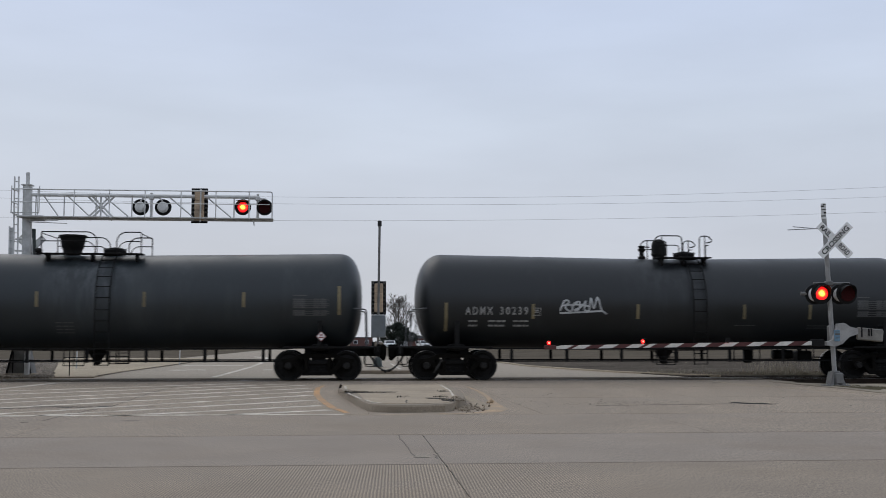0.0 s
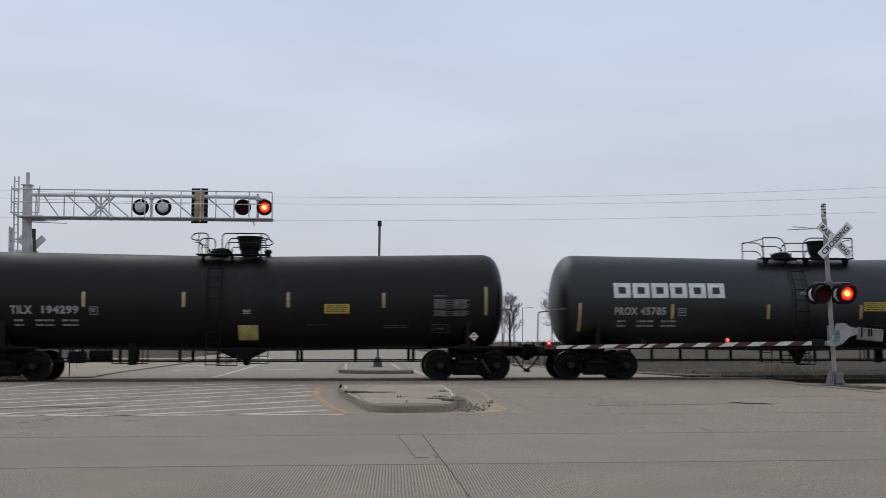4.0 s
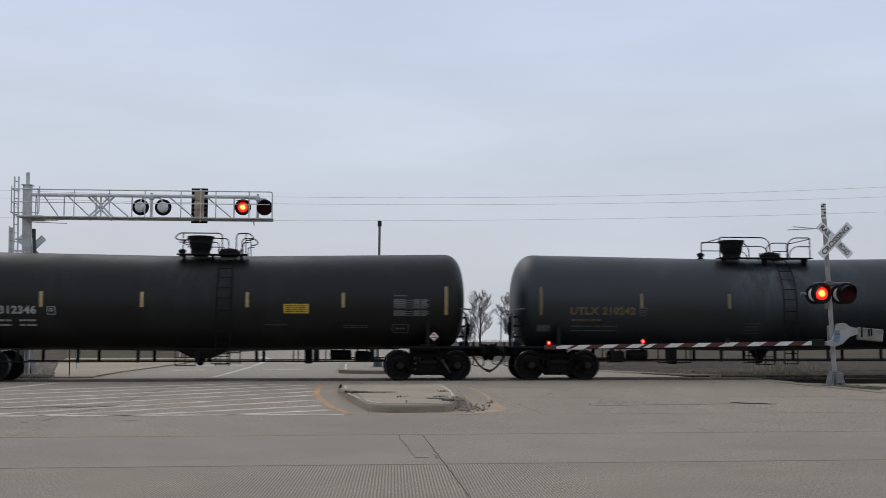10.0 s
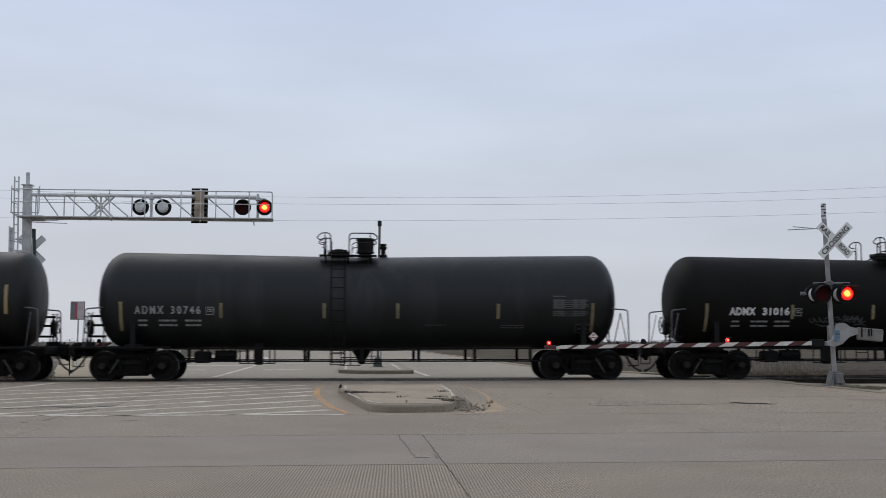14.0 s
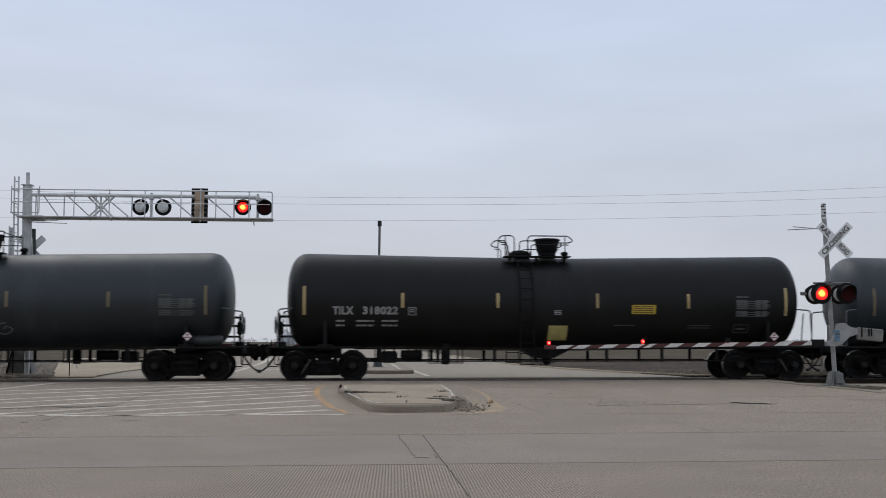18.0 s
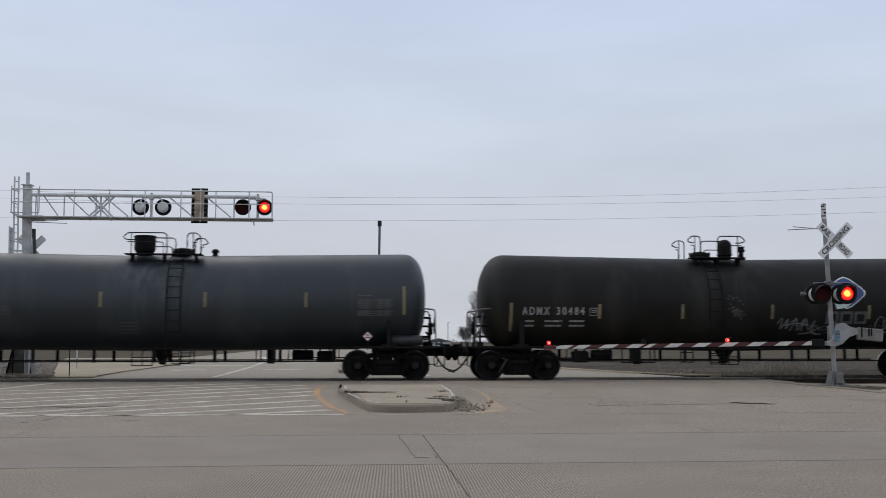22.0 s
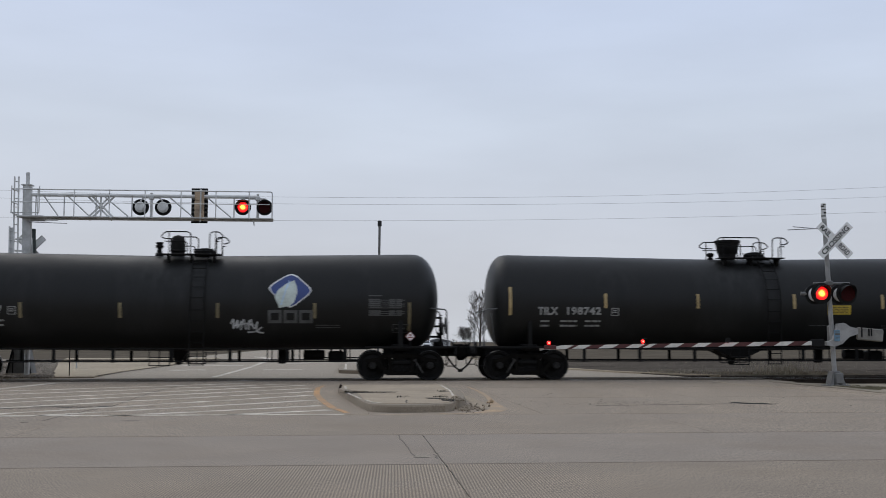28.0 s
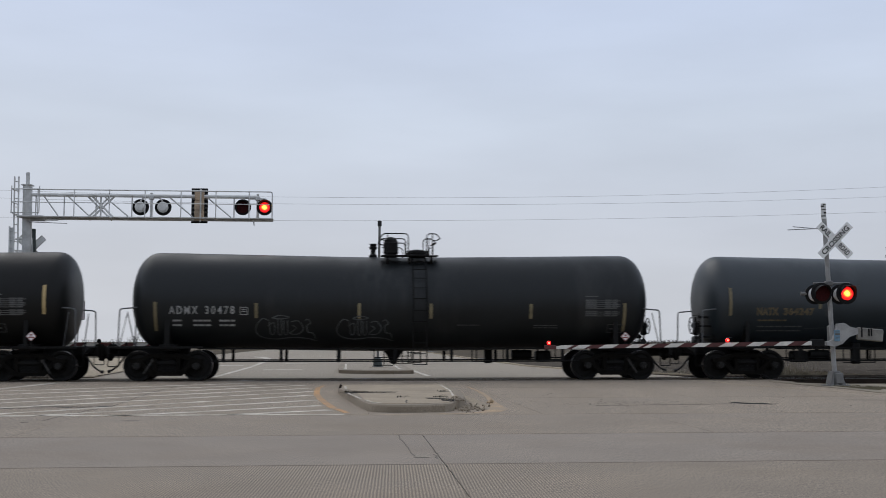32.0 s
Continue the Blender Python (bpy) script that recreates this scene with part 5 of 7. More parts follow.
def underside(car, h, kind):
    for y in (-1, 1):
        xa = h - 2.5
        gz = Geo().tube([(-xa, y * 1.38, 0.60), (xa, y * 1.38, 0.60)], 0.022, 7)
        part("side_rail", gz, STEEL, car)
        part("side_sill", Geo().box((0, y * 1.30, 0.985), (2 * xa + 0.6, 0.05, 0.05), 0.008), STEEL, car)
        n = 6
        for i in range(n + 1):
            xp = -xa + 0.5 + (2 * xa - 1.0) * i / n
            gz = Geo().prism([(xp - 0.05, 1.0), (xp + 0.05, 1.0), (xp + 0.05, 0.57), (xp - 0.05, 0.57)], y * 1.36 - 0.012, y * 1.36 + 0.012)
            part("rail_post", gz, STEEL, car)
    if kind in "TC":
        gz = Geo().prism([(-0.95, 1.02), (0.95, 1.02), (0.3, 0.70), (0.1, 0.66), (-0.1, 0.66), (-0.3, 0.70)], -0.5, 0.5)
        gz.lathe([(0.45, 0.05), (0.5, 0.11), (0.62, 0.13), (0.7, 0.2)], (0.1, 0, 0), "z", 14)
        part("bottom_sump", gz, STEEL, car)
    else:
        gz = Geo().lathe([(0.48, 0.05), (0.52, 0.12), (0.62, 0.12), (0.66, 0.16), (0.8, 0.24), (1.02, 0.4)], (0, 0, 0), "z", 18)
        part("bottom_outlet", gz, STEEL, car)
    for y in (-1, 1):
        gz = Geo()
        for xx in (-0.3, 0.0, 0.3):
            gz.tube([(y * 0.35 + xx, y * 1.46, 1.0), (y * 0.35 + xx, y * 1.46, 0.47)], 0.016, 6)
        for z in (0.48, 0.72):
            gz.tube([(y * 0.35 - 0.3, y * 1.46, z), (y * 0.35 + 0.3, y * 1.46, z)], 0.014, 6)
        part("foot_ladder", gz, STEEL, car)


LENGTH = {"A": 16.43, "U": 16.48, "T": 16.6, "N": 16.72, "P": 16.6, "C": 16.6}
TANK_MAT = {"A": TANK_MATT, "U": TANK_GREY, "T": TANK_BLACK, "N": TANK_BLUE, "P": TANK_SLATE, "C": TANK_BLACK}
SAY = {"A": "matt black railway tank car with a short round valve housing", "U": "dusty grey railway tank car with box railings on top", "T": "black railway tank car with bent-pipe rails on top", "N": "faded blue-grey railway tank car with a high pot housing", "P": "dark grey railway tank car with box railings and block logo", "C": "black railway tank car with white spray-painted scrawls"}


def tank_car(kind):
    """A tank car with its brake end at -x, standing at the origin on the rails."""
    L = LENGTH[kind]
    h = L / 2
    car = thing("tank_car", SAY[kind], "tank car", group="tank cars of the train")
    part("tank", tank_geo(L - {"U": 0.0, "A": 0.12, "P": 0.14, "C": 0.14, "T": 0.16}.get(kind, 0.20), *{"A": (0.85, 0.88), "T": (0.70, 0.74), "C": (0.66, 0.70)}.get(kind, (0.75, 0.80))), TANK_MAT[kind], car)
    for s in (-1, 1):
        add_truck(car, s * (h - (1.36 if kind in "UPN" else 1.26)), s, kind in "ATC")
        end_gear(car, h, s, s < 0, kind)
    brake_gear(car, h, kind)
    underside(car, h, kind)
    if kind in "UP":
        top_platform(car, -1.58, 1.5)
        dome(car, -0.85, "bowl")
        manway(car, 0.46)
        if kind == "U":
            relief_valve(car, -1.9, False)
        rail_loop(car, -1.56, 0.10, 0.04, 0.30)
        rail_loop(car, 0.70, 1.44, 0.30, 0.04)
        part("ladder", ladder_geo(0.46, 0.48), STEEL, car, "black side ladder")
        part("ladder", flip(ladder_geo(-0.46, 0.48)), STEEL, car, "black side ladder")
    elif kind == "A":
        top_platform(car, -1.35, 0.45)
        manway(car, -0.75)
        dome(car, 0.10, "round")
        relief_valve(car, 0.67, True)
        hook_rail(car, -1.0, -1.3, 0.0, 0.72)
        hook_rail(car, -0.42, 0.36, 0.1, 0.72)
        part("ladder", ladder_geo(-0.75, 0.48), STEEL, car, "black side ladder")
        part("ladder", flip(ladder_geo(0.75, 0.48)), STEEL, car, "black side ladder")
    elif kind == "T":
        top_platform(car, -1.4, 0.75)
        manway(car, -0.75)
        dome(car, 0.15, "bowl")
        relief_valve(car, 0.73, False)
        hook_rail(car, -1.05, -1.46, 0.0)
        hook_rail(car, -0.62, 0.70, 0.1)
        part("ladder", ladder_geo(-0.77, 0.48), STEEL, car, "black side ladder")
        part("ladder", flip(ladder_geo(0.77, 0.48)), STEEL, car, "black side ladder")
    else:
        top_platform(car, -1.3, 1.05)
        manway(car, -0.57)
        dome(car, 0.62, "pot")
        relief_valve(car, -1.58, False)
        hook_rail(car, -0.82, -1.12, 0.0)
        hook_rail(car, -0.20, 1.0, 0.1)
        part("ladder", ladder_geo(-0.55, 0.48), STEEL, car, "black side ladder")
        part("ladder", flip(ladder_geo(0.55, 0.48)), STEEL, car, "black side ladder")
    return car


# lettering and stickers, wrapped on the tank's near side; u from the tank's end at the rear of the train, z height
def wrap(uv, fs, u0, z0, L, turned, lift=0.008):
    gz = Geo()
    r = TANK_R + lift
    vs = []
    for u, z in uv:
        x = -L / 2 + u0 + u
        mid = TANK_Z + dip(x, L / 2)
        a = math.asin(max(-1, min(1, (z + z0 - mid) / r)))
        y, zz = -r * math.cos(a), mid + r * math.sin(a)
        vs.append((-x, -y, zz) if turned else (x, y, zz))
    return gz.add(vs, fs)


def sheet(w, h, nz=4):
    uv = [(x, h * i / nz) for i in range(nz + 1) for x in (0, w)]
    return uv, [(2 * i, 2 * i + 1, 2 * i + 3, 2 * i + 2) for i in range(nz)]


def many(rects):
    uv, fs = [], []
    for x, z, w, h in rects:
        n = len(uv)
        uv += [(x, z), (x + w, z), (x + w, z + h), (x, z + h)]
        fs.append((n, n + 1, n + 2, n + 3))
    return uv, fs


def bars(w, rows, gap, h, seed, words=4):
    r = random.Random(seed)
    out = []
    for i in range(rows):
        x = 0.0
        while x < w - 0.02:
            d = min(w - x, r.uniform(0.5, 1.5) * w / words)
            out.append((x, i * gap, d * 0.86, h))
            x += d
    return many(out)


def stroke(points, width):
    """A flat painted line through points (u, z)."""
    ps = [Vector(p) for p in points]
    uv, fs = [], []
    for i, p in enumerate(ps):
        d = ps[min(i + 1, len(ps) - 1)] - ps[max(i - 1, 0)]
        n = Vector((-d.y, d.x)).normalized() * width / 2
        uv += [tuple(p + n), tuple(p - n)]
    fs = [(2 * i, 2 * i + 1, 2 * i + 3, 2 * i + 2) for i in range(len(ps) - 1)]
    return uv, fs


# spray-can tags: strokes through points of a unit box
TAGS = {
    "jagged": (((0, .55), (.1, .5), (.28, .72), (.2, .98), (.12, .9), (.3, .85)), ((.28, .72), (.04, .12), (0, .1), (.34, .16)), ((.3, .3), (.36, .55), (.44, .5), (.4, .25), (.34, .35), (.46, .5)), ((.46, .85), (.48, .3), (.54, .25), (.58, .85)), ((.56, .85), (.58, .1), (.68, .02)), ((.74, .52), (.58, .4), (.76, .44)), ((.62, .35), (.8, .3), (1, .02)), ((.8, .35), (.8, .7), (.84, .75), (.86, .3))),
    "coiled": (((0, .8), (.06, .4), (.16, .5), (.12, .8), (.24, .45), (.34, .55), (.28, .85), (.42, .4), (.5, .6)), ((.45, .7), (.6, .85), (.7, .6), (.58, .4), (.5, .55)), ((.9, .9), (.76, .8), (.74, .4), (.88, .3), (1, .55), (.9, .72), (.84, .55)), ((.2, .25), (.45, .05), (.75, .2), (.4, 0))),
    "bubble": (((.22, .8), (.1, .86), (0, .5), (.06, .2), (.3, .08), (.6, .14), (.85, .1), (1, 0)), ((.27, .9), (.4, 1), (.55, .92), (.4, .86), (.27, .9)), ((.22, .75), (.24, .3), (.3, .3), (.3, .7), (.2, .6)), ((.36, .85), (.37, .3), (.42, .3), (.42, .85)), ((.46, .8), (.46, .3), (.52, .3), (.52, .8)), ((.58, .75), (.7, .78), (.78, .5), (.7, .28), (.56, .3), (.66, .5), (.6, .62)), ((.8, .8), (.86, .85), (.9, .7), (.84, .6), (.86, .35), (.94, .3), (.98, .1))),
    "looped": (((0, .72), (.15, .72), (.1, .95), (.18, .98), (.2, .6), (.1, .3), (.2, .15), (.32, .95)), ((.12, .6), (.2, .2), (.3, .7)), ((.3, .6), (.5, .6), (.6, .92), (.82, .9), (.5, .55), (.95, .18)), ((.95, .6), (.7, .35), (.3, .3), (.22, .2), (.55, .25), (.6, 0), (.5, .15), (.65, .3)), ((.42, .98), (.44, .7), (.5, .55))),
    "blurred": (((0, .2), (.1, .75), (.2, .7), (.12, .4), (.24, .2), (.3, .6), (.42, .7), (.4, .3), (.3, .25), (.46, .45), (.55, .75), (.52, .3), (.62, .2)), ((.62, .2), (.66, .9), (.72, .35), (.8, .95), (.88, .3), (1, .05)), ((.04, .5), (.35, .56), (.62, .48)), ((.0, .1), (.4, .14), (.9, .22)), ((.14, .6), (.26, .5), (.36, .62))),
    "spiked": (((0, .6), (.1, .9), (.08, .3), (.22, .85), (.2, .35), (.34, .8)), ((.3, .2), (.4, .9), (.46, .25), (.58, .85), (.54, .2)), ((.1, .5), (.5, .62), (.7, .5)), ((.62, .9), (.7, .3), (.82, .75), (.78, .15), (1, 0)), ((.5, .05), (.75, .12), (.95, .4))),
    "wild": (((0, .5), (.12, .62), (.05, .4)), ((.1, .95), (.06, .3), (.2, .8), (.16, .2)), ((.2, .9), (.3, .3), (.24, .7)), ((.3, .95), (.28, .25), (.4, .85), (.38, .2)), ((.4, .9), (.5, .35), (.44, .2)), ((.5, .95), (.5, .3), (.62, .8), (.56, .15)), ((.42, .5), (.66, .58), (.6, .4)), ((.66, .9), (.64, .2), (.78, .7), (.7, .3)), ((.8, .8), (.74, .3), (.95, .55), (.84, .1)), ((.9, .6), (.98, .4), (1, 0))),
    "speckled": (((.2, .5), (.36, .55), (.26, .35), (.44, .45), (.4, .2), (.56, .5), (.6, .2), (.74, .45), (.8, .1)), ((.3, .8), (.36, .9)), ((.0, .85), (.06, .8)), ((.1, .95), (.16, .9)), ((.55, .9), (.6, .84)), ((.7, .8), (.74, .72)), ((.9, .6), (.94, .66)), ((.86, .4), (.9, .36)), ((.14, .66), (.2, .62)), ((1, .3), (.95, .24)), ((.06, .5), (.1, .44))),
    "trailing": (((0, 0), (.3, .08), (.6, .05), (.98, .16)), ((.36, .3), (.4, .5), (.42, .3), (.36, .28))),
    "arched": (((0, .3), (.12, .48), (.24, .58)), ((.3, .55), (.42, .78), (.55, .7), (.7, .45)), ((.45, 1), (.44, .78), (.52, .74)), ((.66, .95), (.62, .7)), ((.7, .6), (1, .42)), ((.02, .06), (.14, .1)), ((.88, .1), (1, .12))),
}


def tag(w, h, name, width):
    """A spray-painted tag: smooth strokes through a design's points."""
    uv, fs = [], []
    for line in TAGS[name]:
        ps = [Vector((x * w, z * h)) for x, z in line]
        ps = [ps[0] * 2 - ps[1]] + ps + [ps[-1] * 2 - ps[-2]]
        pts = []
        for a, b, c, d in zip(ps, ps[1:], ps[2:], ps[3:]):
            for k in range(6):
                t = k / 6
                pts.append((b * 2 + (c - a) * t + (a * 2 - b * 5 + c * 4 - d) * t * t + (b * 3 - a - c * 3 + d) * t ** 3) / 2)
        pts.append(ps[-2])
        a, b = stroke(pts, width)
        n = len(uv)
        uv.extend(a)
        fs.extend(tuple(q + n for q in f) for f in b)
    return uv, fs


def fill(outline, rows=10):
    """A filled outline in level bands, so that it follows the tank's curve."""
    zs = [p[1] for p in outline]
    z0, z1 = min(zs), max(zs)
    uv, fs = [], []
    for i in range(rows + 1):
        z = z0 + (z1 - z0) * min(max(i / rows, 0.004), 0.996)
        cuts = []
        for a, b in zip(outline, outline[1:] + outline[:1]):
            if (a[1] - z) * (b[1] - z) < 0:
                cuts.append(a[0] + (b[0] - a[0]) * (z - a[1]) / (b[1] - a[1]))
        if len(cuts) < 2:
            cuts = [outline[0][0], outline[0][0]]
        uv += [(min(cuts), z), (max(cuts), z)]
    return uv, [(2 * i, 2 * i + 1, 2 * i + 3, 2 * i + 2) for i in range(rows)]


def hollow(w, h, t, tv):
    """A plain block with a rectangular hole, in bands."""
    rects = [(0, 0, t, h), (w - t, 0, t, h), (t, 0, w - 2 * t, tv), (t, h - tv, w - 2 * t, tv)]
    out = []
    for x, z, a, b in rects:
        n = max(1, round(b / 0.12))
        out += [(x, z + b * k / n, a, b / n) for k in range(n)]
    return many(out)


def letter_car(car, kind, turned, words, ink, extras, seed):
    L = LENGTH[kind]

    def put(name, shape, u, z, mat, label="", lift=0.008):
        gz = wrap(*shape, u, z, L, turned, lift)
        me = bpy.data.meshes.new(name)
        me.from_pydata(gz.v, [], gz.f)
        me.materials.append(mat)
        ob = new(name, me)
        ob.parent = car
        if label:
            tagged(ob, label)
        if name in ("small_print", "data_panel", "sticker_print", "scrawl", "square_emblem", "small_panel"):
            tagged(ob, kind="stuff")
        return ob

    worn = kind in "UN"
    mark = {"white": WHITE_MARK, "dull": DULL_MARK, "tan": TAN_MARK}[ink]
    a, b = words.split()
    u0, wa, gap, wb = {"A": (1.30, 0.86, 0.22, 0.88), "U": (1.65, 0.92, 0.10, 1.06), "N": (1.58, 0.72, 0.15, 1.02), "C": (1.07, 0.92, 0.20, 1.32), "P": (1.81, 0.74, 0.08, 0.83), "T": (1.53, 0.64, 0.28, 1.08)}[kind]
    u0 = extras.get("at", u0)
    if len(b) == 6 and kind == "A":
        u0, wa, wb = 1.6, 0.84, 1.13
    if a[0] == "C" and kind == "T":
        u0, wa, gap, wb = 1.5, 0.87, 0.22, 1.14
    z0 = 2.03
    heavy, spread = (0.022, 1.42) if kind == "A" and len(b) == 5 and ink == "dull" else (0.055, 1.12) if kind in "UN" else (0.04, 1.1)
    put("lettering", text_geo(a, wa, 0.25, heavy, spread), u0, z0, mark, "painted car lettering")
    put("lettering", text_geo(b, wb, 0.25, heavy, spread), u0 + wa + gap, z0, mark, "painted car number")
    faint = FAINT_MARK if worn else DULL_MARK
    if worn:
        put("small_print", bars(0.95, 1, 0.1, 0.05, seed, 5), u0 + 0.05, z0 - 0.18, TAN_MARK)
        put("small_print", bars(1.5, 2, 0.13, 0.04, seed + 1, 8), u0 + 0.05, z0 - 0.5, FAINT_MARK)
    else:
        put("small_print", bars(0.28, 2, 0.14, 0.055, seed, 2), u0 + 0.1, z0 - 0.36, faint)
        put("small_print", bars(0.55, 2, 0.14, 0.055, seed + 1, 3), u0 + 0.72, z0 - 0.36, faint)
        put("small_print", bars(0.5, 2, 0.14, 0.055, seed + 2, 3), u0 + 1.5, z0 - 0.36, faint)
    e = 0.24
    frame_rects = [(0, 0, e, 0.02), (0, e - 0.02, e, 0.02), (0, 0, 0.02, e), (e - 0.02, 0, 0.02, e), (0.06, 0.09, 0.12, 0.03), (0.06, 0.15, 0.12, 0.03)]
    put("square_emblem", many(frame_rects), 3.85 if kind != "A" or len(b) == 6 else extras.get("at", 1.3) + 2.12, z0 - 0.02, FAINT_MARK if worn else DULL_MARK)
    # reflective stripes
    high = kind != "A" or len(b) == 6
    tape = AMBER_DUSTY if worn or not high else AMBER
    ends, mids = {"T": ((0.66, 15.85), (3.67, 6.63, 9.77, 12.68)), "U": ((0.73, 15.77), (3.92, 6.75, 9.91, 12.88)), "N": ((0.73, 15.88), (3.65, 6.74, 9.84, 12.88)), "P": ((0.71, 15.90), (3.66, 6.77, 9.82, 12.86)), "C": ((0.75, 15.88), (4.08, 6.84, 9.72, 12.49)), "A": ((0.95, 15.40), (3.74, 6.40, 9.31, 12.50))}[kind]
    mids = extras.get("tape", mids)
    for u in ends:
        put("reflective_stripe", sheet(0.10, 0.88), u - 0.05, 2.02 if high and kind != "P" else 1.52, tape)
    for u in mids:
        put("reflective_stripe", sheet(0.10, 0.46), u - 0.05, 2.24 if high and kind != "P" else 1.91, tape)
    # data panel
    r = random.Random(seed)
    rows = [(0, 0.06 * i + (0.05 if i > 2 else 0), 1.1 if i % 3 else 1.0, 0.022) for i in range(8)]
    for i in range(8):
        for x in (0.0, 0.62, 0.84):
            rows.append((x, 0.06 * i + (0.05 if i > 2 else 0) + 0.024, 0.18 if x else 0.36, 0.026))
    rows.append((0, 0.60, 0.4, 0.035))
    put("data_panel", many(rows), {"T": 14.23, "U": 14.37, "N": 14.45, "P": 14.4, "C": 14.66, "A": 14.15}[kind], 1.99, FAINT_MARK if worn or ink == "dull" and kind == "A" else DIM_MARK, "stencilled data panel")
    if not worn:
        f2 = [(0, 0, 0.5, 0.018), (0, 0.24, 0.5, 0.018), (0, 0, 0.018, 0.25), (0.48, 0, 0.018, 0.25), (0.08, 0.1, 0.3, 0.05)]
        put("small_panel", many(f2), L - 2.4 if kind != "A" else L - 1.55, 1.48, FAINT_MARK)
        put("small_print", bars(0.75, 2, 0.07, 0.022, seed + 3, 5), L - 3.9, 1.62, FAINT_MARK)
        put("small_print", bars(0.7, 1, 0.07, 0.022, seed + 4, 5), L - 6.3, 1.70, FAINT_MARK)
    else:
        put("small_print", bars(0.55, 4, 0.10, 0.03, seed + 5, 3), 7.3, 1.45, FAINT_MARK)
    # hazard placard on its holder
    c = 0.155
    pu, pz = L - {"U": 1.25, "T": 1.12, "C": 2.1, "N": 1.95 if turned else 0.75}.get(kind, 1.0), 1.36
    sgn = -1 if turned else 1
    px0 = (-L / 2 + pu) * sgn

    def diamond(q, y):
        return Geo().prism([(px0, pz - q), (px0 + q, pz), (px0, pz + q), (px0 - q, pz)], sgn * (y - 0.004), sgn * y)
    part("placard_holder", Geo().box((px0, sgn * -1.35, 1.16), (0.05, 0.05, 0.42), 0.01).box((px0, sgn * -1.37, pz), (0.2, 0.01, 0.2)), STEEL, car)
    part("placard_edge", diamond(c, -1.38), RED_PAINT, car, "red edge of the hazard placard")
    part("placard", diamond(c * 0.86, -1.385), PLACARD, car, "white diamond hazard placard")
    part("placard_bar", Geo().box((px0, sgn * -1.3895, pz + 0.045), (0.07, 0.003, 0.05)).box((px0, sgn * -1.3895, pz - 0.03), (0.16, 0.003, 0.04)), RED_PAINT, car)
    if kind == "U" and not turned:
        put("faded_plate", sheet(0.42, 0.2, 2), 0.62, 1.52, FAINT_MARK, "faded rectangular plate")
    if kind in "T" or "yellow" in extras:
        yu, yz = {"P": (9.92, 2.17), "C": (10.6, 1.65)}.get(kind, (10.87, 2.06))
        put("warning_sticker", sheet(0.76, 0.29), yu, yz, YELLOW_SIGN, "yellow warning sticker")
        put("sticker_print", bars(0.64, 4, 0.06, 0.026, seed + 6, 4), yu + 0.06, yz + 0.04, SIGN_BLACK, "", 0.012)
        if "nolow" not in extras:
            put("pale_sticker", sheet(0.6, 0.46), 8.25, 1.24, PALE_YELLOW, "faded pale yellow notice")
            put("small_print", bars(0.24, 3, 0.05, 0.03, seed + 7, 2), 8.4, 2.04, DULL_MARK)
    if "block" in extras:
        for i in range(6):
            put("block_logo", hollow(0.54, 0.47, 0.15, 0.13), 1.79 + i * 0.605, 2.57, WHITE_MARK, "white block-shaped logo")
    if "leaf" in extras:
        d = 0.61
        dia = [(0.02, d * 0.86), (0.16, d * 0.80), (d - 0.06, 0.14), (d, 0.05), (d - 0.05, -0.06), (0.12, -d * 0.68), (0.0, -d * 0.74), (-0.10, -d * 0.68), (-d + 0.05, 0.0), (-d, 0.1), (-d + 0.06, 0.2), (-0.12, d * 0.80)]
        deep = "dark" in extras
        lu, lz = (11.75, 2.72) if deep else (11.60, 3.0)
        if deep:
            put("logo_rim", fill([(p[0] * 1.08, p[1] * 1.08) for p in dia], 14), lu, lz, WHITE_MARK, "white rim of the logo", 0.007)
        put("logo_field", fill(dia, 14), lu, lz, LOGO_BLUE if deep else LOGO_PALE, "blue diamond logo", 0.012)
        if not deep:
            put("logo_shade", fill([(d - 0.02, 0.05), (0.12, -d * 0.66), (0.1, -0.1), (0.2, 0.2)], 10), lu, lz, LOGO_MID, "mid blue side of the logo", 0.016)
        if deep:
            leaf = [(0.11, 0.36), (0.19, 0.18), (0.22, 0.0), (0.14, -0.30), (-0.02, -0.46), (-0.22, -0.42), (-0.34, -0.50), (-0.36, -0.40), (-0.48, -0.16), (-0.36, 0.06), (-0.14, 0.24)]
        else:
            leaf = [(0.02, 0.50), (0.20, 0.36), (0.26, 0.05), (0.16, -0.25), (0.0, -0.40), (-0.24, -0.50), (-0.36, -0.48), (-0.36, -0.2), (-0.60, 0.06), (-0.42, 0.26), (-0.14, 0.46)]
        put("logo_leaf", fill(leaf, 14), lu, lz, LOGO_LEAF if deep else WHITE_MARK, "pale leaf-shaped logo", 0.020)
        put("logo_vein", stroke([(-0.02, 0.34), (-0.12, 0.1), (-0.2, -0.15), (-0.28, -0.42)], 0.035), lu, lz, LOGO_PALE, "", 0.026)
        for i in range(3):
            put("logo_block", hollow(0.42, 0.40, 0.09, 0.09), lu - 0.67 + i * 0.47, lz - 0.96, FAINT_MARK if deep else DULL_MARK, "outlined logo block")
    for u, z, w, h, name, faded, wide in extras.get("tag", ()):
        put("scrawl", tag(w, h, name, wide), u, z, (GRAFFITI, GRAFFITI_FAINT, GRAFFITI_MID)[faded], "spray-painted tag", 0.012)
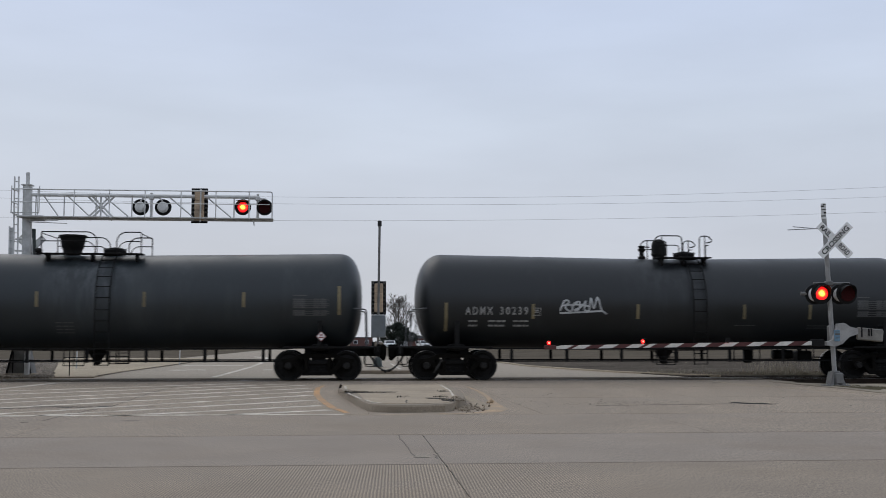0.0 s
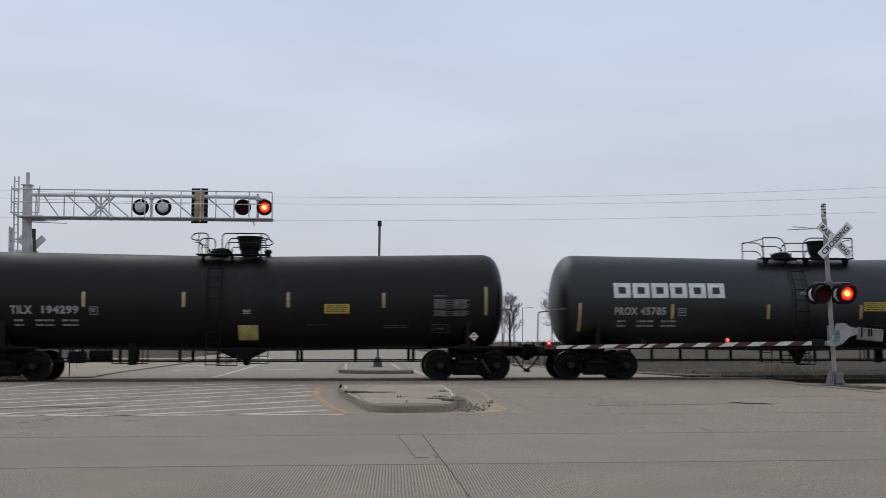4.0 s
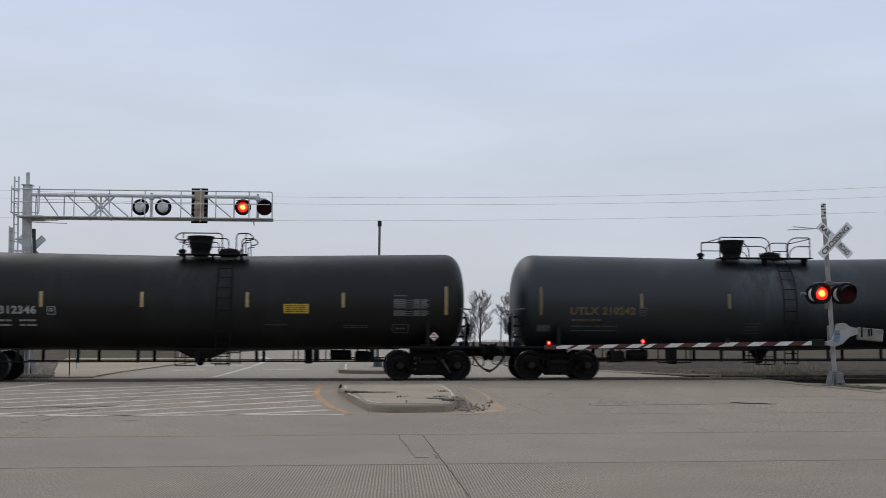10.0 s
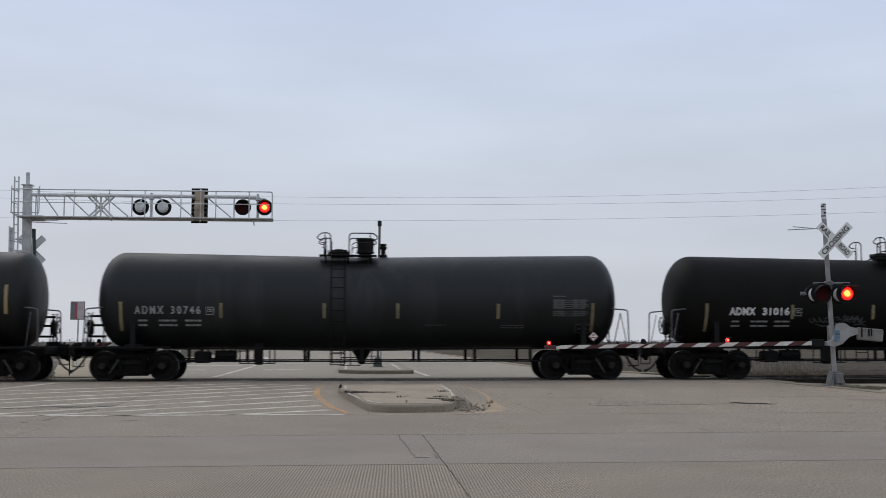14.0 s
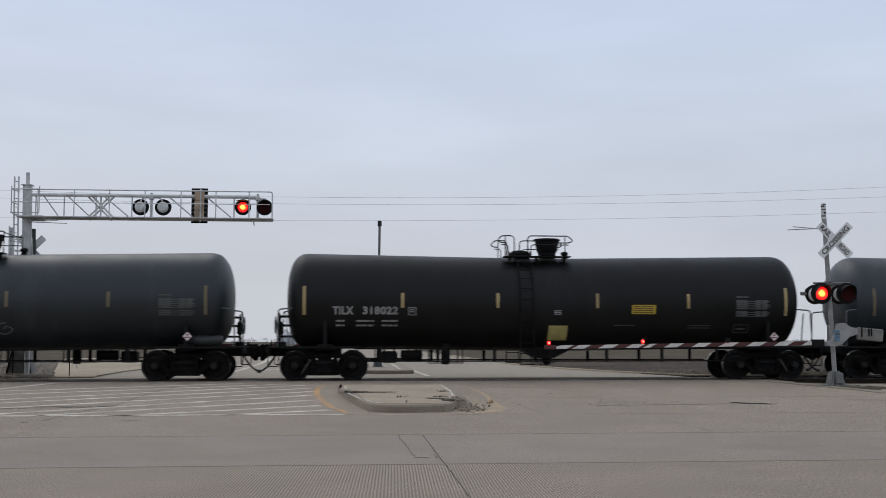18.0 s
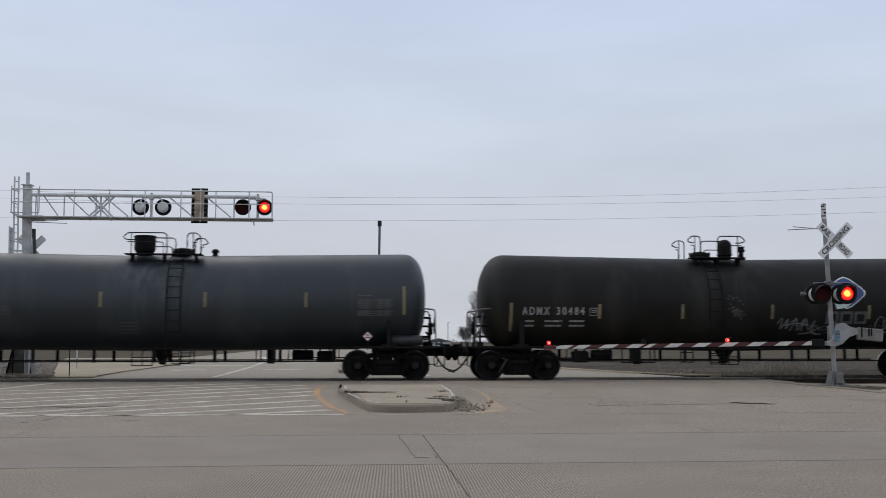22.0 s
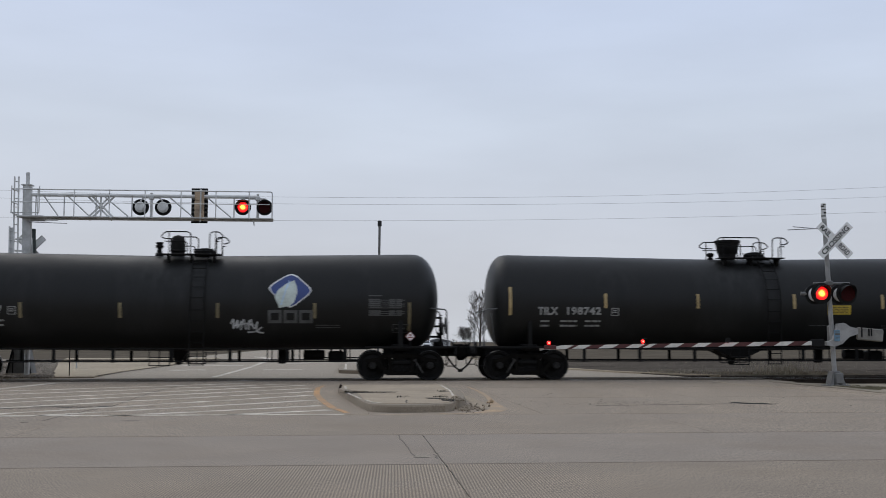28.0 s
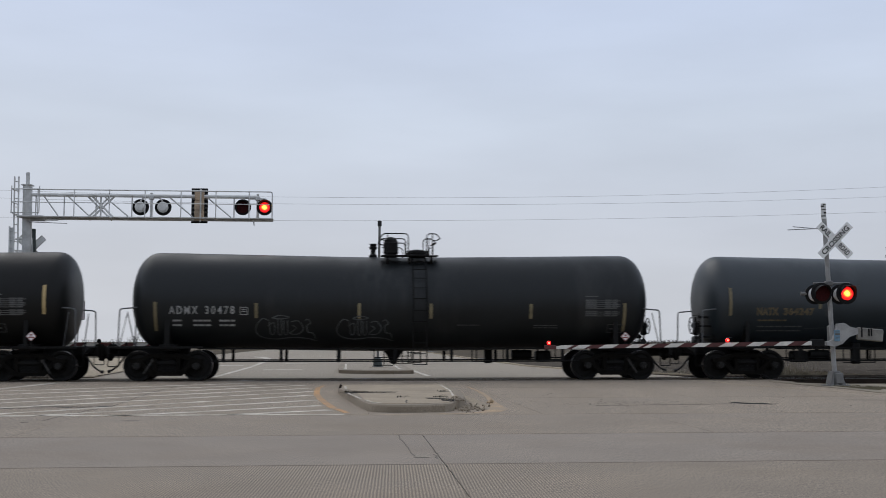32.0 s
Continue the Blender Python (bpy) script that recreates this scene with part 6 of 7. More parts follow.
    if "spill" in extras:
        for u, w, lo, hi in extras["spill"]:
            d = hi - lo
            pts = [(0.0, 0.0), (w * 0.3, d * 0.12), (w * 0.45, d * 0.5), (w * 0.7, d * 0.85), (w * 0.6, d), (-w * 0.3, d), (-w * 0.2, d * 0.5), (-w * 0.15, d * 0.15)]
            put("spill_streak", fill(pts, 14), u, lo, DUST, "pale dusty spill streak", 0.014)


DUST = material("pale_dust_streak", (0.055, 0.060, 0.063), 0.6, 0, 0.4, 2, 20, 0.03)

CARS = [
    (10.19, "A", 1, "ADMX 30239", "dull", {"paint": TANK_SLATE, "at": 1.55, "tape": (3.67, 6.99, 10.43, 12.58), "tag": [(4.5, 2.03, 1.5, 0.58, "blurred", 0, 0.055)]}),
    (-7.90, "U", 0, "UTLX 205629", "tan", {}),
    (-26.04, "T", 0, "TILX 196934", "dull", {}),
    (-44.20, "P", 1, "PROX 45785", "dull", {"block": 1, "yellow": 1, "nolow": 1}),
    (-62.30, "T", 0, "TILX 194299", "dull", {}),
    (-80.35, "T", 0, "CTCX 736657", "white", {}),
    (-98.37, "U", 0, "UTLX 209844", "tan", {}),
    (-116.46, "U", 0, "UTLX 208799", "tan", {}),
    (-134.46, "U", 0, "UTLX 210242", "tan", {}),
    (-152.49, "T", 1, "TILX 312346", "dull", {"paint": TANK_CHARCOAL, "nolow": 1}),
    (-170.64, "U", 1, "UTLX 211150", "tan", {"paint": TANK_BLUE, "spill": [(8.36, 0.12, 1.95, 2.95)]}),
    (-188.67, "A", 0, "ADMX 31016", "white", {"can": 1, "at": 1.68, "leaf": 1, "tag": [(7.72, 1.72, 1.0, 1.22, "looped", 0, 0.055), (4.3, 1.68, 1.1, 0.34, "coiled", 1, 0.03), (5.4, 1.72, 0.8, 0.34, "spiked", 1, 0.03), (10.6, 1.3, 1.45, 0.42, "bubble", 1, 0.03)]}),
    (-206.78, "A", 0, "ADMX 30746", "dull", {"paint": TANK_WORN, "can": 1, "at": 1.36, "tape": (3.93, 7.05, 9.30, 12.42)}),
    (-224.95, "T", 1, "TILX 198899", "dull", {"paint": TANK_CHARCOAL, "nolow": 1}),
    (-242.92, "U", 1, "UTLX 211688", "tan", {"paint": TANK_BLUE, "spill": [(10.55, 0.26, 1.5, 3.15), (8.2, 0.3, 2.9, 3.5)]}),
    (-260.91, "T", 0, "TILX 318022", "dull", {}),
    (-279.05, "U", 1, "UTLX 210042", "tan", {"spill": [(8.35, 0.3, 1.5, 3.4)], "tag": [(3.75, 1.44, 2.3, 0.62, "jagged", 2, 0.036), (8.45, 1.26, 1.6, 0.56, "coiled", 2, 0.03)]}),
    (-297.09, "N", 1, "NATX 364409", "tan", {}),
    (-315.20, "A", 0, "ADMX 30484", "dull", {"paint": TANK_DUSTY, "leaf": 1, "dark": 1, "tag": [(9.5, 1.42, 1.5, 0.58, "spiked", 2, 0.04), (10.5, 1.44, 1.0, 0.3, "coiled", 1, 0.03), (12.75, 1.45, 1.2, 0.62, "bubble", 2, 0.03), (7.85, 1.8, 0.55, 0.9, "speckled", 1, 0.035)]}),
    (-333.32, "N", 1, "NATX 364319", "tan", {}),
    (-351.45, "A", 0, "TCBX 194156", "white", {"can": 1, "tape": (3.72, 6.5, 9.24, 11.98), "tag": [(3.75, 1.5, 1.2, 0.5, "coiled", 1, 0.035), (7.75, 1.75, 1.4, 0.98, "speckled", 1, 0.04)]}),
    (-369.56, "T", 0, "TILX 194840", "dull", {}),
    (-387.69, "C", 1, "CITX 220139", "white", {"yellow": 1, "nolow": 1, "tag": [(3.75, 1.42, 1.2, 0.56, "wild", 2, 0.045), (5.85, 1.60, 1.3, 0.44, "wild", 2, 0.055), (7.35, 1.34, 1.15, 0.58, "wild", 2, 0.05), (7.9, 1.26, 0.6, 0.6, "coiled", 2, 0.045), (11.4, 1.33, 1.0, 0.6, "coiled", 2, 0.045), (11.95, 1.85, 0.55, 0.34, "arched", 2, 0.05)]}),
    (-405.89, "T", 1, "TILX 198742", "dull", {"paint": TANK_CHARCOAL, "nolow": 1}),
    (-423.85, "A", 1, "ADMX 30457", "dull", {"paint": TANK_CHARCOAL, "at": 1.26, "tape": (3.75, 6.67, 9.57, 12.5), "leaf": 1, "dark": 1, "tag": [(9.95, 1.46, 1.0, 0.46, "spiked", 0, 0.045)]}),
    (-441.94, "U", 0, "UTLX 206955", "tan", {}),
    (-459.94, "N", 0, "NATX 364247", "tan", {"tag": [(9.35, 1.62, 3.1, 0.6, "arched", 1, 0.03), (3.2, 1.62, 3.7, 0.34, "trailing", 1, 0.02)]}),
    (-478.17, "A", 1, "ADMX 30478", "dull", {"paint": TANK_WORN, "at": 1.36, "tape": (3.97, 7.1, 9.31, 12.43), "tag": [(3.95, 1.22, 1.85, 0.78, "bubble", 1, 0.032), (6.42, 1.22, 1.75, 0.76, "bubble", 1, 0.032)]}),
    (-496.25, "T", 0, "TILX 194655", "dull", {}),
]

CAN_HOUSING = Geo().lathe([(-0.1, 0.2), (0.10, 0.21), (0.12, 0.29), (0.17, 0.29), (0.19, 0.26), (0.52, 0.27), (0.53, 0.30), (0.57, 0.30), (0.58, 0.26), (0.60, 0.05)], (0.10, 0, MID_Z + TANK_R), "z", 28).mesh("valve_housing", STEEL)
FIRST, TRAIN = {}, []
for x, kind, turned, words, ink, extras in CARS:
    if kind not in FIRST:
        FIRST[kind] = car = tank_car(kind)
    else:
        car = copy_thing(FIRST[kind], pose(0, 0, 0))
    TRAIN.append((car, x, turned))
for i, ((car, x, turned), spec) in enumerate(zip(TRAIN, CARS)):
    letter_car(car, spec[1], turned, spec[3], spec[4], spec[5], 100 + i * 13)
    say = SAY[spec[1]]
    if "paint" in spec[5]:
        for ob in car.children:
            if ob.name.split(".")[0] == "tank":
                ob.material_slots[0].link = "OBJECT"
                ob.material_slots[0].material = spec[5]["paint"]
    if turned and spec[1] == "U":
        # these stand a little further from the brake end
        for ob in car.children:
            if ob.name.split(".")[0] in ("valve_housing", "manway", "relief_valve", "safety_rail", "cross_rail", "walkway", "walkway_bracket", "ladder"):
                ob.location.x += 0.2
    if "can" in spec[5]:
        for ob in car.children:
            if ob.name.split(".")[0] == "valve_housing":
                ob.data = CAN_HOUSING
    if "leaf" in spec[5]:
        tagged(car, "matt black railway tank car with a blue diamond leaf logo")
    elif "tag" in spec[5]:
        tagged(car, say.split(" with ")[0] + " with spray-painted scrawls on its side")
    elif "spill" in spec[5]:
        tagged(car, "dusty grey railway tank car with pale spill streaks")

# ---------------------------------------------------------------- crossing signals
BLINK_COVERS = []


def flasher(parent, x, y, z, phase, facing=-1, plate=0.29, lens=0.185):
    """A flashing lamp: black round plate, housing, hood, steadily glowing lens and an added cover that blinks it.
    facing -1 looks at the near road.
    """
    f = facing
    disc = Geo().lathe([(-0.012, plate - 0.01), (-0.008, plate), (0.008, plate), (0.012, plate - 0.01)][:: 1], (0, 0, 0), "y", 32)
    lamp = part("flasher", disc, BLACK_PLATE, parent, "round black backplate lamp", m=pose(x, y, z))
    wide = lens + 0.03 if f < 0 else lens + 0.005
    back = Geo().lathe([(-f * 0.02, wide), (-f * 0.10, wide), (-f * 0.17, wide - 0.06), (-f * 0.18, 0.03)], (0, 0, 0), "y", 24)
    part("lamp_case", back, ALU if f > 0 else BLACK_PLATE, lamp)
    part("lens", Geo().lathe([(f * 0.014, lens), (f * 0.03, lens * 0.95), (f * 0.04, lens * 0.5), (f * 0.042, 0.01)], (0, 0, 0), "y", 24), LAMP_RED if phase is not None else LENS_OFF, lamp, "lit red lens" if phase is not None else "")
    # hood over the upper part
    hood = Geo()
    n = 18
    vs = []
    for d, r in ((0.0, lens + 0.035), (f * 0.30, lens + 0.03), (f * 0.30, lens + 0.024), (0.0, lens + 0.029)):
        for i in range(n + 1):
            a = radians(-25 + 230 * i / n)
            reach = d * (0.35 + 0.65 * max(0, math.sin(a))) if d else 0
            vs.append((r * math.cos(a), f * 0.012 + reach, r * math.sin(a)))
    fs = [(b * (n + 1) + i, b * (n + 1) + i + 1, ((b + 1) % 4) * (n + 1) + i + 1, ((b + 1) % 4) * (n + 1) + i) for b in range(4) for i in range(n)]
    part("hood", hood.add(vs, fs), BLACK_PLATE, lamp)
    if phase is not None:
        # made-up hinged cover: the lens always glows, this hides it between flashes
        hinge = (0, f * 0.066, lens * 1.17)
        sh = part("shutter", Geo().lathe([(-0.002, lens * 1.17), (0.002, lens * 1.17)], (0, 0, -lens * 1.17), "y", 24), LENS_OFF, lamp, "added dark red disc that covers the always-lit lens", m=pose(*hinge))
        BLINK_COVERS.append((sh, hinge, phase, f, 0.0))
    return lamp


def crossbuck(parent, x, y, z, lettered=True, tilt=0.0, wide=0.23):
    """Two crossed boards with rounded ends; lettered on the near face."""
    for ang, words in ((-45 + tilt, ("RAIL", "ROAD")), (45 + tilt, ("CROSSING",))):
        dy = 0.0 if ang < 0 else -0.022
        board = part("crossbuck_blade", Geo().box((0, 0, 0), (1.22, 0.012, wide), 0.004), SIGN_WHITE, parent, "white lettered crossbuck board" if lettered else "bare metal back of a crossbuck board", m=pose(x, y + dy, z) @ Matrix.Rotation(radians(-ang), 4, "Y"))
        if not lettered:
            for dz in (-wide / 2 + 0.015, wide / 2 - 0.015):
                part("edge_rail", Geo().box((0, -0.012, dz), (1.22, 0.016, 0.03), 0.004), GALV, board)
        if lettered:
            for word, u in zip(words, ((-0.53, 0.17) if len(words) == 2 else (-0.52,))):
                width = 0.36 if len(words) == 2 else 1.04
                uv, fs = text_geo(word, width, 0.15, 0.03)
                gz = Geo().add([(u + a, -0.009, b - 0.075) for a, b in uv], fs)
                part("letters", gz, SIGN_BLACK, board, "black letters")


def gate_arm(parent, x0, x1, y, z0, z1, lamps, n=16, cuts=None):
    """A tapering striped arm of slanted red and white pieces."""
    arm = part("gate_arm", Geo().box(((x0 + x1) / 2, y + 0.02, (z0 + z1) / 2 - 0.0), (abs(x1 - x0), 0.02, 0.06), 0.005, Matrix.Rotation(-math.atan2(z1 - z0, x1 - x0), 3, "Y") if x1 > x0 else Matrix.Rotation(-math.atan2(z0 - z1, x0 - x1), 3, "Y")), GATE_WHITE, parent, "long striped gate arm")
    ends = [i / n for i in range(n + 1)] if cuts is None else [(c - x0) / (x1 - x0) for c in cuts]
    for i, (a, b) in enumerate(zip(ends, ends[1:])):
        h0, h1 = 0.058 - 0.010 * a, 0.058 - 0.010 * b
        sl = 0.10
        xa, xb = x0 + (x1 - x0) * a, x0 + (x1 - x0) * b
        za, zb = z0 + (z1 - z0) * a, z0 + (z1 - z0) * b
        gz = Geo().prism([(xa - sl, za - h0), (xb - sl, zb - h1), (xb + sl, zb + h1), (xa + sl, za + h0)], y - 0.022, y + 0.004)
        part("stripe", gz, GATE_RED if i % 2 else GATE_WHITE, arm)
    for x, phase in lamps:
        k = (x - x0) / (x1 - x0)
        z = z0 + (z1 - z0) * k + 0.06
        lamp = part("arm_lamp", Geo().box((0, 0.02, 0.0), (0.07, 0.08, 0.05), 0.01), BLACK_PLATE, parent, "small red gate lamp", m=pose(x, y, z))
        part("lens", Geo().lathe([(-0.02, 0.055), (-0.055, 0.05), (-0.065, 0.02), (-0.067, 0.005)], (0, 0, 0.055), "y", 14), LAMP_SMALL, lamp)
        part("lamp_spot", Geo().lathe([(-0.066, 0.026), (-0.069, 0.02), (-0.070, 0.004)], (0, 0, 0.055), "y", 10), LAMP_SPOT, lamp)
        if phase is not None:
            # added black cover hides the steadily glowing gate lamp while it is off
            sh = part("shutter", Geo().lathe([(-0.002, 0.074), (0.002, 0.074)], (0, 0, -0.074), "y", 14), BLACK_PLATE, lamp, m=pose(0, -0.074, 0.129))
            BLINK_COVERS.append((sh, (0, -0.074, 0.129), phase, -1, 0.055))
    return arm


# near gate mast with crossbuck, lamps and lowered arm
MX, MY = 13.0, 28.05
mast = thing("crossing_gate", "aluminium crossing gate mast with crossbuck and lowered striped arm", "crossing gate", pose(MX, MY, 0))
pole = Geo().tube([(0.02, 0, 0.3), (-0.06, 0, 2.4), (-0.16, 0, 4.94)], 0.062, 16)
part("mast_pole", pole, MAST_POLE, mast, "grey aluminium mast")
part("pole_top", Geo().lathe([(0, 0.068), (0.42, 0.068), (0.43, 0.02)], (-0.155, 0, 4.54), "z", 14), ALU, mast, "pale worn pole top")
for z, a0, a1, hh in ((4.60, 180, 300, 0.03), (4.68, 250, 330, 0.05), (4.78, 200, 340, 0.02), (4.86, 180, 270, 0.04), (4.92, 240, 350, 0.02)):
    gz = Geo()
    ps = arc_points((-0.155, 0, z), 0.070, a0, a1, 8, "xy")
    gz.add([tuple(p) for p in ps] + [(p.x, p.y, p.z + hh) for p in ps], [(k, k + 1, k + 10, k + 9) for k in range(8)])
    part("tape_scrap", gz, BLACK_PLATE, mast, "torn dark tape")
base = Geo().box((0.075, -0.10, 0.22), (0.23, 0.16, 0.30), 0.03).box((0.03, 0, 0.385), (0.20, 0.2, 0.05), 0.015)
base.prism([(-0.19, 0.03), (-0.08, 0.03), (-0.055, 0.39), (-0.10, 0.39)], -0.16, 0.14).prism([(0.15, 0.03), (0.27, 0.03), (0.19, 0.20), (0.15, 0.20)], -0.16, 0.14)
base.prism([(-0.02, 0.03), (0.06, 0.03), (0.02, 0.10), (-0.02, 0.10)], -0.15, 0.0).box((0.02, 0.08, 0.2), (0.26, 0.12, 0.36), 0.02)
part("mast_base", base, MAST_GREY, mast, "cast base of the mast")
# dark box fills the gap next to the casting in place of its shade
part("base_recess", Geo().box((-0.055, -0.06, 0.2), (0.05, 0.12, 0.34), 0.01), GREEN_IRON, mast, "dark filler for the shaded gap beside the foot casting")
part("base_plate", Geo().box((0.03, 0, 0.02), (0.62, 0.45, 0.05), 0.01), MAST_GREY, mast)
for bx in (-0.24, 0.30):
    part("anchor_bolt", Geo().lathe([(0.04, 0.02), (0.085, 0.02), (0.095, 0.012)], (bx, -0.16, 0), "z", 8), MAST_GREY, mast)
crossbuck(mast, 0.10, -0.09, 3.95, True, 0)
part("lamp_bar", Geo().tube([(-0.5, 0, 2.78), (0.52, 0, 2.78)], 0.03, 8).box((-0.07, 0, 2.78), (0.2, 0.18, 0.14), 0.03).tube([(-0.34, 0, 2.78), (-0.34, 0, 2.6)], 0.028, 8).tube([(0.36, 0, 2.78), (0.36, 0, 2.6)], 0.028, 8), MAST_GREY, mast, "cross bar that carries the lamps")
flasher(mast, -0.34, -0.12, 2.5, 0)
flasher(mast, 0.37, -0.12, 2.5, 1)
flasher(mast, -0.41, 0.14, 2.48, None, 1, 0.27)
flasher(mast, 0.29, 0.14, 2.48, None, 1, 0.27)
part("lamp_bell", Geo().lathe([(0, 0.05), (0.12, 0.05), (0.16, 0.02)], (-0.82, 0.1, 2.5), "x", 12), MAST_GREY, mast)
part("gate_mechanism", Geo().prism([(-0.26, 1.10), (-0.02, 1.07), (0.18, 1.14), (0.36, 1.32), (0.62, 1.40), (0.62, 1.55), (0.40, 1.60), (0.26, 1.70), (0.06, 1.68), (-0.02, 1.40), (-0.08, 1.24), (-0.26, 1.20)], -0.20, -0.06), MAST_PALE, mast, "cast grey arm bracket")
part("mechanism_box", Geo().box((0.08, 0.10, 1.40), (0.30, 0.28, 0.48), 0.04), MAST_GREY, mast)
part("counterweight", Geo().box((0.97, -0.14, 1.39), (0.74, 0.10, 0.34), 0.03, Matrix.Rotation(radians(5), 3, "Y")), MAST_WEIGHT, mast, "grey counterweight of the arm")
part("counterweight_bar", Geo().box((0.72, -0.2, 1.46), (0.03, 0.03, 0.28)).box((0.92, -0.2, 1.45), (0.03, 0.03, 0.2)).box((0.99, -0.2, 1.45), (0.03, 0.03, 0.2)), BLACK_PLATE, mast)
part("notice", Geo().box((0.02, -0.215, 1.36), (0.16, 0.012, 0.3), 0.003), BLUE_TAG, mast, "small blue-grey notice")
part("notice_print", Geo().box((0.03, -0.223, 1.46), (0.13, 0.004, 0.02)).box((0.03, -0.223, 1.40), (0.13, 0.004, 0.05)).box((0.03, -0.223, 1.30), (0.11, 0.004, 0.02)), DIM_MARK, mast)
part("arm_clamp", Geo().box((-0.5, -0.14, 1.16), (0.36, 0.12, 0.2), 0.02), BLACK_PLATE, mast)
part("antenna_rods", Geo().tube([(-0.2, 0, 4.28), (-1.22, -0.1, 4.22)], 0.012, 6).tube([(-0.2, 0, 4.26), (-0.95, 0.2, 4.34)], 0.012, 6), WIRE, mast)
# ends of the red and white pieces, from the mast to the tip
PIECES = (-0.55, -0.87, -1.262, -1.63, -2.02, -2.387, -2.776, -3.141, -3.527, -3.891, -4.276, -4.638, -5.021, -5.204, -5.327, -5.678, -6.035, -6.415, -6.779, -7.111, -7.247, -7.609)
gate_arm(mast, -0.55, -7.93, -0.16, 1.16, 1.05, ((-7.82, None), (-5.3, 0), (-3.0, 1)), 21, PIECES)
part("tip_cap", Geo().box((-7.78, -0.17, 1.05), (0.32, 0.04, 0.11), 0.01), GATE_RED, mast, "red tip of the gate arm")

# cantilever signal beyond the track
CX, CY = -11.28, 38.1
cant = thing("cantilever_signal", "galvanised cantilever signal structure reaching over the far street", "signal structure", pose(CX, CY, 0))
part("post", Geo().tube([(0.10, 0, 0.3), (0.0, 0, 6.62)], 0.158, 24).box((0.0, 0, 6.64), (0.36, 0.36, 0.04), 0.01), GALV, cant, "thick galvanised post")
part("post_cap", Geo().lathe([(0, 0.065), (0.44, 0.065), (0.46, 0.03)], (0.0, 0, 6.64), "z", 14), GALV, cant)
part("footing", Geo().box((0, 0, 0.02), (0.95, 0.95, 0.2), 0.03), KERB, cant, "low concrete footing")
part("base_skirt", Geo().prism([(-0.42, 0.12), (0.42, 0.12), (0.24, 0.95), (-0.24, 0.95)], -0.30, 0.30).box((0, 0, 0.96), (0.6, 0.6, 0.04), 0.01), MAST_GREY, cant, "dark tapered steel base")
for sx in (-1, 1):
    part("base_rib", Geo().tube([(sx * 0.40, -0.33, 0.12), (sx * 0.22, -0.30, 0.95)], 0.035, 6).box((sx * 0.2, -0.31, 0.5), (0.03, 0.03, 0.72)), STEEL, cant)
part("bottom_chord", Geo().tube([(-0.1, 0, 5.50), (8.5, 0, 5.50)], 0.07, 12).box((4.4, -0.02, 5.52), (8.2, 0.5, 0.03)), GALV, cant)
part("top_chord", Geo().tube([(0.15, 0, 6.31), (7.95, 0, 6.31)], 0.065, 12), ALU, cant)
brk = Geo().tube(bend([(0.0, -0.45, 6.44), (8.44, -0.45, 6.44), (8.49, -0.45, 6.4), (8.49, -0.45, 5.50)], 0.1), 0.022, 8)
brk.tube([(0.0, -0.45, 5.99), (8.4, -0.45, 5.99)], 0.014, 6)
part("handrail", brk, ALU, cant)
for x in (0.49, 1.71, 2.90, 4.11, 5.34, 6.54, 7.69):
    part("rail_post", Geo().tube([(x, -0.45, 5.5), (x, -0.45, 6.44)], 0.02, 6).tube([(x, -0.45, 5.50), (x, 0, 5.50)], 0.018, 6), ALU, cant)
for xa, xb in ((0.56, 1.06), (1.38, 2.12), (2.63, 3.45), (4.87, 5.69), (6.19, 7.01)):
    part("brace", Geo().tube([(xa, 0, 6.27), (xb, 0, 5.58)], 0.026, 6), GALV, cant)
for x in (0.30, 1.26, 2.35, 3.58, 5.80, 7.12):
    part("upright", Geo().tube([(x, 0, 5.50), (x, 0, 6.31)], 0.024, 6), GALV, cant)
cage = Geo()
for z in (6.44, 5.99, 5.62):
    cage.tube(bend([(-0.38, -0.5, z), (0.55, -0.5, z)], 0.1), 0.02, 6).tube([(-0.38, -0.5, z), (-0.38, 0.3, z)], 0.02, 6)
cage.tube([(-0.38, -0.5, 5.6), (-0.38, -0.5, 6.55)], 0.02, 6).tube([(0.55, -0.5, 5.6), (0.55, -0.5, 6.55)], 0.02, 6)
part("platform_rail", cage, GALV, cant)
part("base_plate", Geo().box((0.25, -0.25, 5.5), (0.9, 0.55, 0.05), 0.01).box((0.3, 0, 5.44), (0.7, 0.2, 0.12), 0.02), GALV, cant)
lad = Geo()
for dx in (-0.41, -0.27):
    lad.prism([(dx + 0.055, 2.1), (dx + 0.105, 2.1), (dx + 0.025, 6.92), (dx - 0.025, 6.92)], -0.15, -0.12)
part("ladder", lad, ALU, cant, "galvanised climbing ladder")
rung_mesh = Geo().box((0, 0, 0), (0.16, 0.03, 0.028), 0.006).mesh("rung", GALV)
for i in range(16):
    z = 2.25 + i * 0.30
    part("rung", rung_mesh, GALV, cant, m=pose(-0.34 + (6.92 - z) * 0.0166, -0.135, z))
lad = Geo()
for dx in (-0.53, -0.385):
    lad.prism([(dx + 0.03, 2.16), (dx + 0.08, 2.16), (dx + 0.025, 5.18), (dx - 0.025, 5.18)], -0.13, -0.10)
lad.prism([(-0.49, 2.16), (-0.32, 2.16), (-0.37, 5.14), (-0.54, 5.14)], -0.09, -0.085)
part("ladder_guard", lad, ALU, cant, "hinged metal guard over the lower ladder")
for i in range(10):
    z = 2.3 + i * 0.30
    part("rung", rung_mesh, GALV, cant, m=pose(-0.457 + (5.18 - z) * 0.017, -0.115, z))
